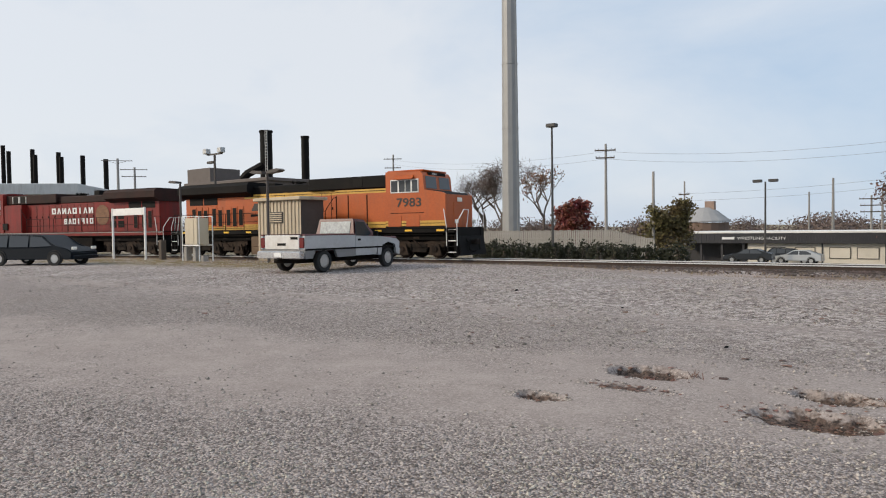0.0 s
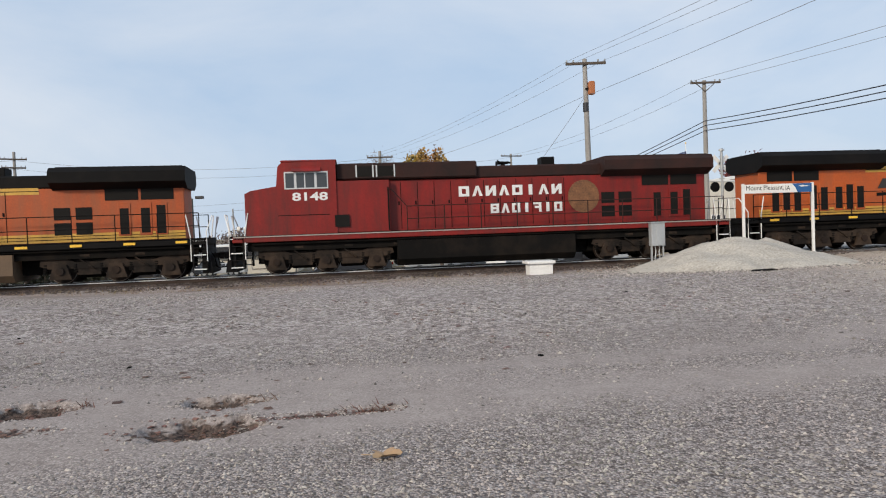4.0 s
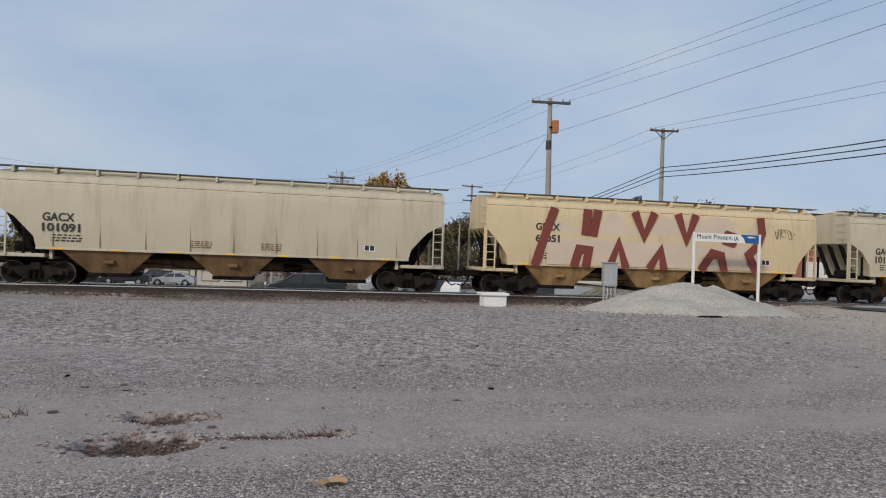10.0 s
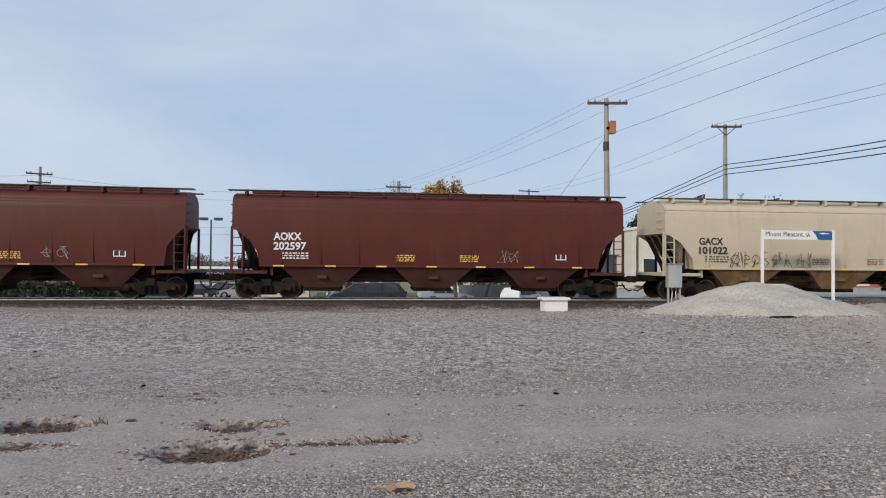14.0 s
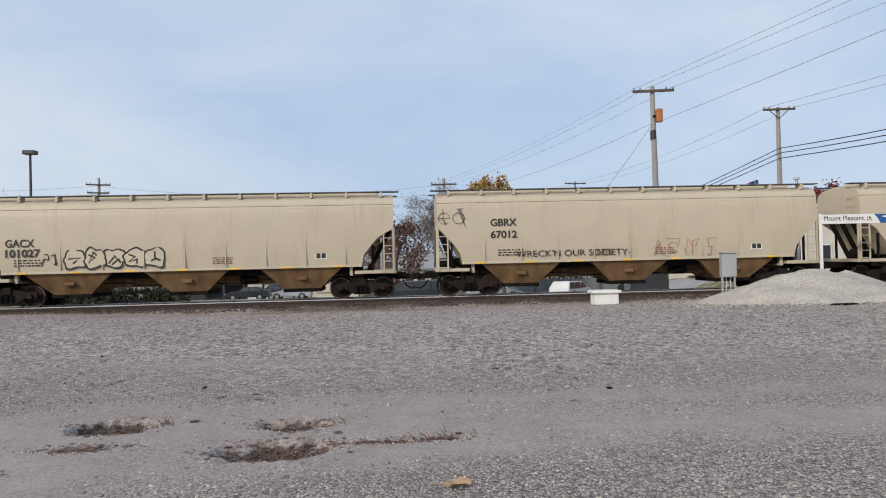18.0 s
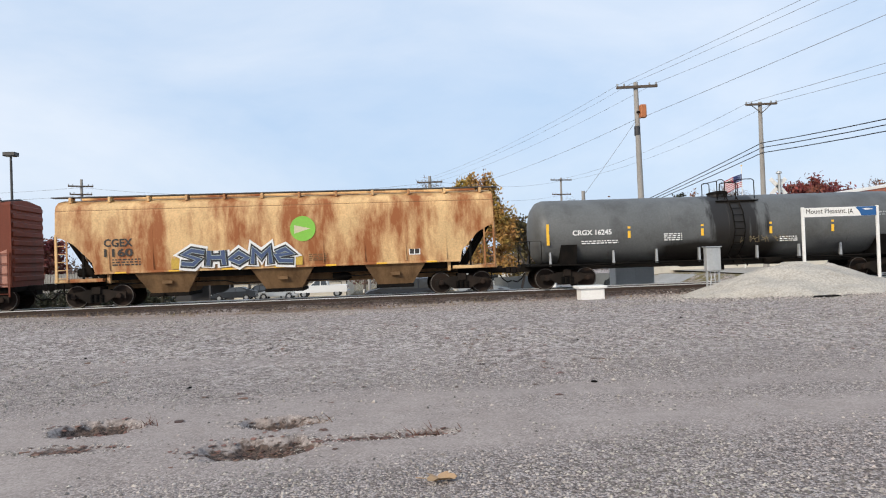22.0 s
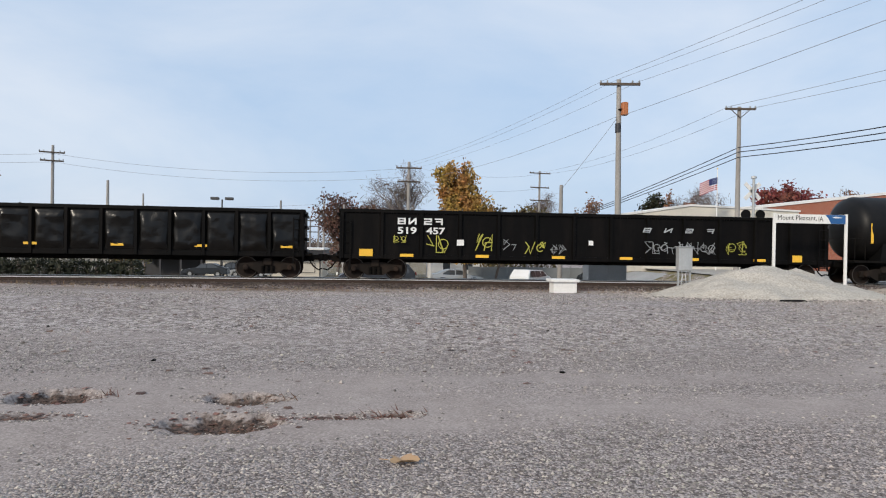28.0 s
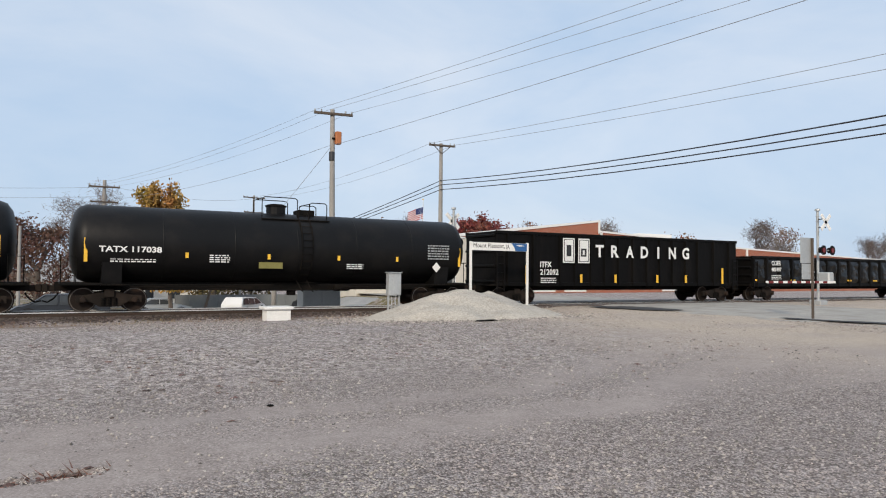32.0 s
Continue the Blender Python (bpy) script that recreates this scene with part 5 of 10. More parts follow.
def stroke(bm, pts, w, y, th=0.006):
    """A painted stroke along points (x, z), one unbroken ribbon w wide lying on the side at depth y."""
    p = [Vector(pts[0])]
    for q in pts[1:]:
        if (Vector(q) - p[-1]).length > 1e-3:
            p.append(Vector(q))
    n = len(p)
    d = [(p[i + 1] - p[i]).normalized() for i in range(n - 1)]
    rings = []
    for i in range(n):
        a, b = d[max(i - 1, 0)], d[min(i, n - 2)]
        t = a + b
        t = t.normalized() if t.length > 0.3 else b
        k = min(1.6, 1 / max(0.4, t.dot(b)))
        side = Vector((-t.y, t.x)) * w / 2 * k
        c = p[i] - d[0] * w * 0.25 if i == 0 else p[i] + d[-1] * w * 0.25 if i == n - 1 else p[i]
        yy = y - 0.0012 * i
        rings.append([bm.verts.new((e.x, v, e.y)) for e, v in ((c + side, yy), (c - side, yy), (c - side, yy + th), (c + side, yy + th))])
    for r, q in zip(rings, rings[1:]):
        for i in range(4):
            j = (i + 1) % 4
            bm.faces.new((r[i], r[j], q[j], q[i]))
    bm.faces.new(rings[0][::-1])
    bm.faces.new(rings[-1])
    return bm


def wrapped(bm, tank):
    """Lays a stroke drawn at depth 0 on to a tank's side; tank: radius and height of its axis."""
    for v in bm.verts:
        v.co.y += on_tank(v.co.z, *tank) - 0.012
    return bm


def scribble(car, x0, x1, z0, z1, y, material, w=0.05, seed=0, name="graffiti", loops=True, tank=None):
    """A loose tangle of sprayed letters that cannot be read, one line a letter."""
    rng = random.Random(seed)
    k = max(2, int((x1 - x0) / (0.6 * (z1 - z0) + 0.05)))
    w *= 0.5
    for i in range(k):
        cx = x0 + (x1 - x0) * (i + 0.5) / k
        hw = (x1 - x0) / k * 0.56
        pts = []
        for j in range(rng.randint(5, 8)):
            pts.append((cx + rng.uniform(-hw, hw), rng.choice((z0, z1, (z0 + z1) / 2, rng.uniform(z0, z1)))))
        if loops and rng.random() < 0.6:
            rr = 0.3 * (z1 - z0)
            pts += [(cx + rr * math.cos(a), (z0 + z1) / 2 + rr * math.sin(a)) for a in np.linspace(0, 5.5, 9)]
        bm = stroke(bmesh.new(), pts, w, y - 0.0007 * i)
        part(name, wrapped(bm, tank) if tank else bm, material, car, "sprayed graffiti")


def piece(car, x0, z0, w, h, forms, y, fill, line, fat, edge=0.07):
    """Fat sprayed letters: each form is a path in a unit cell, drawn as a dark line with a lighter fill over it."""
    for i, f in enumerate(forms):
        pts = [(x0 + (i + u) * w, z0 + v * h) for u, v in f]
        a = part("graffiti_letter", stroke(bmesh.new(), pts, fat + 2 * edge, y - 0.010 * (i % 2)), line, car, "sprayed letter outline")
        part("graffiti_fill", stroke(bmesh.new(), pts, fat, y - 0.014 - 0.014 * (i % 2)), fill, a, "sprayed letter fill")


def blob(cx, cz, w, h, seed, k=1.0):
    """A puffy closed outline for a sprayed letter."""
    rng = random.Random(seed)
    ph = [rng.uniform(0, 6.28) for _ in range(3)]
    pts = []
    for i in range(26):
        a = 2 * math.pi * i / 26
        c, s = math.cos(a), math.sin(a)
        r = 1 + 0.10 * math.sin(3 * a + ph[0]) + 0.08 * math.sin(5 * a + ph[1]) + 0.05 * math.sin(8 * a + ph[2])
        f = (abs(c) ** 3.2 + abs(s) ** 3.2) ** (-1 / 3.2)
        pts.append((cx + w * k * r * f * c, cz + h * k * r * f * s))
    return pts


def blob_mesh(cx, cz, w, h, seed, y):
    return prism(bmesh.new(), blob(cx, cz, w, h, seed), y, y + 0.004, "y")


def throwup(car, x0, x1, z0, z1, y, n, fill, line, seed, shine=None, edge=0.06):
    """Puffy overlapping sprayed letter forms: a dark outline, a fill, inner strokes."""
    rng = random.Random(seed)
    w = (x1 - x0) / n
    zc, h = (z0 + z1) / 2, (z1 - z0) / 2
    for i in range(n):
        cx = x0 + w * (i + 0.5)
        hh = h * rng.uniform(0.82, 0.98)
        yy = y - 0.006 * (i % 2) - 0.0004 * i
        sd = seed * 31 + i
        part("graffiti_letter", prism(bmesh.new(), blob(cx, zc, w * 0.56, hh, sd), yy, yy + 0.004, "y"), line, car, "sprayed letter outline")
        part("graffiti_fill", prism(bmesh.new(), blob(cx, zc, w * 0.56 - edge, hh - edge, sd), yy - 0.002, yy, "y"), fill, car, "sprayed letter fill")
        bm = bmesh.new()
        a, b = cx - w * 0.3, cx + w * 0.3
        kind = rng.randint(0, 3)
        st = ([(a, zc + hh * 0.35), (cx, zc + hh * 0.1), (a, zc - hh * 0.4)], [(cx, zc + hh * 0.6), (cx, zc - hh * 0.1), (b, zc - hh * 0.35)],
              [(a, zc), (b, zc + hh * 0.1)], [(a, zc - hh * 0.5), (cx, zc + hh * 0.2), (b, zc - hh * 0.5)])[kind]
        st = st + [(cx + rng.uniform(-0.2, 0.2) * w, zc + hh * rng.uniform(-0.7, 0.7)) for _ in range(2)]
        stroke(bm, st, edge * 1.0, yy - 0.003)
        part("graffiti_stroke", bm, line, car, "sprayed inner stroke")
        if shine:
            part("graffiti_shine", stroke(bmesh.new(), [(a, zc + hh * 0.6), (cx - w * 0.1, zc + hh * 0.72)], edge, yy - 0.012), shine, car)


def haze(car, x0, x1, z0, z1, y, material, seed, n=7):
    """A flat ground of spray with a wavy upper edge under the letters."""
    rng = random.Random(seed)
    top = [(x0 + (x1 - x0) * i / (n * 3), z1 - (z1 - z0) * 0.4 * rng.random() ** 2) for i in range(n * 3 + 1)]
    part("graffiti_ground", prism(bmesh.new(), [(x0, z0), (x1, z0)] + top[::-1], y, y + 0.004, "y"), material, car, "patch of sprayed paint")


def lettershapes(car, x0, x1, z0, z1, forms, y, material, slant=0.0, fill=0.8, bar=0.26, name="emblem_shape"):
    """A row of plain block shapes in place of a company name: frames, uprights, bent and leaning bars and a solid block."""
    w = (x1 - x0) / len(forms)
    for i, form in enumerate(forms):
        a = x0 + i * w
        b = a + w * fill
        t = bar * min(z1 - z0, b - a)
        m = (a + b) / 2

        def sk(q):
            return [(x + slant * (z - z0), z) for x, z in q]

        def rect(x, v, z, q):
            return [(x, z), (v, z), (v, q), (x, q)]
        h = z1 - z0
        c = t * 0.8
        shapes = {"o": [rect(a, a + t, z0, z1), rect(b - t, b, z0, z1), rect(a + t, b - t, z1 - c, z1), rect(a + t, b - t, z0, z0 + c)],
                  "e": [rect(a, a + t, z0, z1), rect(b - t, b, z0, z1), rect(a + t, b - t, z1 - c, z1), rect(a + t, b - t, z0, z0 + c), rect(a + t, b - t, z0 + h / 2 - c / 2, z0 + h / 2 + c / 2)],
                  "m": [rect(a, a + t, z0, z1), rect(b - t, b, z0, z1), [(a + t, z0), (a + t, z0 + 1.5 * t), (b - t, z1), (b - t, z1 - 1.5 * t)]],
                  "q": [rect(a, b, z1 - c, z1), rect(b - t, b, z0 + h / 2, z1 - c), rect(a, b, z0 + h / 2 - c / 2, z0 + h / 2 + c / 2), rect(a, a + t, z0 + c, z0 + h / 2), rect(a, b, z0, z0 + c)],
                  "l": [rect(b - t, b, z0, z1), rect(a, b - t, z1 - c, z1), rect(a + t * 0.6, b - t, z0 + h / 2 - c / 2, z0 + h / 2 + c / 2)],
                  "i": [rect(m - t * 0.6, m + t * 0.6, z0, z1)],
                  "t": [rect(m - t * 0.6, m + t * 0.6, z0 + c, z1), rect(a, b, z0, z0 + c)],
                  "w": [[(a, z0), (a + t, z0), (m + t * 0.45, z1), (m - t * 0.45, z1)], [(b - t, z0), (b, z0), (m + t * 0.45, z1), (m, z1 - t)]],
                  "b": [rect(a, b, z0, z1)]}[form]
        bm = bmesh.new()
        for q in shapes:
            prism(bm, sk(q), y, y + 0.008, "y")
        part(name, bm, material, car)


def loco_truck(lo, axles):
    t = new("bogie")
    t.parent = lo
    for ax in axles:
        wheelset(t, ax, 0.53)
    a0, a1 = min(axles), max(axles)
    for s in (-1, 1):
        y0, y1 = sorted((s * 1.02, s * 1.16))
        pts = [(a0 - 0.75, 0.75), (a0 - 0.7, 0.98), (a0 + 0.2, 1.02), (a0 + 0.6, 0.86), ((a0 + a1) / 2 - 0.5, 0.86), ((a0 + a1) / 2 - 0.3, 1.02), ((a0 + a1) / 2 + 0.3, 1.02), ((a0 + a1) / 2 + 0.5, 0.86), (a1 - 0.6, 0.86), (a1 - 0.2, 1.02), (a1 + 0.7, 0.98), (a1 + 0.75, 0.75), (a1 + 0.4, 0.62), (a0 - 0.4, 0.62)]
        part("side_frame", prism(bmesh.new(), pts, y0, y1, "y"), M_TRUCKL, t)
        part("frame_web", bx(a0 - 0.5, a1 + 0.5, *sorted((s * 0.9, s * 1.0)), 0.42, 0.95), M_TRUCK, t)
        for ax in axles:
            bm = prism(bmesh.new(), [(ax - 0.42, 0.20), (ax + 0.42, 0.20), (ax + 0.34, 0.42), (ax + 0.24, 0.78), (ax - 0.24, 0.78), (ax - 0.34, 0.42)], *sorted((s * 1.1, s * 1.24)), "y")
            part("journal_box", bm, M_TRUCKL, t)
            part("bearing_cap", lathe(bmesh.new(), [(-0.05, 0.15), (0.05, 0.15)], (ax, s * 1.25, 0.53), "y", 14), M_WHEEL, t)
            for k in (-0.55, 0.55):
                bm = bmesh.new()
                for j in range(4):
                    rod(bm, (ax + k, s * 1.1, 0.48 + 0.09 * j), (ax + k, s * 1.1, 0.53 + 0.09 * j), 0.09, n=9)
                part("spring", bm, M_UNDER, t)
        for p, q in zip(axles, axles[1:]):
            m_ = (p + q) / 2
            part("frame_drop", prism(bmesh.new(), [(p + 0.45, 0.88), (m_ - 0.42, 0.36), (m_ + 0.42, 0.36), (q - 0.45, 0.88)], *sorted((s * 1.0, s * 1.13)), "y"), M_TRUCKL, t)
            part("shock_absorber", rod(bmesh.new(), (m_ - 0.3, s * 1.2, 0.98), (m_ + 0.2, s * 1.2, 0.62), 0.035, n=8), M_TRUCKL, t)
        part("inner_beam", bx(a0 - 0.8, a1 + 0.8, *sorted((s * 0.5, s * 0.62)), 0.45, 1.3), M_UNDER, t)
        part("upper_pipe", pipe(bmesh.new(), [(a0 - 0.6, s * 1.2, 1.2), (a1 + 0.6, s * 1.2, 1.22)], 0.04), M_TRUCKL, t)
        for ax in axles:
            part("brake_cylinder", rod(bmesh.new(), (ax + 0.75, s * 1.15, 1.12), (ax + 1.1, s * 1.15, 1.12), 0.12, n=10), M_TRUCKL, t)
            part("brake_pipe", pipe(bmesh.new(), [(ax - 0.3, s * 1.18, 1.05), (ax + 0.4, s * 1.2, 1.16), (ax + 0.8, s * 1.18, 1.1)], 0.025), M_TRUCKL, t)
    return t


def railing(lo, x0, x1, y, z0, h, material, step=1.5):
    bm = bmesh.new()
    n = max(2, int(abs(x1 - x0) / step) + 1)
    for i in range(n):
        x = x0 + (x1 - x0) * i / (n - 1)
        rod(bm, (x, y, z0), (x, y, z0 + h), 0.022, n=6)
    for z in (z0 + h, z0 + h * 0.5):
        rod(bm, (x0, y, z), (x1, y, z), 0.018, n=6)
    return part("handrail", bm, material, lo)


def locomotive(name, label, d, half, cab, nose, hood, roof, scheme, number, num_paint, num_box, new_style=True):
    """A six-axle road locomotive; d is +1 where its cab points along +x, -1 where it points back."""
    lo = thing(name, label, "locomotive", "locomotives")

    def bxd(x0, x1, *r, **k):
        return bx(d * x0, d * x1, *r, **k)
    W, HW = 1.50, 0.98                           # half widths of cab and hood
    R0, R1, C0, C1, F1 = -10.0, -3.8 if new_style else -5.1, 6.5, 8.85, 10.2
    sill_z = 1.62
    part("frame_sill", bxd(-10.9, 10.75, -1.5, 1.5, 1.38, sill_z, bev=0.02), M_LBLACK if scheme == "orange" else hood, lo)
    part("walkway", bxd(-10.9, 10.75, -1.52, 1.52, sill_z, sill_z + 0.03), M_LBLACK, lo)
    for i in range(11 if scheme == "orange" else 0):
        x = -9.6 + 1.95 * i
        part("reflector", bx(x - 0.22, x + 0.22, -1.515, -1.50, 1.46, 1.56), M_YREF, lo, "yellow reflective strip")
    # hood
    part("hood", bxd(R0, C0, -HW, HW, sill_z + 0.03, 3.80, bev=0.02), hood, lo)
    part("hood_top", bxd(R0 + 0.1, C0, -HW + 0.02, HW - 0.02, 3.80, 4.33, bev=0.06), roof, lo)
    part("equipment_box", bxd(0.8 if new_style else 0.5, C0, -1.18, 1.18, 3.86, 4.54, bev=0.05), roof, lo)
    part("vent_grille", bxd(4.1, 4.75, -1.20, -1.18, 3.98, 4.4), M_GRILLE, lo)
    if not new_style:
        part("vent_grille", bxd(5.0, 5.6, -1.20, -1.18, 3.98, 4.4), M_GRILLE, lo)
        for x in (4.05, 4.8, 4.95, 5.65):
            part("vent_frame", bxd(x - 0.03, x + 0.03, -1.21, -1.18, 3.95, 4.45), M_FRAME, lo)
    # radiator wings at the rear
    bm = prism(bmesh.new(), [(-1.0, 3.72), (-1.52, 3.98), (-1.52, 4.40), (-1.35, 4.58), (1.35, 4.58), (1.52, 4.40), (1.52, 3.98), (1.0, 3.72)], *sorted((d * -10.15, d * R1)))
    part("radiator", bm, roof, lo)
    part("radiator_screen", bxd(-10.0, R1 - 0.2, -1.2, 1.2, 4.575, 4.62), M_GRILLE, lo)
    part("rear_screen", bxd(-9.6, -8.35, -HW - 0.02, -HW, 3.28, 3.74, bev=0.005), M_GRILLE, lo, "black radiator intake screen")
    part("rear_screen", bxd(-8.25, -7.0, -HW - 0.02, -HW, 3.28, 3.74, bev=0.005), M_GRILLE, lo, "black radiator intake screen")
    # doors with louvres
    doors = (-9.2, -8.65, -8.1, -7.3, -6.75, -6.0, -5.45, -4.9) if new_style else (-9.1, -8.5, -7.7)
    for i, x in enumerate(doors):
        dr = part("louvre_door", bxd(x - 0.24, x + 0.24, -HW - 0.03, -HW, 1.85, 3.15, bev=0.01), hood, lo)
        part("louvre", bxd(x - 0.17, x + 0.17, -HW - 0.036, -HW - 0.028, 1.95 if i % 2 else 1.9, 2.95 if i % 3 else 3.05), M_GRILLE, dr)
    if not new_style:
        for x in (-5.4, -6.2):
            for z in (1.95, 2.55):
                part("louvre", bxd(x - 0.3, x + 0.3, -HW - 0.02, -HW, z, z + 0.48), M_GRILLE, lo)
    for i in range(14):                          # hood door seams and latches
        x = -3.4 + i * 0.72
        part("door_seam", bxd(x - 0.012, x + 0.012, -HW - 0.012, -HW, 1.72, 3.72), M_LBLACK, lo)
        part("latch", bxd(x + 0.06, x + 0.12, -HW - 0.025, -HW, 2.75, 2.9), M_LBLACK, lo)
    # wide electrical cabinet behind the cab
    B0 = 3.0 if new_style else 4.3
    part("cabinet", bxd(B0, C0 + 0.02, -1.40, 1.40, sill_z + 0.03, 3.80, bev=0.02), hood, lo)
    for k in (0.06, 0.9, 2.2)[:3 if new_style else 1]:
        part("cabinet_seam", bxd(B0 + k - 0.03, B0 + k + 0.03, -1.416, -1.40, 1.7, 3.5), M_LBLACK, lo)
    if scheme == "orange":
        part("cabinet_stripe", bxd(B0, C0, -1.406, -1.40, 3.58, 3.80), M_YELLOW, lo)
        part("cabinet_stripe_line", bxd(B0, C0, -1.41, -1.406, 3.68, 3.71), M_LBLACK, lo)
        part("cabinet_stripe", bxd(B0, C0, -1.406, -1.40, 1.68, 2.0), M_YELLOW, lo)
        part("cabinet_stripe_line", bxd(B0, C0, -1.41, -1.406, 1.83, 1.86), M_LBLACK, lo)
    # stripes and black tops
    if scheme == "orange":
        part("upper_stripe", bxd(-4.6, C0 - 0.02, -HW - 0.006, -HW, 3.58, 3.84), M_YELLOW, lo)
        part("stripe_line", bxd(-4.6, C0 - 0.02, -HW - 0.010, -HW - 0.006, 3.69, 3.72), M_LBLACK, lo)
        part("lower_stripe", bxd(R0, C0, -HW - 0.006, -HW, 1.67, 2.0), M_YELLOW, lo)
        part("stripe_line", bxd(R0, C0, -HW - 0.010, -HW - 0.006, 1.76, 1.785), M_LBLACK, lo)
        part("stripe_line", bxd(R0, C0, -HW - 0.010, -HW - 0.006, 1.88, 1.905), M_LBLACK, lo)
    else:
        part("sill_stripe", bxd(-10.9, 10.7, -1.53, -1.5, 1.58, 1.63), mat("dirty white stripe", (0.32, 0.27, 0.24), 0.7), lo, "thin dirty white sill stripe")
    # cab and nose
    out = [(d * C0, 1.55), (d * F1, 1.55), (d * F1, 3.36), (d * (F1 - 0.25), 3.48), (d * (C1 + 0.08), 3.64), (d * C1, 4.42), (d * (C1 - 0.15), 4.60), (d * C0, 4.64)]
    part("cab", prism(bmesh.new(), out, -W + 0.04, W - 0.04, "y"), cab, lo)
    part("cab_roof", bxd(C0 - 0.05, C1 - 0.1, -1.25, 1.25, 4.62, 4.72, bev=0.04), cab, lo)
    part("roof_vent", bxd(C0 + 0.5, C0 + 1.1, -0.5, 0.5, 4.72, 4.80, bev=0.03), M_LBLACK, lo)
    part("nose_top", prism(bmesh.new(), [(d * (F1 - 0.02), 3.375), (d * (F1 - 0.25), 3.495), (d * (C1 + 0.1), 3.655), (d * (C1 + 0.1), 3.62), (d * (F1 - 0.02), 3.33)], -1.25, 1.25, "y"), M_LBLACK, lo, "black anti-glare nose top")
    w0, w1 = C0 + 0.32, C0 + 2.1
    part("cab_window_frame", bxd(w0, w1, -W + 0.015, -W + 0.045, 3.50, 4.22, bev=0.008), M_FRAME, lo)
    for a, b in ((0.05, 0.46), (0.56, 0.92), (0.97, 1.28), (1.38, 1.72)):
        part("cab_window", bxd(w0 + a, w0 + b, -W + 0.008, -W + 0.018, 3.56, 4.16), M_GLASS, lo)
    part("sunshade", prism(bmesh.new(), [(-W - 0.16, 4.2), (-W + 0.04, 4.38), (-W + 0.04, 4.42), (-W - 0.18, 4.23)], *sorted((d * (w0 + 0.3), d * (w1 - 0.3)))), cab, lo)
    for s in (-1, 1):
        part("windshield", prism(bmesh.new(), [(d * (C1 + 0.085), 3.72), (d * (C1 + 0.012), 4.36), (d * (C1 - 0.02), 4.36), (d * (C1 + 0.05), 3.72)], *sorted((s * 0.15, s * 1.25)), "y"), M_GLASS, lo)
    part("number_board", bxd(C1 - 0.1, C1 + 0.0, -0.9, 0.9, 4.42, 4.58, bev=0.01), M_LBLACK, lo)
    if d > 0:
        words(number, C1 + 0.004, -0.55, 4.45, 0.12, M_LETTER, lo, 0.5, rz=90)
    part("headlight", bxd(F1 + 0.0, F1 + 0.05, -0.25, 0.25, 3.0, 3.22, bev=0.02), M_LAMP, lo, "pale headlight")
    for s in (-1, 1):
        part("ditch_light", rod(bmesh.new(), (d * (F1 + 0.3), s * 0.95, 1.95), (d * (F1 + 0.42), s * 0.95, 1.95), 0.11, n=12), M_LAMP, lo, "pale ditch light")
    part("nose_door", bxd(F1, F1 + 0.02, -0.6, -0.05, 1.9, 3.0, bev=0.005), cab, lo)
    part("seam_line", bxd(C0 + 0.3, C0 + 2.4, -W + 0.032, -W + 0.04, 2.42, 2.45), M_LBLACK, lo)
    if scheme == "orange":
        part("cab_stripe", bxd(C0 - 0.02, F1 + 0.005, -W + 0.030, -W + 0.04, 1.75, 2.02), M_YELLOW, lo)
        part("cab_stripe_line", bxd(C0 - 0.02, F1 + 0.005, -W + 0.026, -W + 0.03, 1.87, 1.9), M_LBLACK, lo)
        part("cab_base", bxd(C0 - 0.02, F1 + 0.008, -W + 0.026, -W + 0.04, 1.56, 1.74), M_LBLACK, lo)
        part("access_panel", bxd(C0 + 0.15, C0 + 1.0, -W + 0.015, -W + 0.04, 1.72, 2.3, bev=0.01), cab, lo)
        part("access_panel", bxd(C0 + 1.3, C0 + 2.15, -W + 0.015, -W + 0.04, 1.72, 2.3, bev=0.01), cab, lo)
    # lettering
    x0, x1, z0, z1 = num_box
    words(number, x0, -W + 0.028, z0, z1 - z0, num_paint, lo, x1 - x0, 0.012)
    # plow, steps, handrails at both ends
    for s in (-1, 1):
        xe = s * 10.85
        st = new("stepwell")
        st.parent = lo
        for y in (-1.5, 1.14):
            part("side_plate", bx(xe - s * 0.55, xe - s * 0.50, y, y + 0.36, 0.32, 1.62), M_LBLACK, st)
            part("side_plate", bx(xe - s * 0.02, xe + s * 0.03, y, y + 0.36, 0.32, 1.62), M_LBLACK, st)
            for k in range(5):
                z = 0.36 + k * 0.29
                part("step", bx(xe - s * 0.5, xe - s * 0.02, y + 0.0, y + 0.3, z, z + 0.04), M_LETTER if k in (0, 2, 4) else M_LBLACK, st)
        part("pilot", prism(bmesh.new(), [(xe - s * 0.2, 0.2), (xe + s * 0.22, 0.2), (xe + s * 0.05, 1.2), (xe - s * 0.2, 1.2)], -1.4, 1.4, "y"), M_LBLACK, lo)
        part("end_plate", bx(xe - s * 0.12, xe, -1.4, 1.4, 1.2, 1.66), M_LBLACK, lo)
        for y in (-1.48, 1.48):
            part("grab_iron", pipe(bmesh.new(), [(xe - s * 0.6, y, 0.7), (xe - s * 0.6, y, 1.7), (xe - s * 0.75, y, 2.6)], 0.024), M_WHITE, lo, "white painted grab iron")
            part("grab_iron", pipe(bmesh.new(), [(xe + s * 0.02, y, 0.7), (xe + s * 0.02, y, 1.9), (xe + s * 0.22, y * 0.75, 2.55), (xe + s * 0.22, y * 0.4, 2.55), (xe + s * 0.1, y * 0.4, 1.65)], 0.024), M_WHITE, lo, "white painted grab iron")
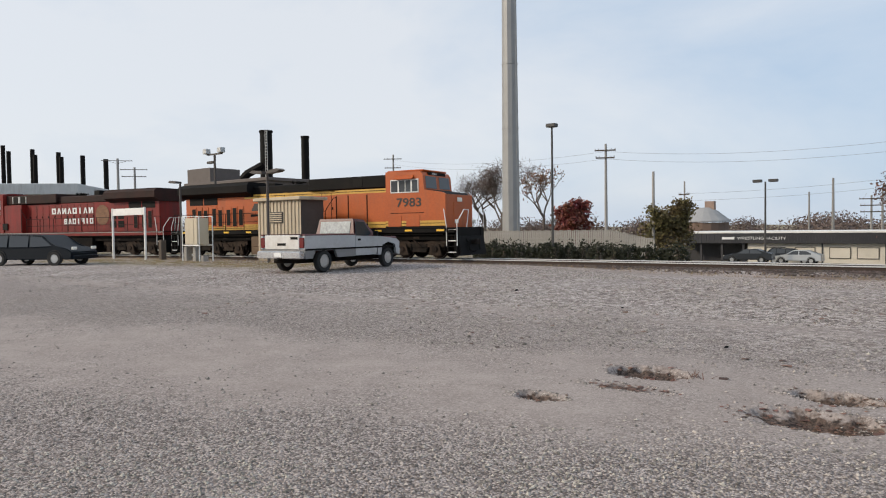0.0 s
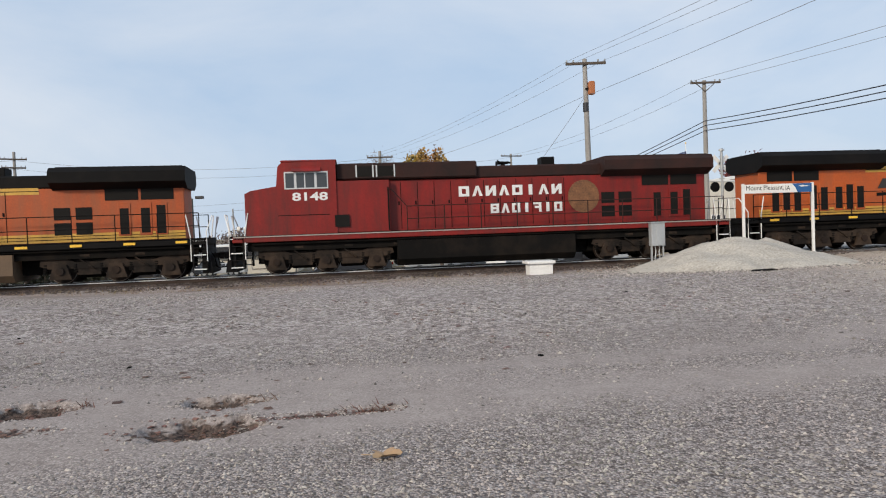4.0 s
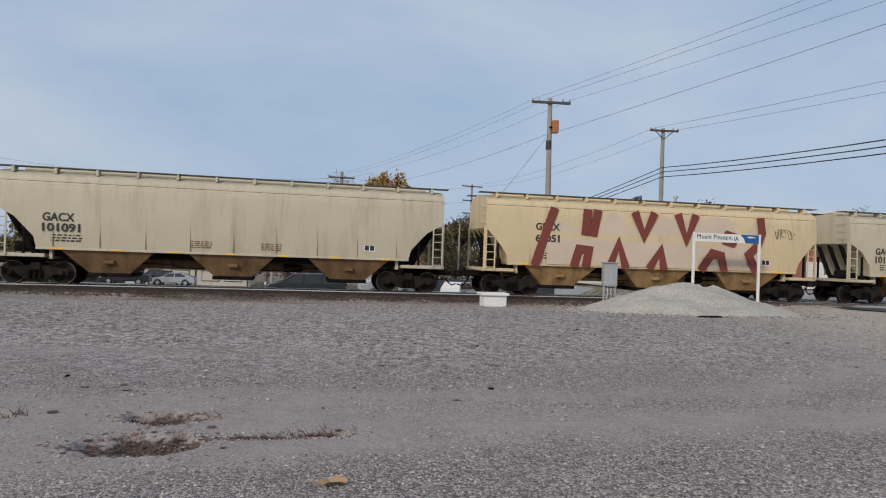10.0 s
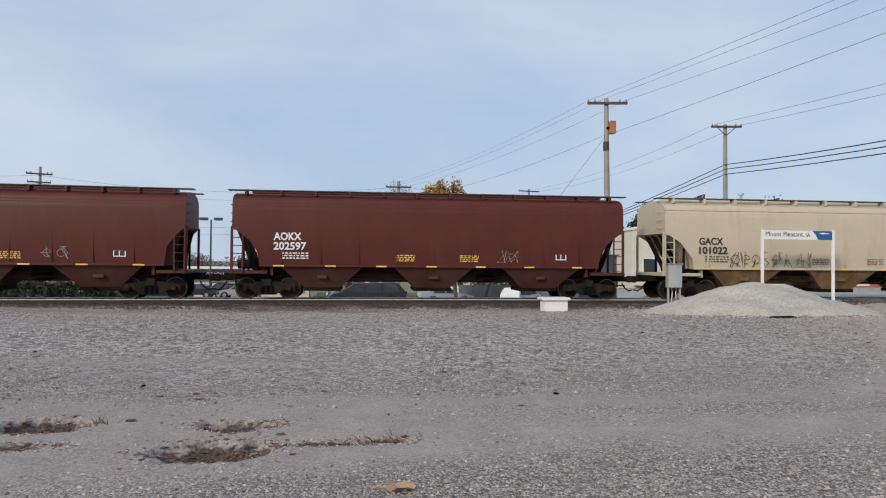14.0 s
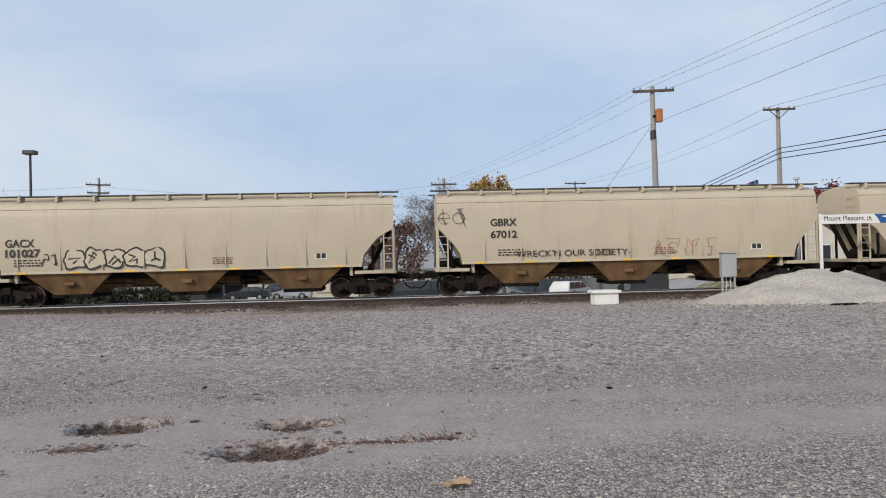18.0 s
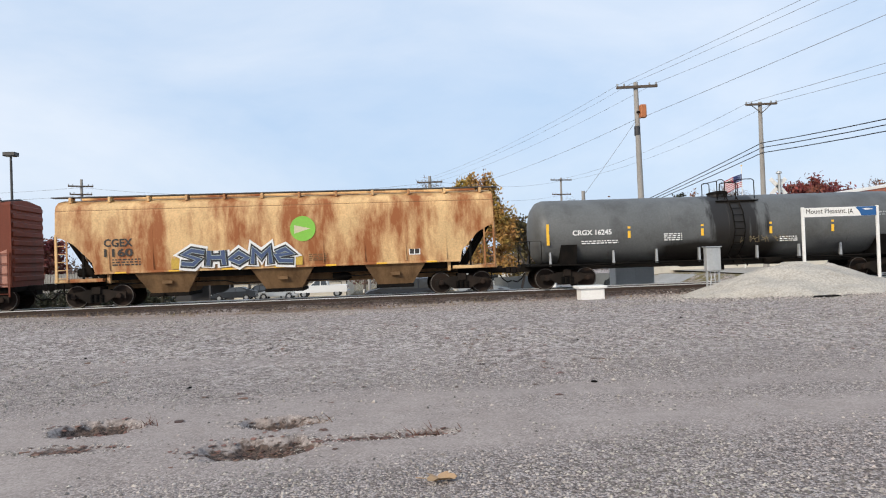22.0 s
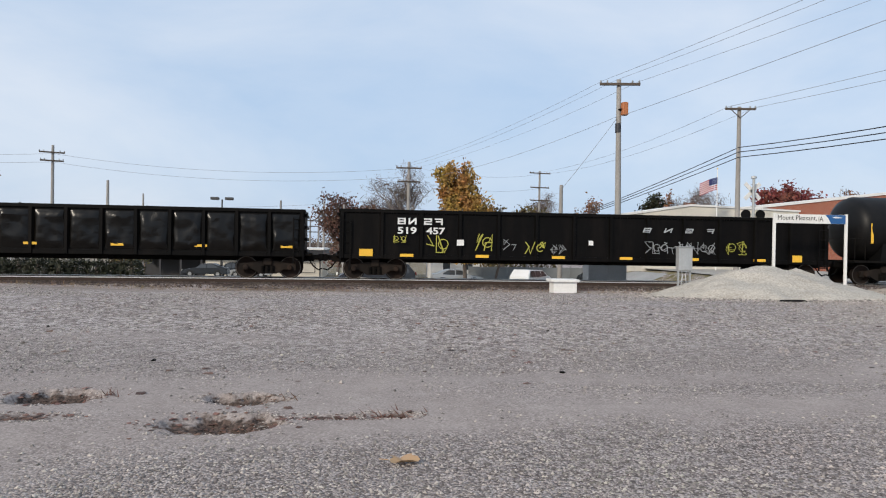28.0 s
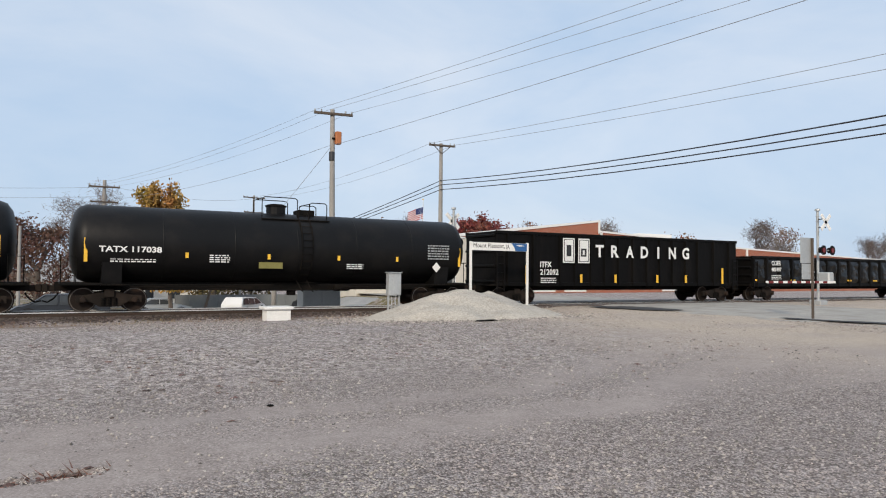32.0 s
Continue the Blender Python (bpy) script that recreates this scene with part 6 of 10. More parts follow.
        for y in (-0.6, 0.55):
            part("mu_hose", pipe(bmesh.new(), [(xe + s * 0.02, y, 1.1), (xe + s * 0.2, y, 0.85), (xe + s * 0.28, y, 0.45)], 0.03), M_UNDER, lo)
        coupler(lo, s * half, s)
    x0, x1 = sorted((d * -10.6, d * (B0 - 0.7)))
    for y in (-1.48, 1.48):
        railing(lo, x0, x1, y, sill_z, 1.05, M_LBLACK if scheme == "orange" else M_LROOF, 1.55)
    for y in (-1.48, 1.48):
        part("handrail_rise", pipe(bmesh.new(), [(d * (B0 - 0.7), y, sill_z + 1.05), (d * (B0 - 0.1), y, sill_z + 1.75), (d * (B0 + 0.1), y * 0.96, sill_z + 1.8)], 0.02), M_LBLACK if scheme == "orange" else M_LROOF, lo)
    # tank and underside
    if new_style:
        part("fuel_tank", prism(bmesh.new(), [(-1.35, 0.35), (-1.1, 0.16), (1.1, 0.16), (1.35, 0.35), (1.3, 1.28), (-1.3, 1.28)], -3.6, 4.05), M_UNDER, lo)
        part("fuel_tank_skirt", bx(-3.6, 4.05, -1.46, -1.3, 0.16, 0.62, 0.03), M_TANKF, lo)
        part("equipment_case", bx(-3.6, -2.7, -1.46, -1.28, 0.62, 1.25, 0.03), M_TANKF, lo)
        part("equipment_case", bx(2.3, 4.05, -1.46, -1.28, 0.62, 1.25, 0.03), M_TANKF, lo)
        for a in (-2.45, 0.05):
            part("air_reservoir", lathe(bmesh.new(), [(-0.02, 0.12), (0.06, 0.27), (1.9, 0.27), (1.98, 0.12)], (a, -1.3, 1.0), "x", 18), M_TANKF, lo, smooth=True)
    else:
        part("fuel_tank", prism(bmesh.new(), [(-1.45, 0.45), (-1.2, 0.18), (1.2, 0.18), (1.45, 0.45), (1.42, 1.25), (-1.42, 1.25)], -4.05, 3.7), M_TANKF if scheme == "orange" else M_UNDER, lo, "long dusty fuel tank")
    loco_truck(lo, [-9.05, -7.0, -4.95])
    loco_truck(lo, [5.3, 7.35, 9.4])
    part("underframe_piping", pipe(bmesh.new(), [(-10, -1.35, 1.3), (-4, -1.38, 1.3), (-3.7, -1.38, 1.33), (4.2, -1.38, 1.33), (10, -1.35, 1.3)], 0.05), M_UNDER, lo)
    part("underframe", bx(-10.2, 10.2, -1.25, 1.25, 1.0, 1.38), M_UNDER, lo)
    part("centre_beam", bx(-5.0, 5.4, -0.5, 0.5, 0.4, 1.0), M_UNDER, lo)
    for x in (-8.0, -5.95, 6.35, 8.4):
        part("traction_motor", bx(x - 0.5, x + 0.5, -0.62, 0.62, 0.22, 0.95, 0.05), M_UNDER, lo)
    # roof gear
    bm = bmesh.new()
    for k, y in ((0, -0.25), (0.12, 0.0), (0.05, 0.25)):
        lathe(bm, [(-0.3, 0.11), (-0.2, 0.05), (0.25, 0.04)], (d * -0.9 + k, y, 4.52), "x", 10)
    box(bm, d * -0.9 - 0.05, d * -0.9 + 0.05, -0.3, 0.3, 4.33, 4.46)
    part("horn", bm, M_LBLACK, lo)
    part("exhaust_stack", bxd(-3.2, -2.6, -0.35, 0.35, 4.3, 4.52 if new_style else 4.72, bev=0.02), M_LBLACK, lo)
    return lo


# ---- the train ----
TRAIN = []


def joint(i):
    return (JOINTS[i] + JOINTS[i + 1]) / 2, (JOINTS[i] - JOINTS[i + 1]) / 2


def build_train():
    def put(i, car):
        TRAIN.append((car, joint(i)[0]))
    # three locomotives
    half = joint(0)[1]
    a = locomotive("lead_locomotive", "orange, yellow and black diesel locomotive leading the train", 1, 11.35, M_ORANGE, None, M_ORANGE, M_LBLACK, "orange", "7983", M_DARKLET, (7.2, 8.75, 2.76, 3.2))
    lettershapes(a, -4.0, 1.0, 2.82, 3.28, "emql", -1.0, M_DARKLET, slant=0.6, fill=0.84, bar=0.42)
    part("swoosh", prism(bmesh.new(), [(-4.05, 2.62), (0.6, 2.70), (0.6, 2.67), (-4.05, 2.46)], -1.0, -0.985, "y"), M_LBLACK, a)
    TRAIN.append((a, JOINTS[1] + 11.35))
    b = locomotive("red_locomotive", "deep red diesel locomotive coupled facing backwards", -1, 11.3, M_CPRED, None, M_CPRED, M_LROOF, "red", "8148", M_LETTER, (-8.3, -6.85, 3.02, 3.34), new_style=False)
    lettershapes(b, -1.30, 3.42, 3.02, 3.46, "owmwoiwm", -1.0, M_LETTER, fill=0.78, bar=0.32)
    lettershapes(b, 0.08, 3.4, 2.26, 2.68, "ewoilio", -1.0, M_LETTER, fill=0.78, bar=0.32)
    part("emblem", lathe(bmesh.new(), [(0, 0.72), (0.012, 0.72)], (4.28, -1.0, 2.88), "y", 24), mat("faded gold emblem", (0.17, 0.075, 0.03), 0.6, var=0.5, big=3), b, "faded round gold emblem")
    part("battery_box", bx(-6.6, -6.0, -1.48, -1.45, 1.9, 2.4), M_GRILLE, b)
    put(1, b)
    c = locomotive("old_locomotive", "faded orange and yellow diesel locomotive facing backwards", -1, 11.4, M_ORANGE2, None, M_ORANGE2, M_LBLACK, "orange", "5224", M_DARKLET, (-8.55, -7.1, 2.9, 3.3), new_style=False)
    lettershapes(c, -2.47, 2.45, 2.31, 3.34, "emql", -0.996, M_LBLACK, fill=0.90, bar=0.40, name="emblem_shadow")
    lettershapes(c, -2.45, 2.37, 2.36, 3.30, "emql", -1.008, M_YELLOW, fill=0.88, bar=0.30)
    part("patch_panel", bx(-6.35, -4.45, -1.44, -1.4, 2.3, 3.4, 0.01), mat("grey primer panel", (0.30, 0.30, 0.26), 0.7), c, "grey primer side panel")
    part("patch_window", bx(-5.4, -4.6, -1.45, -1.435, 2.35, 2.95), M_GRILLE, c)
    part("nose_stripe", bx(-10.2, -8.95, -1.475, -1.455, 2.62, 2.92, 0.01), M_YELLOW, c)
    put(2, c)
    # hoppers behind them
    spec = [(3, "hopper_car", M_CREAM2, M_BAY, "cream covered hopper with brown outlet bays", "GBRX", "67022", True),
            (4, "hopper_car", M_CREAM2, M_BAY, "cream covered hopper with big black and silver graffiti", "GACX", "101060", True),
            (5, "hopper_car_warm", M_GBRX, M_BAYW, "warm cream covered hopper with tall brown-red graffiti", "GBRX", "67051", True),
            (6, "hopper_car", M_CREAM2, M_BAY, "plain weathered cream covered hopper", "GACX", "101091", True),
            (7, "hopper_car", M_MAROON, M_BAYM, "maroon covered hopper with white lettering", "AOKX", "202654", False),
            (8, "hopper_car", M_CREAM, M_BAY, "cream covered hopper with thin black graffiti", "GACX", "101022", True),
            (9, "hopper_car", M_MAROON, M_BAYM, "maroon covered hopper with white lettering", "AOKX", "202597", False),
            (10, "hopper_car", M_MAROON, M_BAYM, "maroon covered hopper with white lettering", "AOKX", "202574", False),
            (11, "hopper_car", M_CREAM, M_BAY, "plain cream covered hopper", "GACX", "101049", True),
            (12, "hopper_car_warm", M_CREAM, M_BAY, "cream covered hopper with faint sprayed writing", "GBRX", "67012", True),
            (13, "hopper_car", M_CREAM, M_BAY, "cream covered hopper with bubble graffiti", "GACX", "101027", True)]
    y = -1.585
    for i, name, paint, bay, label, marks, number, dark in spec:
        cx, half = joint(i)
        warm = name == "hopper_car_warm"
        car = hopper(name, paint, bay, label, marks, number, half, -5.95 if warm else -6.95 if dark else -6.6, dark, ends=7.15, curve=not warm, seed=i)
        put(i, car)
        if number == "101060":
            rng = random.Random(60)
            silverg = mat("graffiti bright silver", (0.42, 0.41, 0.375), 0.5, var=0.15, bump=0)
            forms = [[(-4.85, 1.5), (-4.85, 3.2), (-3.85, 3.25), (-3.6, 2.55), (-3.3, 3.2), (-2.4, 3.15), (-2.4, 1.5), (-3.2, 1.5), (-3.3, 1.72), (-4.0, 1.72), (-4.05, 1.5)],
                     [(-2.25, 1.5), (-2.25, 3.15), (-0.85, 3.15), (-0.85, 1.5)],
                     [(-0.68, 1.5), (-0.65, 3.15), (0.02, 3.15), (0.05, 2.35), (0.3, 2.65), (0.55, 2.3), (0.6, 3.18), (1.5, 3.18), (1.5, 1.5), (0.75, 1.5), (0.45, 1.8), (0.15, 1.5)],
                     [(1.75, 1.5), (1.75, 3.12), (3.35, 3.12), (3.3, 2.75), (2.5, 2.7), (2.5, 2.5), (3.3, 2.45), (3.3, 2.15), (2.5, 2.1), (2.5, 1.85), (3.4, 1.8), (3.45, 1.5)],
                     [(3.6, 1.5), (3.6, 3.1), (4.65, 3.2), (4.65, 2.5), (5.1, 2.75), (6.1, 2.8), (5.2, 2.25), (5.5, 2.0), (6.4, 1.5), (5.2, 1.5), (4.75, 1.75), (4.3, 1.5)]]
            backs = [(-5.32, -2.33, 3.32, 3.30), (-2.36, -0.76, 3.24, 3.24), (-0.78, 1.62, 3.24, 3.27), (1.6, 3.5, 3.22, 3.22), (3.48, 4.8, 3.24, 3.3)]
            for k, (f, (a, b, za, zb)) in enumerate(zip(forms, backs)):
                yk = y - 0.006 - 0.001 * k
                back = [(a, 1.47), (b, 1.47), (b, zb), (a if k else a + 0.4, za)] + ([(a + 0.4, 3.08), (a, 3.08)] if k == 0 else [])
                g = part("graffiti_block", prism(bmesh.new(), back, yk, yk + 0.005, "y"), M_GRAF2, car, "black sprayed block")
                part("graffiti_letter", prism(bmesh.new(), f, yk - 0.012, yk - 0.006, "y"), silverg, g, "silver sprayed letter")
                for j in range(6):
                    e0 = f[rng.randrange(len(f))]
                    px, pz = e0[0] + rng.uniform(-0.1, 0.1), e0[1] + rng.uniform(-0.3, 0.3)
                    cx, cz = (a + b) / 2 + rng.uniform(-0.7, 0.7), rng.uniform(1.75, 2.9)
                    d = Vector((cx - px, cz - pz))
                    d = d.normalized() * min(d.length, rng.uniform(0.3, 0.7)) if d.length > 0.05 else Vector((0.3, 0.2))
                    w = rng.uniform(0.03, 0.065)
                    nrm = Vector((-d.y, d.x)).normalized() * w
                    kink = Vector((px, pz)) + d * 0.55 + nrm * rng.uniform(-0.9, 0.9)
                    part("graffiti_crack", prism(bmesh.new(), [(px - nrm.x, pz - nrm.y), (kink.x - nrm.x * 0.4, kink.y - nrm.y * 0.4), (px + d.x, pz + d.y), (kink.x + nrm.x * 0.4, kink.y + nrm.y * 0.4), (px + nrm.x, pz + nrm.y)], yk - 0.016 - 0.0012 * j, yk - 0.012, "y"), M_GRAF2, g)
            part("graffiti_gap", bx(-1.75, -1.38, y - 0.024, y - 0.018, 1.98, 2.62), M_GRAF2, car)
            part("graffiti_gap", prism(bmesh.new(), [(4.75, 2.45), (5.1, 2.7), (6.1, 2.86), (6.2, 2.76), (5.25, 2.2)], y - 0.006, y - 0.004, "y"), M_GRAF2, car)
            part("graffiti_gap", prism(bmesh.new(), [(5.2, 1.47), (6.55, 1.47), (5.5, 2.06), (5.3, 2.1)], y - 0.006, y - 0.004, "y"), M_GRAF2, car)
        if number == "67051":
            haze(car, -5.4, 5.0, 1.45, 3.9, y + 0.012, mat("pale sprayed ground", (0.62, 0.50, 0.38), 0.55, var=0.1), 5)
            st = [[(-5.92, 1.47), (-5.62, 2.4), (-5.13, 3.85)], [(-4.1, 1.47), (-3.9, 2.16), (-3.45, 2.12), (-3.55, 1.47)], [(-3.55, 3.85), (-3.62, 2.98), (-3.24, 2.94), (-3.08, 3.85)],
                  [(-2.40, 1.47), (-2.02, 2.5), (-1.68, 1.47)], [(-0.45, 1.47), (0.05, 2.25), (0.2, 1.47)], [(-1.25, 3.85), (-0.8, 2.85), (-0.35, 3.85)], [(0.88, 3.85), (1.31, 2.75), (1.72, 3.85)],
                  [(2.12, 1.47), (2.65, 2.2), (3.1, 2.1), (3.25, 1.47)], [(3.2, 2.84), (3.4, 3.08), (3.8, 2.97), (3.68, 2.74), (3.25, 2.84)], [(5.1, 3.85), (5.2, 3.25), (4.98, 2.63), (4.52, 2.2), (4.9, 1.47)]]
            for k, s in enumerate(st):
                part("graffiti_letter", stroke(bmesh.new(), s, 0.40, y - 0.012 - 0.004 * k), M_GRAF1, car, "tall brown-red sprayed letter")
            scribble(car, 5.75, 7.0, 3.0, 3.45, y - 0.01, M_GRAF2, 0.03, 5, name="graffiti")
        if number == "101022":
            scribble(car, -5.5, -1.6, 1.5, 2.15, y + 0.03, M_GRAF2, 0.035, 7)
        if number == "101027":
            scribble(car, -5.6, -4.9, 1.75, 2.15, y + 0.02, M_GRAF2, 0.08, 8)
            throwup(car, -4.7, -0.8, 1.48, 2.42, y + 0.02, 5, M_CREAM2, M_GRAF2, 9, edge=0.07)
        if number == "67012":
            scribble(car, -8.2, -7.0, 2.9, 3.7, y + 0.01, M_GRAF2, 0.04, 10)
            words("WRECK'N OUR SOCIETY-", -4.9, y + 0.012, 1.62, 0.26, M_GRAF2, car, 4.9, name="graffiti")
            scribble(car, 1.0, 3.8, 1.55, 2.25, y + 0.02, M_GRAF5, 0.06, 12)
        if not dark:
            scribble(car, 2.6, 3.6, 1.6, 2.1, y + 0.03, M_GALV, 0.02, i)
    # two tank cars, the rusty hopper, the boxcar
    half = joint(14)[1]
    t = tank_car("tank_car", M_TANKB, "black tank car with white lettering and yellow strips", half, "CRGX 16029", seed=2, zc=2.52, r=1.46)
    part("panel_mark", bx(2.2, 3.1, -1.50, -1.47, 2.55, 2.85), M_GRAF4, t, "pale yellow notice")
    scribble(t, -2.9, -1.0, 1.75, 2.05, 0.0, M_GALV, 0.045, 13, tank=(1.46, 2.52))
    plates(t, "notice_plate", M_GALV, [(-1.15, -0.3, 2.38, 2.6)], -1.475)
    part("placard", bx(2.3, 2.75, -1.38, -1.35, 1.85, 2.08), M_LETTER, t, "small white placard")
    put(14, t)
    half = joint(15)[1]
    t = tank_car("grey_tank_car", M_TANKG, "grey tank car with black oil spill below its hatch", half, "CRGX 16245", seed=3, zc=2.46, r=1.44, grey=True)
    scribble(t, 0.4, 2.9, 1.75, 2.4, on_tank(1.9, 1.44, 2.46) - 0.03, mat("faded tan scrawl", (0.22, 0.17, 0.09), 0.6), 0.035, 14)
    put(15, t)
    half = joint(16)[1]
    n = hopper("rusty_hopper_car", M_RUSTY, M_BAY, "cream covered hopper heavily streaked with rust", "CGEX", "1160", half, -7.0, True, ends=7.4, curve=True, seed=31, bay_top=1.3)
    part("emblem", lathe(bmesh.new(), [(0, 0.52), (0.01, 0.52)], (0.9, y - 0.01, 2.95), "y", 28), M_GREEN, n, "green round emblem")
    part("emblem_arrow", prism(bmesh.new(), [(0.55, 2.75), (0.55, 3.1), (1.2, 2.95)], y - 0.016, y - 0.01, "y"), M_GRAF4, n)
    yl = mat("graffiti yellow", (0.55, 0.36, 0.05), 0.6, var=0.2, bump=0)
    haze(n, -4.4, -3.6, 1.47, 1.95, y + 0.02, yl, 22)
    haze(n, 0.0, 0.85, 1.47, 1.9, y + 0.02, yl, 23)
    forms = [[(0.95, 0.85), (0.45, 1.0), (0.1, 0.75), (0.75, 0.4), (0.5, 0.08), (0.05, 0.15)], [(0.15, 0.05), (0.2, 0.95), (0.2, 0.5), (0.8, 0.5), (0.8, 0.95), (0.85, 0.05)],
             [(0.5, 0.1), (0.12, 0.35), (0.5, 0.75), (0.88, 0.4), (0.5, 0.1)], [(0.1, 0.05), (0.15, 0.95), (0.5, 0.45), (0.85, 0.95), (0.9, 0.05)], [(0.85, 0.1), (0.3, 0.15), (0.15, 0.5), (0.85, 0.6), (0.55, 0.9), (0.2, 0.7)]]
    piece(n, -3.98, 1.58, 0.91, 0.62, forms, y - 0.004, M_GRAF2, M_LETTER, 0.34, 0.10)
    piece(n, -3.98, 1.58, 0.91, 0.62, forms, y - 0.034, M_GRAF7, M_GRAF6, 0.14, 0.03)
    put(16, n)
    half = joint(17)[1]
    o = boxcar("boxcar", "red-brown boxcar covered with pale graffiti along its lower half", half)
    yb = -1.508
    # a pink ground, grey-blue letters, then pale yellow letters with black edges
    haze(o, -5.6, 2.0, 1.0, 2.5, yb, M_GRAF5, 41)
    haze(o, 2.1, 8.3, 1.0, 2.85, yb, M_GRAF5, 42)
    haze(o, -4.3, 1.6, 1.0, 1.75, yb - 0.005, M_GRAF3, 43)
    grey = [[(0.9, 0.9), (0.4, 0.95), (0.15, 0.5), (0.4, 0.08), (0.9, 0.1)], [(0.15, 0.05), (0.2, 0.95), (0.2, 0.5), (0.8, 0.55), (0.8, 0.95), (0.85, 0.05)], [(0.1, 0.05), (0.45, 0.95), (0.9, 0.05)],
            [(0.15, 0.05), (0.15, 0.95), (0.8, 0.9), (0.8, 0.55), (0.3, 0.5), (0.9, 0.05)], [(0.85, 0.9), (0.3, 0.85), (0.2, 0.6), (0.8, 0.4), (0.7, 0.1), (0.15, 0.1)]]
    piece(o, -4.2, 1.2, 1.15, 1.05, grey, yb - 0.012, M_GRAF6, M_GRAF3, 0.34, 0.09)
    wild = [[(0.05, 0.95), (0.95, 0.9), (0.35, 0.5), (0.9, 0.05), (0.1, 0.1)], [(0.3, 0.0), (0.3, 0.95), (0.85, 0.85), (0.8, 0.5), (0.35, 0.45)], [(0.85, 0.85), (0.25, 0.8), (0.3, 0.5), (0.75, 0.5), (0.3, 0.45), (0.3, 0.1), (0.9, 0.15)],
            [(0.05, 0.05), (0.45, 0.95), (0.7, 0.4), (0.3, 0.35), (0.75, 0.4), (0.95, 0.0)], [(0.1, 0.0), (0.15, 0.9), (0.8, 1.0), (0.95, 0.7), (0.4, 0.5), (0.6, 0.1), (1.05, 0.05)]]
    piece(o, 2.25, 1.22, 1.05, 1.35, wild, yb - 0.012, M_GRAF4, M_GRAF2, 0.38, 0.09)
    for k, (x, z, v, w) in enumerate(((2.5, 1.25, 3.0, 2.4), (3.9, 1.2, 4.3, 1.7), (5.1, 1.15, 5.5, 1.9), (6.3, 1.2, 7.2, 1.9), (6.9, 2.2, 7.3, 2.5))):
        part("graffiti_stroke", stroke(bmesh.new(), [(x, z), ((x + v) / 2 + 0.15, (z + w) / 2), (v, w)], 0.07, yb - 0.05 - 0.002 * k), M_GRAF2, o)
    part("graffiti_spot", blob_mesh(6.1, 1.85, 0.16, 0.18, 47, yb - 0.06), M_GREEN, o, "green sprayed spot")
    plates(o, "paint_patch", M_LETTER, [(-2.15, -1.75, 2.35, 2.6), (-2.15, -1.75, 2.64, 2.72), (-2.15, -1.75, 2.76, 2.84), (-2.35, -1.75, 3.02, 3.10)], yb)
    scribble(o, -4.2, -3.5, 2.85, 3.15, yb, M_GRAF4, 0.05, 48)
    scribble(o, 0.15, 1.5, 1.95, 2.25, yb - 0.03, M_LETTER, 0.05, 49)
    for x in (-6.8, -4.2, -2.0, 0.6, 2.6, 4.5, 6.8):
        part("reflector", bx(x - 0.22, x + 0.22, yb - 0.1, yb - 0.085, 1.03, 1.13), M_YREF, o, "yellow reflective strip")
    put(17, o)
    # black tank cars
    for i, num, lab in ((18, "SKSX 101338", "black tank car with white graffiti along its side"), (19, "SKSX 101350", "black tank car with one yellow label")):
        half = joint(i)[1]
        t = tank_car("tank_car", M_TANKB, lab, half, num, seed=i, zc=2.60, r=1.48)
        if i == 18:
            for k, (x0, x1, z0, z1, w, sd) in enumerate(((-8.0, -7.0, 2.0, 2.35, 0.05, 51), (-5.3, -4.2, 1.6, 2.0, 0.04, 55), (1.1, 2.2, 1.75, 2.1, 0.06, 53), (2.2, 5.2, 1.72, 2.15, 0.06, 56), (5.2, 6.7, 1.6, 2.2, 0.06, 57))):
                scribble(t, x0, x1, z0, z1, 0.0, M_LETTER, w, sd, tank=(1.48, 2.6))
            crown = [(-5.4, 1.55), (-4.1, 1.75), (-4.05, 2.32), (-3.55, 2.02), (-3.1, 2.35), (-2.6, 2.05), (-2.1, 2.36), (-1.7, 2.02), (-1.2, 2.34), (-0.75, 2.0), (-0.9, 1.6), (-2.0, 1.42), (-3.4, 1.45), (-4.0, 1.7)]
            part("graffiti", wrapped(stroke(bmesh.new(), crown, 0.04, 0.0), (1.48, 2.6)), M_LETTER, t, "crown-shaped sprayed outline")
            scribble(t, -3.8, -1.0, 1.6, 1.95, 0.0, M_LETTER, 0.05, 52, tank=(1.48, 2.6))
            flat = [[(0.1, 0.0), (0.1, 1.0), (0.9, 1.0), (0.1, 0.55)], [(0.2, 1.0), (0.2, 0.05), (0.9, 0.05)], [(0.9, 1.0), (0.15, 0.9), (0.8, 0.5), (0.15, 0.1), (0.9, 0.0)], [(0.15, 0.0), (0.15, 1.0), (0.2, 0.5), (0.9, 1.0), (0.3, 0.5), (0.9, 0.0)], [(0.9, 0.9), (0.2, 0.8), (0.8, 0.4), (0.1, 0.05)]]
            for k, f in enumerate(flat):
                part("graffiti", stroke(bmesh.new(), [(2.4 + 0.4 * (k + 0.85 * u), 2.36 + 0.26 * v) for u, v in f], 0.09, -1.535), M_LETTER, t, "white sprayed letter")
            part("label_plate", bx(-0.72, 0.0, -1.50, -1.47, 2.2, 2.5), M_YREF, t, "yellow label")
        else:
            part("label_plate", bx(-2.3, -1.4, -1.40, -1.37, 1.5, 2.1), M_YREF, t, "yellow label")
            scribble(t, -4.5, -2.5, 1.75, 2.15, 0.0, M_GALV, 0.03, 61, tank=(1.48, 2.6))
        put(i, t)
    # gondolas
    half = joint(20)[1]
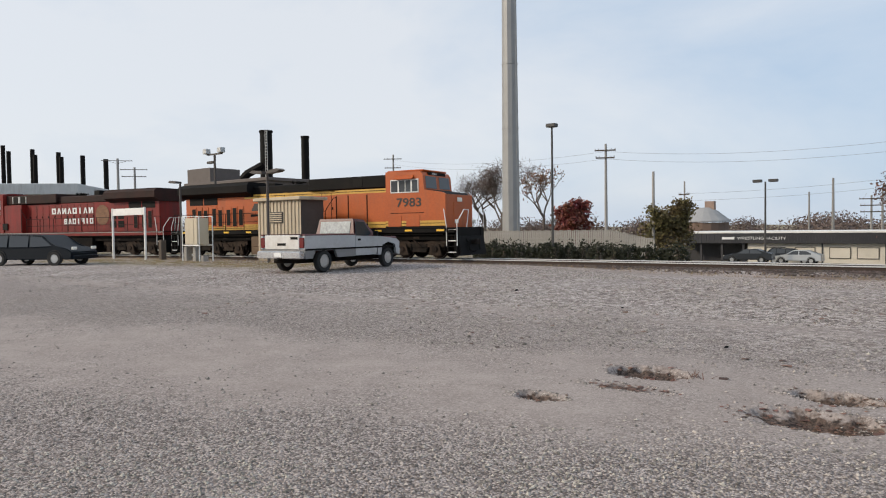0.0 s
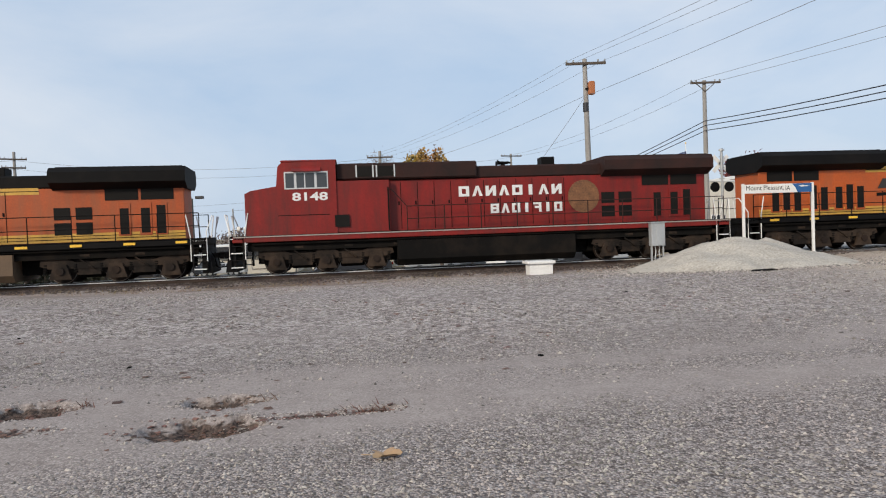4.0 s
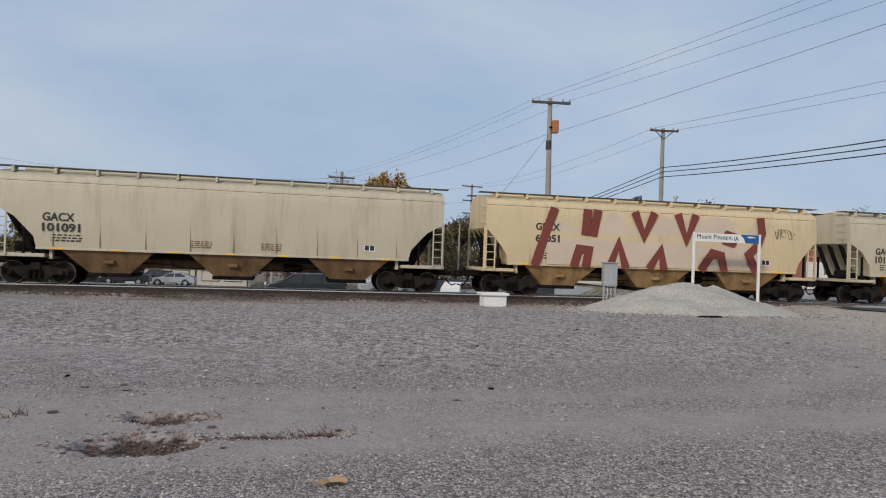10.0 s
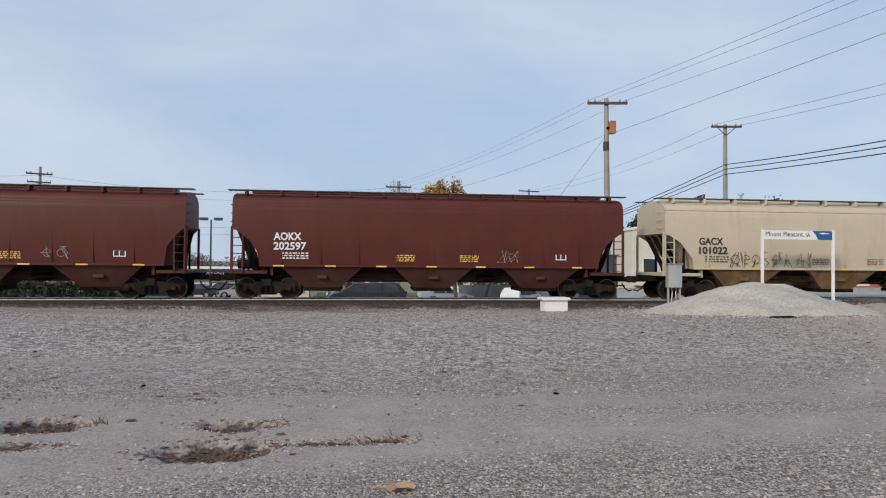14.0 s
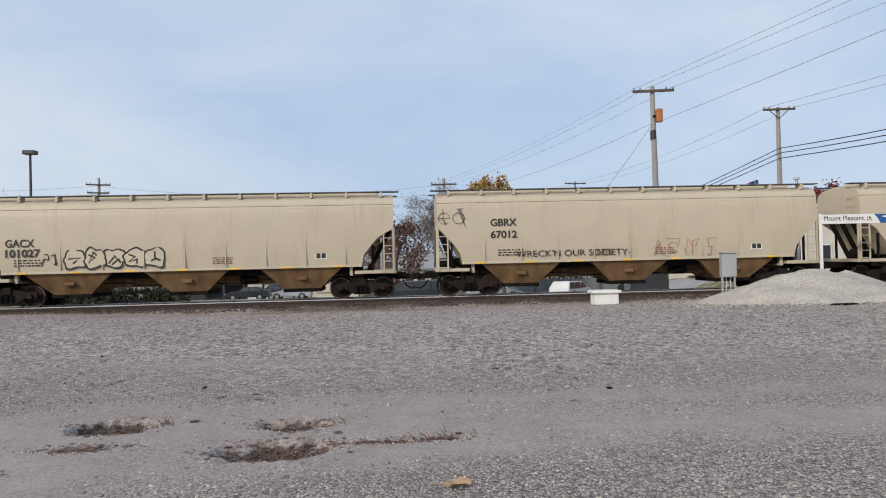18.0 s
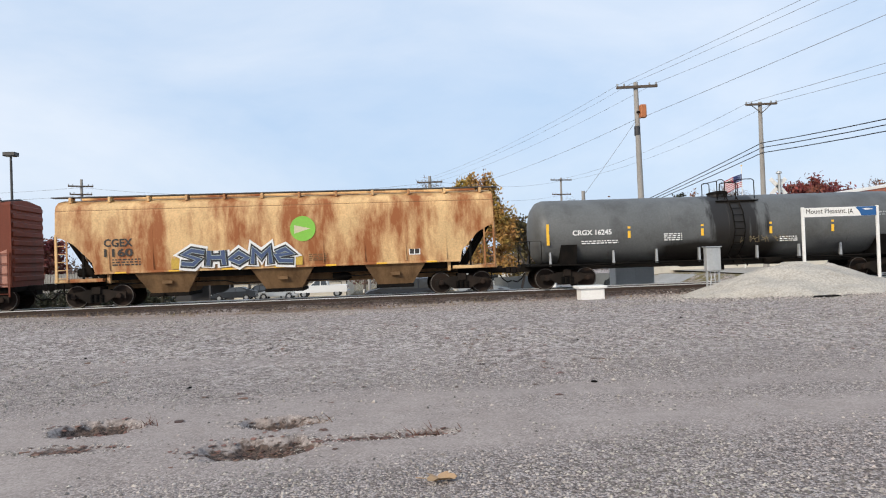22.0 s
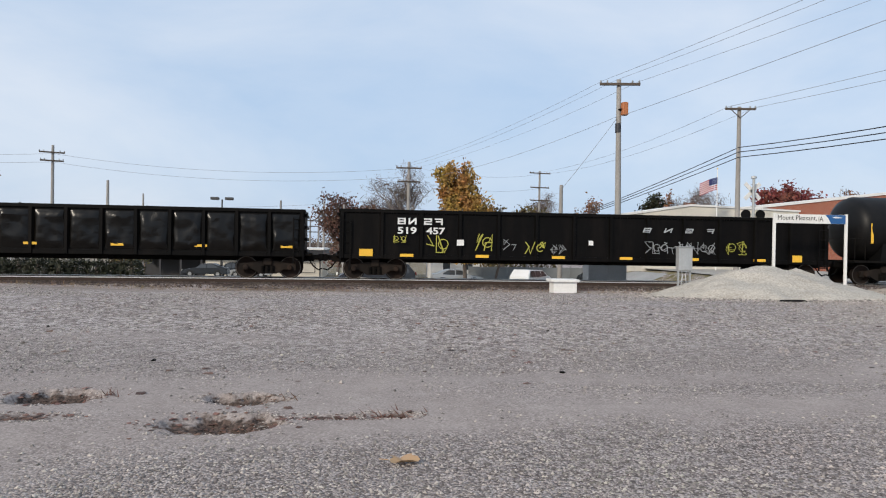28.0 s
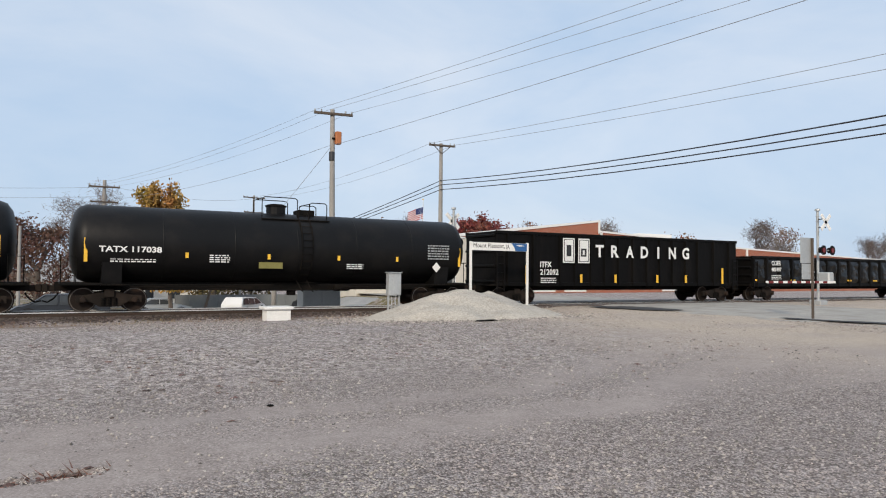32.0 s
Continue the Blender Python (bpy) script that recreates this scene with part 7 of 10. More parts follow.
    g = gondola("gondola_car", "low black gondola with small yellow and white graffiti", half, 2.93, 0.92, 14, seed=20)
    lettershapes(g, -8.4, -7.5, 2.35, 2.62, "em", -1.55, M_LETTER, fill=0.75)
    lettershapes(g, -7.3, -6.4, 2.35, 2.62, "ql", -1.55, M_LETTER, fill=0.75)
    words("519", -8.4, -1.55, 1.95, 0.27, M_LETTER, g, 0.8, 0.01)
    words("457", -7.2, -1.55, 1.95, 0.27, M_LETTER, g, 0.8, 0.01)
    for k, (x0, x1, z0, z1, m, w) in enumerate(((-7.3, -6.2, 1.2, 1.9, M_LIME, 0.07), (-5.2, -4.4, 1.3, 2.0, M_LIME, 0.08), (-4.0, -3.3, 1.35, 1.8, M_GALV, 0.04), (-3.0, -2.1, 1.2, 1.7, M_LIME, 0.08), (-1.9, -1.1, 1.2, 1.6, M_GALV, 0.03), (2.3, 5.5, 1.3, 1.8, M_GALV, 0.04), (6.0, 7.0, 1.3, 1.9, M_LIME, 0.05), (-8.6, -8.0, 1.6, 1.9, M_LIME, 0.04))):
        scribble(g, x0, x1, z0, z1, -1.555 - 0.003 * k, m, w, 70 + k)
    lettershapes(g, 2.2, 6.0, 2.2, 2.40, "emql", -1.55, M_GALV, fill=0.35, slant=0.4)
    plates(g, "patch", M_WHITE, [(-5.9, -5.6, 1.5, 1.75), (-0.2, 0.0, 1.6, 1.8)], -1.56)
    for x in (-9.7, -8.0, -4.8, -1.5, 1.5, 4.5, 7.6, 9.3):
        part("reflector", bx(x - 0.28, x + 0.28, -1.5, -1.47, 1.0, 1.12 if abs(x) < 9 else 1.3), M_YREF, g, "yellow reflective strip")
    put(20, g)
    half = joint(21)[1]
    g = gondola("gondola_car", "low black gondola with dented side panels", half, 2.86, 0.95, 17, seed=21, ragged=True)
    words("COER", -8.7, -1.55, 2.3, 0.28, M_LETTER, g, 0.95, 0.01)
    words("803497", -8.7, -1.55, 1.9, 0.24, M_LETTER, g, 1.0, 0.01)
    small_print(g, -8.7, 1.6, -1.545, 1.0, 3, M_LETTER, 21)
    for x in (-10.2, -6.4, -3.2, 0.0, 3.2, 6.4, 9.8):
        part("reflector", bx(x - 0.24, x + 0.24, -1.5, -1.47, 1.28, 1.38), M_YREF, g, "yellow reflective strip")
    put(21, g)
    half = joint(22)[1]
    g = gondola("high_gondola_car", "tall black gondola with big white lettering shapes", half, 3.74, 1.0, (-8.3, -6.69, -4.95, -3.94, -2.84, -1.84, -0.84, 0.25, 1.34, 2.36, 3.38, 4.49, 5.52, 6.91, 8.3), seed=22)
    part("white_square", bx(-4.85, -4.07, -1.56, -1.54, 2.2, 3.52, 0.004), M_LETTER, g)
    part("white_square", bx(-3.81, -3.03, -1.56, -1.54, 2.2, 3.52, 0.004), M_LETTER, g)
    for x in (-4.85, -3.81):
        lettershapes(g, x + 0.06, x + 0.72, 2.27, 3.45, "o", -1.566, M_GRAF2, fill=1.0, bar=0.06, name="square_line")
    lettershapes(g, -4.62, -4.30, 2.55, 3.15, "b", -1.57, M_GRAF2, fill=1.0, name="square_mark")
    lettershapes(g, -3.64, -3.26, 2.55, 2.98, "o", -1.57, M_GRAF2, fill=1.0, bar=0.3, name="square_mark")
    for i, letter in enumerate("TRADING"):
        words(letter, -2.62 + i * 1.115 + (0.19 if letter == "I" else 0), -1.57, 2.54, 0.63, M_LETTER, g, 0.16 if letter == "I" else 0.58, bold=0.03)
    words("ITFX", -6.35, -1.56, 1.95, 0.28, M_LETTER, g, 0.75, 0.01)
    words("212092", -6.35, -1.56, 1.55, 0.28, M_LETTER, g, 1.2, 0.01)
    small_print(g, -6.3, 1.35, -1.55, 1.0, 3, M_LETTER, 22)
    for x, z0, z1 in ((-7.2, 1.1, 2.05), (-3.6, 1.15, 1.6), (-1.15, 1.15, 1.6), (2.05, 1.15, 1.6), (4.4, 1.15, 1.6), (7.6, 1.1, 2.05)):
        part("reflector", bx(x - 0.07, x + 0.07, -1.56, -1.53, z0, z1), M_YREF, g, "yellow reflective strip")
    put(22, g)
    for i, num in ((23, "TATX 117038"), (24, "TATX 117044")):
        half = joint(i)[1]
        t = tank_car("tank_car", M_TANKB, "black tank car with white number and a diamond placard", half, num, seed=i, zc=2.63, r=1.52, num_x=-7.6, placard=True)
        part("panel_mark", bx(-1.6, -0.6, -1.40, -1.37, 1.72, 1.98), mat("faded olive label", (0.20, 0.18, 0.05), 0.6), t, "faded olive label")
        put(i, t)


build_train()

# ---- beside the track ----


def gz(x, y):
    return float(ground_height(x, y))


def build_road():
    asphalt = mat("worn asphalt", (0.37, 0.345, 0.305), 0.9, var=0.25, big=0.6, small=40, bump=0.3, dirt=(0.20, 0.18, 0.155), dirt_amount=0.35)
    xs = np.concatenate([np.linspace(22.6, 26.4, 18), np.linspace(27.0, 37.0, 9)])
    ys = np.concatenate([np.linspace(-40, 28.4, 200), np.linspace(33.1, 130, 60)])
    bm = bmesh.new()
    for seg in (ys[:200], ys[200:]):
        X, Y = np.meshgrid(xs, seg, indexing="ij")
        # the broken edge sinks under the gravel
        Z = ground_height(X, Y) + np.where(Y < 30, np.clip((X - 24.9) * 0.035 + 0.10 * (smooth_noise(X, Y, 1.1, 81) - 0.5) + 0.05 * (smooth_noise(X, Y, 0.35, 82) - 0.5), -0.06, 0.03), 0.03)
        g = [[bm.verts.new((X[i, j], Y[i, j], Z[i, j])) for j in range(len(seg))] for i in range(len(xs))]
        for i in range(len(xs) - 1):
            for j in range(len(seg) - 1):
                bm.faces.new((g[i][j], g[i + 1][j], g[i + 1][j + 1], g[i][j + 1]))
    tagged(part("road", bm, asphalt), "worn grey asphalt road over the level crossing", "road", kind="structure")
    panel = mat("crossing panel", (0.13, 0.125, 0.12), 0.85)
    c = thing("crossing_deck", "dark panels between the rails of the level crossing", "level crossing", kind="structure")
    for y0, y1 in ((28.45, 29.92), (30.09, 31.35), (31.53, 33.0)):
        for i in range(6):
            part("panel", bx(22.8 + i * 2.36, 25.12 + i * 2.36, y0, y1, -0.16, -0.008, 0.01), panel, c)
    tar = mat("dark asphalt patch", (0.045, 0.043, 0.042), 0.85, var=0.35)
    rng = random.Random(3)
    for cx, cy, rx, ry, lean in ((24.9, 25.2, 1.3, 2.2, 0.5), (25.3, 15.2, 0.42, 2.3, -0.1)):
        patch = bmesh.new()
        ring = []
        for i in range(26):
            a = 2 * math.pi * i / 26
            r = 0.85 + 0.4 * rng.random()
            x, y = cx + rx * r * math.cos(a), cy + ry * r * math.sin(a) - lean * math.cos(a)
            ring.append(patch.verts.new((x, y, gz(x, y) + 0.045)))
        patch.faces.new(ring)
        tagged(part("asphalt_patch", patch, tar), "dark asphalt patch at the edge of the road", "asphalt patch", kind="structure")
    far = bmesh.new()
    g = [[far.verts.new((x, y, float(lot(np.array(x), np.array(y))) + 0.04)) for y in np.linspace(49, 84, 30)] for x in np.linspace(-34, 22, 30)]
    for i in range(29):
        for j in range(29):
            far.faces.new((g[i][j], g[i + 1][j], g[i + 1][j + 1], g[i][j + 1]))
    tagged(part("parking_lot", far, mat("pale far asphalt", (0.30, 0.30, 0.295), 0.9, var=0.2, big=0.3)), "pale asphalt parking lot beyond the track", "parking lot", kind="structure")


build_road()


def gravel_pile():
    rng = np.random.RandomState(9)
    m = bpy.data.materials.new("pile of crushed limestone")
    m.use_nodes = True
    n, l = m.node_tree.nodes, m.node_tree.links
    b = n["Principled BSDF"]
    b.inputs["Roughness"].default_value = 0.95
    tc = n.new("ShaderNodeTexCoord")
    v = n.new("ShaderNodeTexVoronoi")
    v.inputs["Scale"].default_value = 22
    l.new(tc.outputs["Object"], v.inputs["Vector"])
    nz = n.new("ShaderNodeTexNoise")
    nz.inputs["Scale"].default_value, nz.inputs["Detail"].default_value = 1.2, 6
    l.new(tc.outputs["Object"], nz.inputs["Vector"])
    r = n.new("ShaderNodeValToRGB")
    r.color_ramp.elements[0].position, r.color_ramp.elements[0].color = 0.3, (0.34, 0.305, 0.258, 1)
    r.color_ramp.elements[1].position, r.color_ramp.elements[1].color = 0.72, (0.55, 0.505, 0.435, 1)
    bw = n.new("ShaderNodeRGBToBW")
    l.new(v.outputs["Color"], bw.inputs[0])
    ad = n.new("ShaderNodeMath")
    ad.operation = "ADD"
    l.new(bw.outputs[0], ad.inputs[0])
    l.new(nz.outputs[0], ad.inputs[1])
    hf = n.new("ShaderNodeMath")
    hf.operation = "MULTIPLY"
    hf.inputs[1].default_value = 0.5
    l.new(ad.outputs[0], hf.inputs[0])
    l.new(hf.outputs[0], r.inputs[0])
    l.new(r.outputs[0], b.inputs["Base Color"])
    bp = n.new("ShaderNodeBump")
    bp.inputs["Strength"].default_value, bp.inputs["Distance"].default_value = 0.5, 0.03
    l.new(v.outputs["Distance"], bp.inputs["Height"])
    l.new(bp.outputs[0], b.inputs["Normal"])
    N = 90
    xs, ys = np.linspace(9.6, 20.0, N), np.linspace(20.6, 28.5, N)
    X, Y = np.meshgrid(xs, ys, indexing="ij")
    d1 = np.sqrt(((X - 14.9) / 4.3) ** 2 + ((Y - 24.8) / 3.5) ** 2)
    d2 = np.sqrt(((X - 16.6) / 2.5) ** 2 + ((Y - 25.4) / 2.4) ** 2)
    d1 = d1 + 0.16 * (smooth_noise(X, Y, 0.9, 11) - 0.5)
    H = np.maximum(1.28 * np.clip(1 - d1, 0, 1) ** 0.95, 1.12 * np.clip(1 - d2, 0, 1) ** 0.9)
    H = np.minimum(H, 1.10 + 0.06 * smooth_noise(X, Y, 0.5, 12)) + 0.07 * (smooth_noise(X, Y, 0.35, 13) - 0.5) * (H > 0.03) + 0.035 * (smooth_noise(X, Y, 0.14, 14) - 0.5) * (H > 0.03)
    Z = ground_height(X, Y) + H - 0.03 * (H < 0.02)
    me = bpy.data.meshes.new("gravel_pile")
    i = np.arange(N * N).reshape(N, N)
    q = np.stack([i[:-1, :-1].ravel(), i[1:, :-1].ravel(), i[1:, 1:].ravel(), i[:-1, 1:].ravel()], 1)
    me.from_pydata(np.stack([X.ravel(), Y.ravel(), Z.ravel()], 1).tolist(), [], q.tolist())
    for p in me.polygons:
        p.use_smooth = True
    me.materials.append(m)
    tagged(new("limestone_heap", me), "heap of pale crushed limestone beside the track", "heap", kind="stuff")

    def skirt(rng_, k):
        a = rng_.uniform(0, 6.28, k)
        r = 1.0 + 0.25 * np.abs(rng_.randn(k))
        return np.stack([14.9 + 4.2 * r * np.cos(a), 24.8 + 3.4 * r * np.sin(a)], 1)
    scatter("pile_spill", "loose limestone pieces round the foot of the heap", "gravel", L_STONE, 3500, skirt, (0.02, 0.05), seed=17)


gravel_pile()


def station_sign(x0, x1, y, z0, z1, ground, lettered):
    t = thing("station_sign", "white station name board on two posts" if lettered else "white name board on two posts seen edge-on and unlettered", "sign", "station name boards")
    for x in (x0, x1):
        part("post", bx(x - 0.05, x + 0.05, y - 0.05, y + 0.05, ground - 0.1, z1 + 0.03, 0.008), M_WHITE, t)
    b = part("board", bx(x0 + 0.05, x1 - 0.05, y - 0.03, y + 0.03, z0, z1, 0.006), M_WHITE, t)
    w = x1 - x0
    if lettered:
        part("blue_panel", prism(bmesh.new(), [(x0 + w * 0.70, z1 - 0.005), (x1 - 0.055, z1 - 0.005), (x1 - 0.055, z0 + 0.005), (x0 + w * 0.78, z0 + 0.005), (x0 + w * 0.75, z0 + 0.2)], y - 0.036, y - 0.03, "y"), M_BLUE, b, "blue end panel")
        part("blue_panel_mark", prism(bmesh.new(), [(x0 + w * 0.79, z1 - 0.1), (x0 + w * 0.85, z1 - 0.07), (x1 - 0.15, z1 - 0.12), (x0 + w * 0.84, z1 - 0.15)], y - 0.042, y - 0.036, "y"), M_LETTER, b)
        words("Mount Pleasant,", x0 + 0.13, y - 0.036, z0 + 0.10, 0.20, M_DARKLET, b, w * 0.54)
        words("IA", x0 + 0.13 + w * 0.565, y - 0.036, z0 + 0.10, 0.20, M_DARKLET, b, w * 0.065)
    for x in (x0, x1):
        part("foot", bx(x - 0.12, x + 0.12, y - 0.12, y + 0.12, ground - 0.15, ground + 0.04, 0.01), M_CONC, t)


station_sign(17.02, 20.22, 27.55, 2.67, 3.05, -0.12, True)
station_sign(-39.9, -36.4, 21.0, 2.58, 2.98, -0.02, False)


def white_box():
    t = thing("splice_box", "low white concrete box with an overhanging lid", "utility box")
    z = gz(7.8, 26.5)
    part("body", bx(7.33, 8.25, 26.3, 26.95, z - 0.1, 0.16, 0.012), M_WHITE, t)
    part("lid", bx(7.22, 8.34, 26.2, 27.05, 0.16, 0.27, 0.02), M_WHITE, t)


def signal_box():
    t = thing("signal_cabinet", "grey steel cabinet on two legs by the heap", "signal cabinet")
    part("cabinet", bx(12.7, 13.28, 27.1, 27.4, 0.64, 1.58, 0.015), M_GALV, t)
    part("door", bx(12.90, 13.10, 27.08, 27.1, 0.68, 1.55, 0.006), M_GALV, t)
    part("cap", bx(12.66, 13.32, 27.05, 27.45, 1.58, 1.62, 0.01), M_GALV, t)
    z = gz(13, 27.2)
    for x in (12.74, 13.24):
        part("leg", bx(x - 0.03, x + 0.03, 27.2, 27.28, z - 0.1, 0.66), M_GALV, t)
    for x, s in ((12.88, 1), (13.08, -1)):
        part("conduit", pipe(bmesh.new(), [(x, 27.22, 0.66), (x + s * 0.03, 27.22, 0.4), (x - s * 0.06, 27.22, z - 0.05)], 0.025), M_GALV, t)


def relay_case():
    t = thing("relay_case", "large grey steel relay case beyond the track", "relay case")
    z = gz(12, 35)
    part("case", bx(11.3, 13.3, 34.4, 35.4, z + 0.05, 2.0, 0.02), M_GALV, t)
    part("roof", bx(11.2, 13.4, 34.3, 35.5, 2.0, 2.07, 0.02), M_GALV, t)
    for x in (11.35, 12.33):
        part("door", bx(x, x + 0.93, 34.375, 34.4, z + 0.15, 1.92, 0.006), M_GALV, t)
    part("plinth", bx(11.2, 13.4, 34.3, 35.5, z - 0.2, z + 0.05), M_CONC, t)


def scrap():
    z = gz(13.4, 20.6)
    ob = part("scrap_plate", prism(bmesh.new(), [(13.0, 0), (13.1, 0.05), (13.75, 0.06), (13.85, 0.0)], 20.45, 20.7, "y"), M_UNDER)
    ob.location.z = z
    tagged(ob, "flat dark scrap of rubber on the gravel", "scrap")
    for x, y, s in ((-2.2, 8.9, 0.028), (2.55, 8.05, 0.032), (-5.0, 12.5, 0.03), (3.4, 12.0, 0.025), (-8.5, 14.5, 0.05), (6.5, 15.0, 0.03)):
        bm = lathe(bmesh.new(), [(-0.35 * s, s * 0.6), (0.1 * s, s), (0.5 * s, s * 0.5)], (0, 0, 0.2 * s), "z", 7)
        for v in bm.verts:
            v.co.x *= 1.5
        ob = part("stone", bm, M_UNDER)
        ob.matrix_world = pose(x, y, gz(x, y), 8, 5, x * 50)
        tagged(ob, "dark stone lying on the gravel", "stone", "dark stones")


white_box()
signal_box()
relay_case()
scrap()

# ---- poles and wires ----


def utility_pole(x, y, top, r=0.16, arm=None, arm_dir=0.0, braces=False, arms=(0.25,), name="utility_pole", label="weathered wooden utility pole with a crossarm", box_at=None, dark=None, lean=0.0):
    t = thing(name, label, "utility pole", "utility poles")
    z = gz(x, y)
    part("pole", rod(bmesh.new(), (x + lean, y, z - 0.3), (x, y, top), r * 1.15, r * 0.72, 12), M_WOODP, t, smooth=True)
    c, s = math.cos(arm_dir), math.sin(arm_dir)
    for k, d in enumerate(arms):
        if not arm:
            break
        za = top - d
        w = arm * (1.0 if k == 0 else 0.9) / 2
        bm = bx(-w, w, -0.06, 0.06, za - 0.07, za + 0.07, 0.01)
        bmesh.ops.transform(bm, matrix=Matrix.Translation((x, y - 0.18, 0)) @ Matrix.Rotation(arm_dir, 4, "Z"), verts=bm.verts)
        part("crossarm", bm, M_WOODD, t)
        for u in (-0.95, -0.62, 0.62, 0.95):
            px, py = x + c * w * u, y - 0.18 + s * w * u
            part("insulator", lathe(bmesh.new(), [(0.07, 0.03), (0.11, 0.06), (0.14, 0.035), (0.18, 0.055), (0.22, 0.02)], (px, py, za), "z", 9), M_GALV, t)
        if braces:
            bm = bmesh.new()
            for sg in (-1, 1):
                rod(bm, (x + c * w * 0.62 * sg, y - 0.18 + s * w * 0.62 * sg, za - 0.05), (x, y - 0.16, za - 0.62), 0.03, n=6)
            part("arm_brace", bm, M_WOODD, t)
    if box_at:
        part("transformer", bx(x + 0.1, x + 0.42, y - 0.42, y - 0.1, box_at, box_at + 0.72, 0.04), M_ORBOX, t, "orange-brown equipment box")
        part("bracket", bx(x - 0.05, x + 0.2, y - 0.25, y - 0.1, box_at + 0.3, box_at + 0.38), M_UNDER, t)
    if dark:
        part("black_band", rod(bmesh.new(), (x, y, dark), (x, y, dark + 0.5), r * 0.95, n=12), M_WIRE, t)
    return t


def wire(p, q, sag, r, label="thin grey overhead power wire", n=14):
    bm = bmesh.new()
    p, q = Vector(p), Vector(q)
    pts = [p.lerp(q, i / n) - Vector((0, 0, 4 * sag * (i / n) * (1 - i / n))) for i in range(n + 1)]
    tube(bm, pts, r)
    tagged(part("overhead_wire", bm, M_WIRE if r > 0.02 else M_WIREL), label, "wire", "overhead wires")


def build_poles():
    utility_pole(13.72, 37.2, 10.75, 0.17, 2.2, radians(-8), arms=(0.28,), box_at=8.75, dark=7.85, label="weathered wooden utility pole with crossarm and orange-brown box", lean=0.12)
    utility_pole(25.58, 46, 11.42, 0.18, 2.1, radians(-8), braces=True, arms=(0.18,), label="grey wooden utility pole with a braced crossarm")
    utility_pole(3.7, 66, 9.3, 0.2, 2.4, 0, arms=(0.6, 1.9), label="wooden utility pole with two crossarms among trees")
    utility_pole(22.25, 90, 11.4, 0.17, 3.0, radians(12), arms=(0.3, 2.2, 3.9), label="wooden utility pole with three crossarms")
    utility_pole(-30.3, 70, 10.4, 0.17, 2.2, radians(25), arms=(0.7, 1.5), label="wooden utility pole with two short crossarms")
    utility_pole(10.8, 38, 4.95, 0.13, None, label="short wooden stub pole holding a guy wire", name="stub_pole")
    utility_pole(-20.8, 58, 6.2, 0.14, None, label="bare wooden pole without crossarm")
    utility_pole(-25.1, 80, 6.6, 0.12, 1.2, 0, arms=(1.5,), label="thin wooden pole with a small crossarm")
    utility_pole(-2.2, 62, 4.9, 0.13, None, label="bare wooden pole beside a red tree")
    utility_pole(-7.3, 110, 8.0, 0.22, None, label="bare pole far beyond the parking lot")
    utility_pole(-8.9, 120, 6.6, 0.18, None, label="bare pole far beyond the parking lot")
    utility_pole(-82, 95, 15.0, 0.2, 3.2, radians(35), arms=(0.8, 2.4, 5.5), label="tall utility pole with three crossarms")
    utility_pole(-150, 80, 18.0, 0.35, 6.5, radians(50), braces=True, arms=(0.5,), label="tall pole with a braced crossarm")
    utility_pole(-143, 80, 15.6, 0.3, 5.5, radians(50), arms=(0.5, 2.0), label="tall utility pole with two crossarms")
    utility_pole(16.2, 70, 5.0, 0.1, None, label="thin pale pole in front of trees")
    # wires from the first pole, over the lot on one side and to the far pole on the other
    for x, e, f in ((12.75, 23.5, 2.6), (13.35, 24.6, 3.4), (14.7, 26.6, 4.7)):
        wire((x, 37.0, 10.62), (e, -22, 10.9), 0.5, 0.009)
        wire((x, 37.0, 10.62), (f, 66, 8.85), 0.5, 0.008)
    wire((13.85, 37.1, 8.75), (20.9, -16, 9.2), 0.2, 0.011)
    wire((13.6, 37.1, 8.7), (3.6, 66, 7.6), 0.6, 0.011)
    wire((13.6, 37.1, 8.6), (10.8, 38, 4.7), 0.05, 0.012, "guy wire running down to a stub pole")
    for x, e in ((24.65, 36.4), (26.55, 39.5)):
        wire((x, 45.8, 11.35), (e, -20, 11.6), 0.7, 0.014)
        wire((x, 45.8, 11.35), (21.2 if x < 25 else 23.4, 90, 11.1), 0.8, 0.012)
    utility_pole(-14.0, 110, 7.9, 0.2, None, label="bare wooden pole beyond the hall")
    utility_pole(-17.0, 110, 6.1, 0.14, None, label="thin bare pole beyond the hall")
    utility_pole(-9.6, 112, 5.4, 0.16, 3.0, radians(20), arms=(0.5, 1.4, 2.3), label="wooden utility pole with three crossarms beyond the hall")
    for i, z in enumerate((8.58, 8.26, 7.9)):
        wire((25.5, 45.85, z), (21.6 + 2.5 * i, -18, 7.0 + 0.25 * i), 1.0, 0.03, "thick black overhead cable")
        wire((25.5, 45.85, z), (19.6, 62, 4.6 - 0.12 * i), 0.1, 0.03, "thick black overhead cable")
    wire((3.7, 66, 8.9), (22.2, 90, 11.0), 0.7, 0.012)
    wire((3.7, 66, 7.6), (22.2, 90, 9.1), 0.7, 0.012)
    for dz in (0.0, -0.8):
        wire((-30.3, 70, 9.6 + dz), (3.7, 66, 8.7 + dz), 1.0, 0.013)
        wire((-30.3, 70, 9.6 + dz), (-82, 95, 14.0 + dz), 1.0, 0.014)
        wire((-25.1, 80, 5.2 + dz), (3.7, 80, 6.8 + dz), 0.5, 0.013)


build_poles()


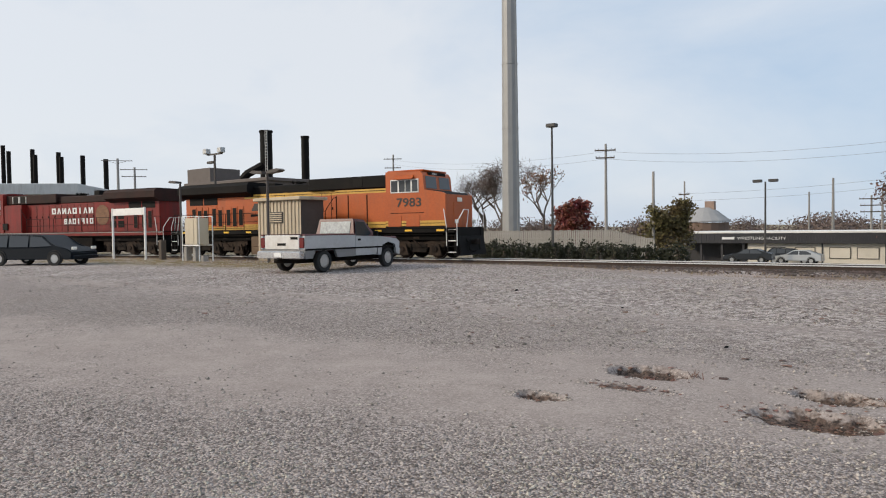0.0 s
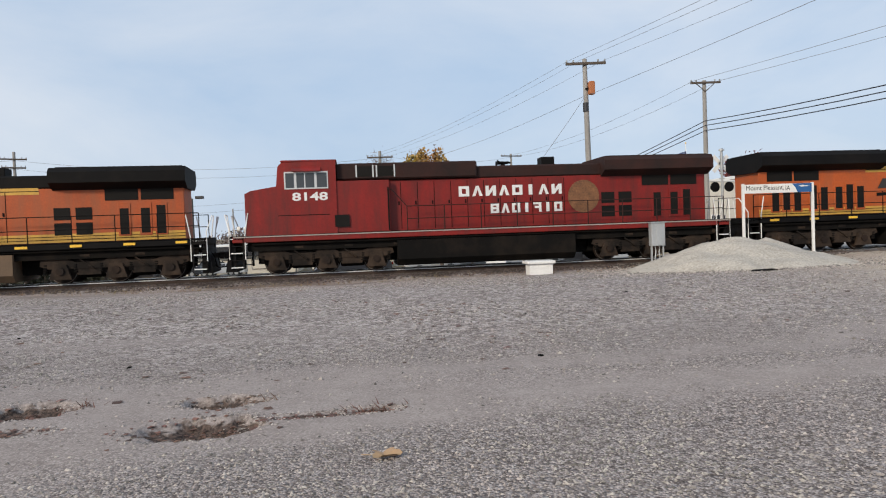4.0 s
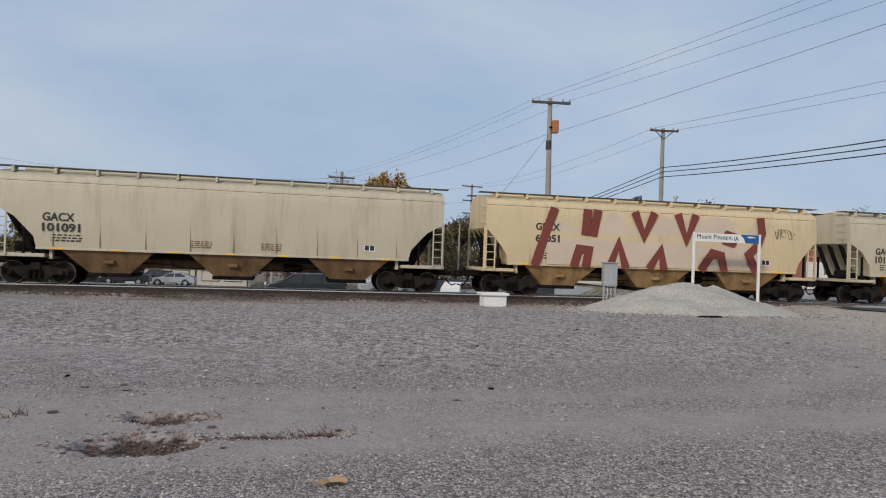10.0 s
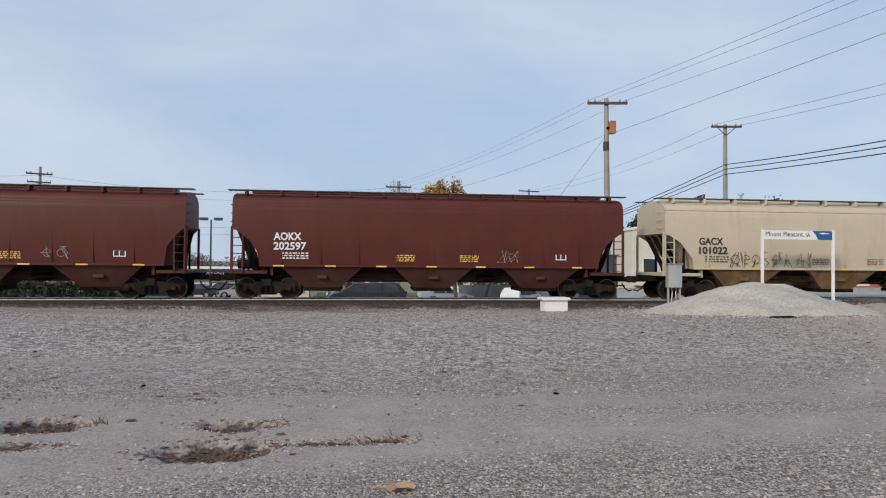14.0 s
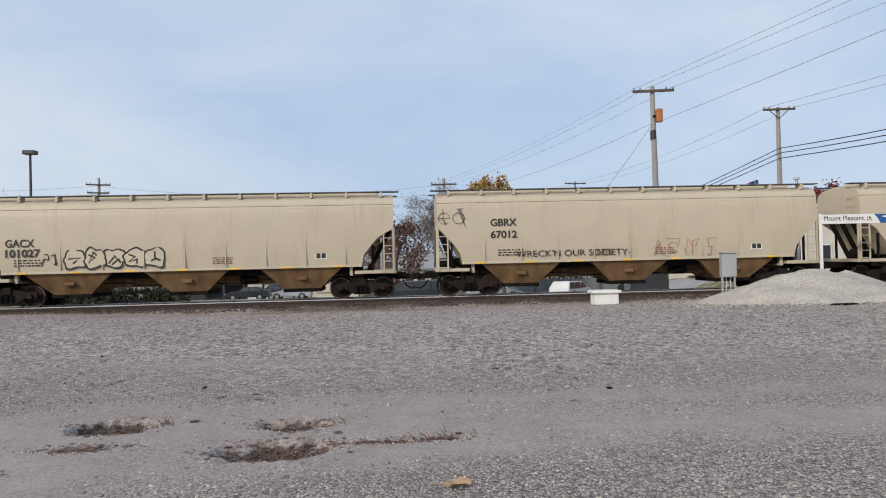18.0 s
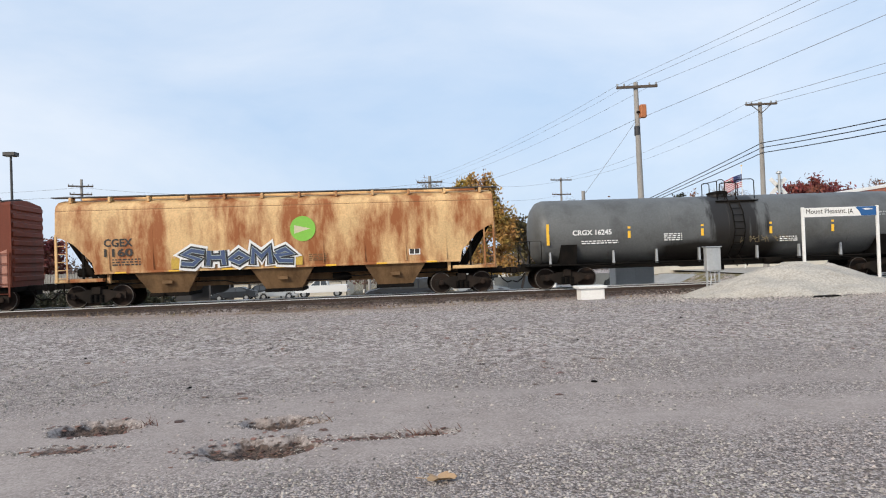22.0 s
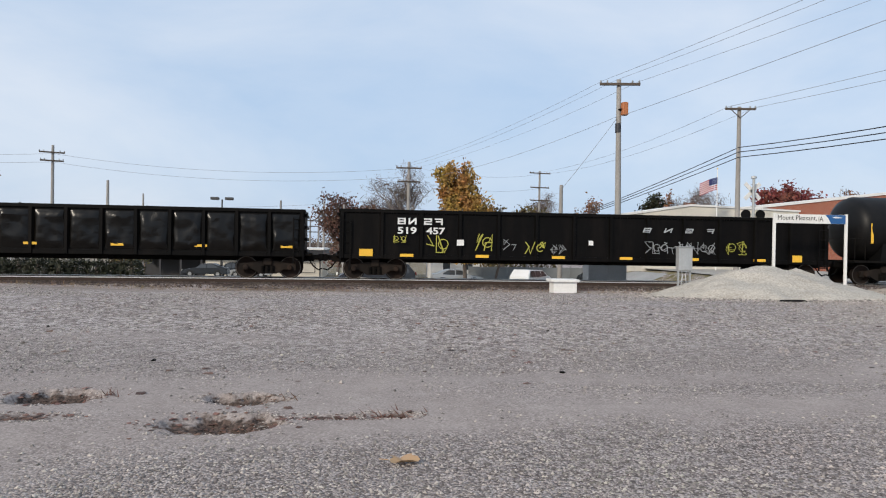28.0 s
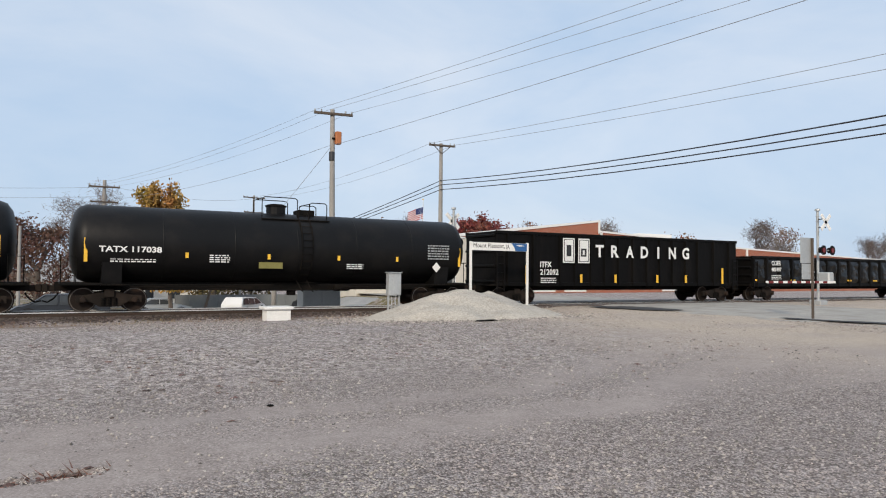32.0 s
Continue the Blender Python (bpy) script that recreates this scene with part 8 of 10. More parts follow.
def area_light(x, y, top, two=False):
    t = thing("street_lamp", "tall dark lamp post with a flat square head", "street lamp", "lamp posts")
    z = gz(x, y)
    dk = mat("dark bronze pole", (0.05, 0.047, 0.045), 0.5)
    part("pole", rod(bmesh.new(), (x, y, z - 0.2), (x, y, top - 0.1), 0.11, 0.08, 10), dk, t, smooth=True)
    for s in ((-1, 1) if two else (0,)):
        cx = x + s * 0.75
        part("head", bx(cx - 0.42, cx + 0.42, y - 0.3, y + 0.3, top - 0.14, top + 0.14, 0.04), dk, t)
        part("lens", bx(cx - 0.33, cx + 0.33, y - 0.22, y + 0.22, top - 0.155, top - 0.14), M_GLASS, t)
    part("base", rod(bmesh.new(), (x, y, z - 0.2), (x, y, z + 0.6), 0.28, n=14), M_CONC if not two else M_YREF, t)


area_light(-26.2, 50, 9.75)
area_light(-15.7, 76, 6.0, True)


def tower():
    t = thing("monopole_tower", "very tall pale grey steel monopole", "tower")
    x, y = -45.2, 75
    zs = [-2.4, 6, 14, 22, 31, 42]
    for a, b in zip(zs, zs[1:]):
        r = lambda z: 1.17 - 0.0075 * (z + 2.4)
        part("section", rod(bmesh.new(), (x, y, a), (x, y, b), r(a), r(b) , 12), M_TOWER, t)
        part("flange", rod(bmesh.new(), (x, y, b - 0.06), (x, y, b + 0.06), r(b) + 0.05, n=12), M_TOWER, t)
    bm = bmesh.new()
    for i in range(60):
        rod(bm, (x + 1.2, y - 0.55, -1 + 0.6 * i), (x + 1.42, y - 0.6, -1 + 0.6 * i), 0.03, n=5)
    rod(bm, (x + 1.3, y - 0.58, -2), (x + 1.1, y - 0.52, 40), 0.035, n=5)
    part("step_bolts", bm, M_TOWER, t)


tower()

# ---- plants ----


def leaf_cloud(points, size, seed, slim=0.55):
    """Many small leaf quads round the given points."""
    rng = np.random.RandomState(seed)
    p = np.asarray(points)
    n = len(p)
    a, b = rng.randn(n, 3), rng.randn(n, 3)
    a /= np.linalg.norm(a, axis=1, keepdims=True)
    b -= a * np.sum(a * b, 1, keepdims=True)
    b /= np.linalg.norm(b, axis=1, keepdims=True)
    s = size * (0.55 + 0.9 * rng.rand(n, 1))
    v = np.stack([p - a * s, p + b * s * slim, p + a * s, p - b * s * slim], 1).reshape(-1, 3)
    f = np.arange(4 * n).reshape(n, 4)
    me = bpy.data.meshes.new("crown")
    me.from_pydata(v.tolist(), [], f.tolist())
    return me


def tree(x, y, height, spread, leaves=None, density=2600, leaf=0.16, seed=1, bark=None, label="", twigs=3, gap=0.35, trunk=0.35, name="tree", lift=0.0, bushy=0.0):
    """A trunk with limbs that fork several times; leaves sit round the twigs in uneven clumps."""
    rng = random.Random(seed)
    t = thing(name, label, "tree", "trees")
    z0 = gz(x, y) - 0.2 + lift
    bm = bmesh.new()
    H = height - z0
    ends = []

    def grow(p, d, length, r, level):
        steps = 3
        q = p
        for k in range(steps):
            d = (d + Vector((rng.uniform(-1, 1), rng.uniform(-1, 1), rng.uniform(-0.3, 0.7))) * 0.16).normalized()
            w = q + d * (length / steps)
            rod(bm, q, w, r * (1 - 0.25 * k / steps), r * (1 - 0.25 * (k + 1) / steps), 7 if level < 2 else 4 if level < 3 else 3, caps=False)
            q = w
            if level >= 2:
                ends.append((q.copy(), level))
        if level < twigs + 1:
            for i in range(3 if level < 2 else rng.randint(2, 3)):
                ang = rng.uniform(0, 2 * math.pi)
                out = Vector((math.cos(ang) * spread / H * 2.2, math.sin(ang) * spread / H * 2.2, rng.uniform(0.35, 1.0)))
                grow(q if i else p.lerp(q, rng.uniform(0.6, 1.0)), (d * 0.55 + out * 0.8).normalized(), length * rng.uniform(0.58, 0.8), r * 0.62, level + 1)
    grow(Vector((x, y, z0)), Vector((0, 0, 1)), H * trunk, max(0.05, H * 0.022), 0)
    zs = [v.co.z for v in bm.verts]
    k = (height - z0) / (max(zs) - z0)
    xs = max(abs(v.co.x - x) for v in bm.verts)
    kx = spread / 2 / xs

    def fit(v):
        return Vector((x + (v.x - x) * kx, y + (v.y - y) * kx, z0 + (v.z - z0) * k))
    for v in bm.verts:
        v.co = fit(v.co)
    part("trunk", bm, bark or M_BARK, t)
    if not leaves:                               # a haze of fine twigs round the bare limbs
        nr = np.random.RandomState(seed)
        c = np.array([fit(e[0]) for e in ends])
        k3 = 2600
        pts = c[nr.randint(0, len(c), k3)] + nr.randn(k3, 3) * np.array([0.07, 0.07, 0.05]) * spread
        me = leaf_cloud(pts[pts[:, 2] > z0 + 0.2 * H], 0.05 * spread, seed, 0.05)
        me.materials.append(L_TWIG)
        ob = new("twigs", me)
        ob.parent = t
    if leaves:
        nr = np.random.RandomState(seed)
        c = np.array([fit(e[0]) for e in ends])
        c = c[nr.rand(len(c)) > gap]
        pts = c[nr.randint(0, len(c), density)] + nr.randn(density, 3) * np.array([0.09, 0.09, 0.07]) * spread * 0.62
        if bushy:                                # low dense clumps that hang almost to the ground
            k2 = int(density * bushy)
            cl = nr.randn(60, 3)
            cl /= np.linalg.norm(cl, axis=1, keepdims=True)
            cl = cl * (0.55 + 0.4 * nr.rand(60, 1)) * np.array([spread * 0.46, spread * 0.46, H * 0.42]) + np.array([x, y, z0 + H * 0.46])
            pts = np.concatenate([pts, cl[nr.randint(0, 60, k2)] + nr.randn(k2, 3) * spread * 0.075])
        pts = pts[pts[:, 2] > z0 + (0.2 if bushy else 0.12) * H]
        me = leaf_cloud(pts, leaf, seed)
        me.materials.append(leaves)
        ob = new("crown", me)
        ob.parent = t
    return t


def shrub_row(x0, x1, y, top, seed, name="hedge", label="dense dark evergreen shrubs in a low row", mat_=None, n=16, depth=1.6, leaf=0.085, count=1600):
    rng = np.random.RandomState(seed)
    for i in range(n):
        cx = x0 + (x1 - x0) * (i + 0.5) / n + rng.uniform(-0.3, 0.3)
        cy = y + rng.uniform(-0.5, 0.5)
        z0 = gz(cx, cy)
        w = (x1 - x0) / n * 0.75
        h = (top - z0) * rng.uniform(0.75, 1.08)
        u = rng.randn(count, 3)
        u /= np.linalg.norm(u, axis=1, keepdims=True)
        r = (0.72 + 0.36 * rng.rand(count, 1)) * (1 + 0.18 * np.sin(5 * u[:, :1] + i) * np.cos(4 * u[:, 1:2]))
        p = u * r * np.array([w, depth / 2, h]) + np.array([cx, cy, z0])
        p = p[p[:, 2] > z0 - 0.03]
        t = thing("shrub", label, "shrub", "shrubs in a row")
        me = leaf_cloud(p, leaf, seed * 50 + i)
        me.materials.append(mat_ or L_GREEN)
        ob = new("foliage", me)
        ob.parent = t
        part("stem", rod(bmesh.new(), (cx, cy, z0 - 0.1), (cx, cy, z0 + h * 0.8), 0.25 * w, 0.1 * w, 7), M_BARK, t)


def build_plants():
    shrub_row(-29.5, -13.8, 44, 0.42, 5, n=15)
    shrub_row(-36.0, -22.0, 53.2, 0.35, 6, n=12, count=500, leaf=0.1)
    tree(8.5, 60, 8.6, 5.0, L_YELLOW, 7000, 0.15, 21, label="tall tree with golden yellow autumn leaves", gap=0.1, trunk=0.3, bushy=1.0)
    tree(11.4, 62, 4.9, 4.0, L_OLIVE, 1700, 0.16, 22, label="small olive brown tree beside a golden one")
    tree(-1.2, 67, 6.0, 7.4, L_RUSSET, 3600, 0.13, 23, label="broad tree with dark red-brown leaves", trunk=0.22, bushy=1.0)
    tree(3.5, 68, 9.2, 7.0, None, 0, 0.1, 24, bark=M_BARK2, label="bare pale tree behind a utility pole", twigs=4)
    tree(14.5, 74, 5.4, 7.0, L_OLIVE, 3600, 0.19, 25, label="broad olive brown tree", trunk=0.22, bushy=0.8)
    tree(19.5, 80, 5.8, 7.0, L_OLIVE, 2600, 0.2, 26, label="broad olive brown tree", bushy=0.8)
    tree(-20.3, 59.5, 3.6, 4.6, L_OLIVE, 4200, 0.14, 27, label="dense dark olive tree beside the fence", trunk=0.2, gap=0.2, bushy=0.9)
    tree(-53.5, 110, 5.9, 7.5, L_RED, 3000, 0.28, 28, label="rounded rust-brown tree by a fence", trunk=0.22, bushy=1.0)
    tree(-69.5, 112, 14.2, 13, None, 0, 0.1, 29, label="tall bare tree with many fine twigs", twigs=4)
    tree(-78, 118, 12.8, 11, None, 0, 0.1, 36, label="tall bare tree with many fine twigs", twigs=4)
    tree(-60.5, 112, 13.2, 9, L_BROWN, 700, 0.2, 30, label="tall nearly bare reddish tree", twigs=4)
    tree(28.5, 66, 6.6, 4.6, L_GREEN, 3200, 0.16, 31, label="dark evergreen behind a flagpole", trunk=0.4)
    tree(39.0, 82, 9.0, 7.5, None, 0, 0.1, 32, bark=M_BARK2, label="bare pinkish tree beyond the roofs", twigs=4)
    tree(36.5, 80, 8.4, 5.0, L_BROWN, 700, 0.2, 37, label="nearly bare brown tree beyond the roofs", twigs=4)
    tree(49.5, 78, 9.1, 7.2, L_RED, 3600, 0.2, 33, label="rounded dark red tree beyond the brick building", trunk=0.25, bushy=1.0)
    for i, (x, y, h, w) in enumerate(((83, 112, 12.6, 9), (102, 112, 13.6, 9), (152, 112, 15.2, 13), (162, 113, 14.2, 11), (204, 112, 14.2, 12), (29, 120, 10.8, 8), (40, 122, 10.6, 8), (0.5, 75, 6.6, 7), (-3.5, 78, 5.6, 6), (62, 95, 8.2, 9), (84, 100, 9.5, 9), (70, 100, 8.5, 8), (105, 95, 9.5, 10), (130, 90, 8.8, 9), (150, 80, 9.2, 9), (96, 100, 8, 8))):
        tree(x, y, h, w, None if i % 3 else L_BROWN, 600, 0.22, 60 + i, bark=M_BARK2 if i % 2 else M_BARK, label="bare autumn tree far beyond the track", twigs=4)
    # a low line of far woods
    rng = np.random.RandomState(77)
    pts = []
    for i in range(150):
        a = math.radians(rng.uniform(-85, 75))
        r = rng.uniform(170, 260)
        cx, cy = r * math.sin(a), r * math.cos(a)
        h, w = rng.uniform(4, 8.5), rng.uniform(5, 10)
        u = rng.randn(1200, 3)
        u /= np.linalg.norm(u, axis=1, keepdims=True)
        p = u * (0.4 + 0.7 * rng.rand(1200, 1)) * np.array([w, w, h * 0.62]) + np.array([cx, cy, -3 + h * 0.45])
        pts.append(p)
    me = leaf_cloud(np.concatenate(pts), 0.3, 78)
    me.materials.append(L_FAR)
    tagged(new("far_woods", me), "brown leafless woods along the horizon", "woods", kind="stuff")
    # dry weeds along the ballast edge and grass by the sign
    n = 5200
    x = np.where(rng.rand(n) < 0.65, rng.uniform(-46, -22, n), rng.uniform(-30, 20, n))
    yv = np.where(x < -22, rng.uniform(17.5, 25.0, n), rng.uniform(26.9, 28.3, n) + 0.2 * rng.randn(n))
    z = ground_height(x, yv)
    hh = rng.uniform(0.03, 0.13, n)
    dx, dy = rng.randn(n) * 0.04, rng.randn(n) * 0.04
    w = 0.012
    v = np.stack([np.stack([x - w, yv, z], 1), np.stack([x + w, yv, z], 1), np.stack([x + dx, yv + dy, z + hh], 1)], 1).reshape(-1, 3)
    me = bpy.data.meshes.new("dry_grass")
    me.from_pydata(v.tolist(), [], np.arange(3 * n).reshape(n, 3).tolist())
    me.materials.append(L_STRAW)
    tagged(new("dry_grass", me), "short dry grass and weeds along the ballast", "grass", kind="stuff")
    # straw tufts in the potholes
    n = 90
    k = rng.randint(0, 3, n)
    c = np.array([(-2.08, 6.95), (-0.5, 6.80), (0.55, 6.14)])[k]
    x, yv = c[:, 0] + 0.12 * rng.randn(n), c[:, 1] + 0.05 * rng.randn(n)
    z = ground_height(x, yv)
    hh = rng.uniform(0.02, 0.09, n)
    v = np.stack([np.stack([x - 0.006, yv, z], 1), np.stack([x + 0.006, yv, z], 1), np.stack([x + rng.randn(n) * 0.06, yv + rng.randn(n) * 0.03, z + hh], 1)], 1).reshape(-1, 3)
    me = bpy.data.meshes.new("weed_tuft")
    me.from_pydata(v.tolist(), [], np.arange(3 * n).reshape(n, 3).tolist())
    me.materials.append(L_DEAD)
    tagged(new("weed_tufts", me), "dead straw tufts growing in the potholes", "weeds", kind="stuff")


build_plants()

# ---- vehicles ----
M_TYRE = mat("tyre rubber", (0.018, 0.018, 0.018), 0.85)
M_RIM = mat("alloy rim", (0.55, 0.55, 0.54), 0.35, 0.8, var=0.08)
M_CHROME = mat("bumper chrome", (0.6, 0.6, 0.6), 0.25, 0.9, var=0.06)
M_TAIL = mat("red lamp glass", (0.14, 0.012, 0.01), 0.25, var=0.05)


def road_wheel(p, x, y, r, side):
    w = part("wheel", lathe(bmesh.new(), [(-0.1, r * 0.62), (-0.1, r * 0.95), (-0.07, r), (0.07, r), (0.1, r * 0.95), (0.1, r * 0.62)], (x, y, r), "y", 22, ring=True), M_TYRE, p, smooth=True)
    part("rim", lathe(bmesh.new(), [(-0.085, r * 0.64), (-0.085, r * 0.5), (-0.02, r * 0.42), (-0.06, r * 0.16), (0.0, r * 0.05), (0.085, r * 0.6)] if side < 0 else [(0.085, r * 0.64), (0.085, r * 0.5), (0.02, r * 0.42), (0.06, r * 0.16), (0.0, r * 0.05), (-0.085, r * 0.6)], (x, y, r), "y", 18), M_RIM, w)


def vehicle(name, label, at, L, W, H, outline, glass, paint, category="car", wheels=None, r=0.33, group="parked cars"):
    """A car from its side outline (x forwards, z up); glass: side windows as outlines."""
    v = thing(name, label, category, group, at=at)
    bm = prism(bmesh.new(), outline, -W / 2, W / 2, "y")
    for vt in bm.verts:                          # sides lean in above the belt line
        if vt.co.z > H * 0.58:
            vt.co.y *= 1 - 0.20 * (vt.co.z - H * 0.58) / (H * 0.42)
    bmesh.ops.bevel(bm, geom=[e for e in bm.edges], offset=0.045, segments=2, affect="EDGES")
    part("body", bm, paint, v, smooth=True)
    for g in glass:
        for s in (-1, 1):
            bm = prism(bmesh.new(), g, 0, 0.02, "y")
            for vt in bm.verts:
                lean = 1 - 0.20 * max(0, vt.co.z - H * 0.58) / (H * 0.42)
                vt.co.y = s * (W / 2 * lean + 0.006 - vt.co.y)
            part("side_window", bm, M_GLASS, v)
    for x in wheels or (-L * 0.3, L * 0.31):
        for s in (-1, 1):
            road_wheel(v, x, s * (W / 2 - 0.06), r, s)
            part("wheel_arch", lathe(bmesh.new(), [(-0.012, r + 0.015), (0.012, r + 0.015), (0.012, r + 0.06), (-0.012, r + 0.06)], (x, s * (W / 2 - 0.005), r + 0.02), "y", 20, ring=True), M_TYRE, v)
    for s in (-1, 1):
        part("headlight", bx(L / 2 - 0.12, L / 2 - 0.02, s * (W / 2 - 0.4), s * (W / 2 - 0.1), H * 0.42, H * 0.5, 0.02), M_LAMP, v)
        part("tail_lamp", bx(-L / 2 + 0.02, -L / 2 + 0.1, s * (W / 2 - 0.32), s * (W / 2 - 0.08), H * 0.46, H * 0.56, 0.02), M_TAIL, v)
    part("bumper", bx(L / 2 - 0.1, L / 2 + 0.04, -W / 2 + 0.06, W / 2 - 0.06, 0.3, 0.48, 0.03), paint, v)
    part("bumper", bx(-L / 2 - 0.04, -L / 2 + 0.1, -W / 2 + 0.06, W / 2 - 0.06, 0.32, 0.5, 0.03), paint, v)
    return v


def build_vehicles():
    silver = mat("silver car paint", (0.42, 0.43, 0.43), 0.3, 0.5, var=0.05, bump=0)
    dark = mat("dark car paint", (0.025, 0.028, 0.032), 0.25, 0.2, var=0.05, bump=0)
    slate = mat("slate blue car paint", (0.05, 0.056, 0.068), 0.3, 0.4, var=0.05, bump=0)
    teal = mat("dark blue green van paint", (0.003, 0.007, 0.012), 0.5, 0.0, var=0.08, bump=0, spec=0.15)
    whitep = mat("white car paint", (0.7, 0.7, 0.69), 0.3, var=0.05, bump=0)
    sedan = [(-2.3, 0.32), (2.3, 0.32), (2.32, 0.62), (1.95, 0.82), (1.0, 0.92), (0.35, 1.36), (-0.85, 1.42), (-1.75, 1.05), (-2.3, 0.95)]
    sg = [[(0.85, 0.95), (0.32, 1.3), (-0.2, 1.34), (-0.2, 0.95)], [(-0.28, 0.95), (-0.28, 1.34), (-0.85, 1.34), (-1.35, 1.08), (-1.35, 0.97)]]
    suv = [(-2.4, 0.35), (2.4, 0.35), (2.42, 0.75), (2.1, 0.98), (1.15, 1.08), (0.45, 1.62), (-1.75, 1.70), (-2.35, 1.15)]
    ug = [[(0.95, 1.12), (0.42, 1.54), (-0.3, 1.58), (-0.3, 1.12)], [(-0.38, 1.12), (-0.38, 1.58), (-1.2, 1.6), (-1.2, 1.12)], [(-1.28, 1.12), (-1.28, 1.6), (-1.68, 1.6), (-2.0, 1.15)]]
    van = [(-2.4, 0.28), (2.35, 0.28), (2.4, 0.62), (2.1, 0.80), (1.5, 0.90), (0.75, 1.44), (-1.9, 1.50), (-2.38, 0.95)]
    vg = [[(1.35, 0.92), (0.78, 1.34), (0.2, 1.39), (0.2, 0.88)], [(0.1, 0.88), (0.1, 1.39), (-0.9, 1.42), (-0.9, 0.88)], [(-1.0, 0.88), (-1.0, 1.42), (-1.78, 1.42), (-2.1, 0.92)]]

    def on(x, y, rz):
        return pose(x, y, gz(x, y) + 0.04, 0, 0, rz)
    vehicle("sedan", "silver saloon car parked on pale asphalt", on(-13.2, 79, 178), 4.6, 1.78, 1.42, sedan, sg, silver)
    vehicle("sedan", "dark saloon car parked beside a lamp post", on(-17.05, 75, 180), 4.6, 1.78, 1.42, sedan, sg, dark)
    vehicle("suv", "black sport utility car parked by the long building", on(-14.6, 82.8, 2), 4.8, 1.9, 1.7, suv, ug, dark)
    vehicle("minivan", "slate blue minivan parked beyond the track", on(0.62, 44, 182), 5.0, 1.9, 1.74, van, vg, slate, "minivan")
    vehicle("sedan", "pale grey saloon car parked by a chain fence", on(7.95, 62, 2), 4.6, 1.78, 1.42, sedan, sg, silver)
    vehicle("van", "white van parked before a chain fence", on(14.3, 60, 52), 4.8, 1.9, 1.50, van, vg, whitep)
    vehicle("suv", "black car parked near the level crossing", on(19.5, 58, 90), 4.8, 1.9, 1.7, suv, ug, dark)
    vehicle("minivan", "dark blue-green minivan parked on the lot", pose(-35.5, 15.1, gz(-35.5, 15.1), 0, 0, 28), 4.8, 1.88, 1.75, van, vg, teal, "minivan")

    # the pickup
    p = thing("pickup_truck", "two-tone silver and maroon pickup parked facing the track", "pickup truck", at=pose(-19.3, 18.95, (gz(-19.1, 17.2) + gz(-19.5, 21.0)) / 2, 0, math.degrees(math.atan2(gz(-19.1, 17.2) - gz(-19.5, 21.0), 3.8)), 96) @ Matrix.Scale(1.08, 4))
    silv = mat("aged silver truck paint", (0.46, 0.47, 0.48), 0.4, 0.35, var=0.08, dirt=(0.3, 0.28, 0.25), dirt_amount=0.2)
    low = mat("grey lower truck paint", (0.22, 0.22, 0.22), 0.45, 0.3, var=0.1)
    mar = mat("maroon truck paint", (0.10, 0.025, 0.025), 0.4, var=0.1)
    tg = mat("white tailgate paint", (0.66, 0.64, 0.60), 0.5, var=0.08, dirt=(0.3, 0.22, 0.16), dirt_amount=0.25)
    W = 0.97
    for s in (-1, 1):
        y0, y1 = sorted((s * W, s * (W - 0.09)))
        part("bed_side", prism(bmesh.new(), [(-2.62, 0.78), (-0.02, 0.78), (-0.02, 1.22), (-2.62, 1.22)], y0, y1, "y"), silv, p)
        part("bed_lower", prism(bmesh.new(), [(-2.6, 0.48), (-2.25, 0.48), (-2.1, 0.78), (-2.6, 0.78)], y0, y1, "y"), low, p)
        part("bed_lower", prism(bmesh.new(), [(-1.15, 0.78), (-1.0, 0.48), (-0.02, 0.48), (-0.02, 0.78)], y0, y1, "y"), low, p)
        part("bed_rail", bx(-2.62, 0.0, s * (W + 0.005), s * (W - 0.12), 1.21, 1.27, 0.015), mar, p)
        part("trim_strip", bx(-2.6, 2.4, s * (W + 0.012), s * (W - 0.01), 0.74, 0.80), M_LBLACK, p)
        part("door", prism(bmesh.new(), [(0.0, 0.5), (1.2, 0.5), (1.3, 0.9), (1.3, 1.16), (0.0, 1.2)], y0, y1, "y"), silv, p)
        part("door_handle", bx(0.12, 0.28, s * (W + 0.02), s * (W - 0.01), 1.02, 1.09, 0.01), M_LBLACK, p)
        part("side_window", prism(bmesh.new(), [(0.12, 1.2), (1.12, 1.18), (0.62, 1.68), (0.16, 1.7)], *sorted((s * (W - 0.11), s * (W - 0.14))), "y"), M_GLASS, p)
        part("fender", prism(bmesh.new(), [(1.3, 0.48), (1.5, 0.48), (1.6, 0.85), (2.0, 0.95), (2.4, 0.85), (2.48, 0.5), (2.68, 0.5), (2.7, 0.95), (2.5, 1.06), (1.3, 1.17)], y0, y1, "y"), silv, p)
        part("mirror", bx(1.0, 1.12, s * (W + 0.18), s * (W + 0.0), 1.18, 1.36, 0.02), M_LBLACK, p)
        part("tail_lamp", bx(-2.66, -2.6, s * (W - 0.02), s * (W - 0.22), 0.82, 1.16, 0.02), M_TAIL, p)
        for x in (-1.62, 2.0):
            road_wheel(p, x, s * (W - 0.14), 0.37, s)
    part("tailgate", bx(-2.66, -2.58, -0.76, 0.76, 0.78, 1.24, 0.02), tg, p, "white tailgate with worn paint")
    part("tailgate_badge", bx(-2.668, -2.66, -0.18, 0.18, 0.9, 0.98), M_LBLACK, p)
    part("tailgate_badge", bx(-2.668, -2.66, -0.7, -0.4, 1.1, 1.18), M_LBLACK, p)
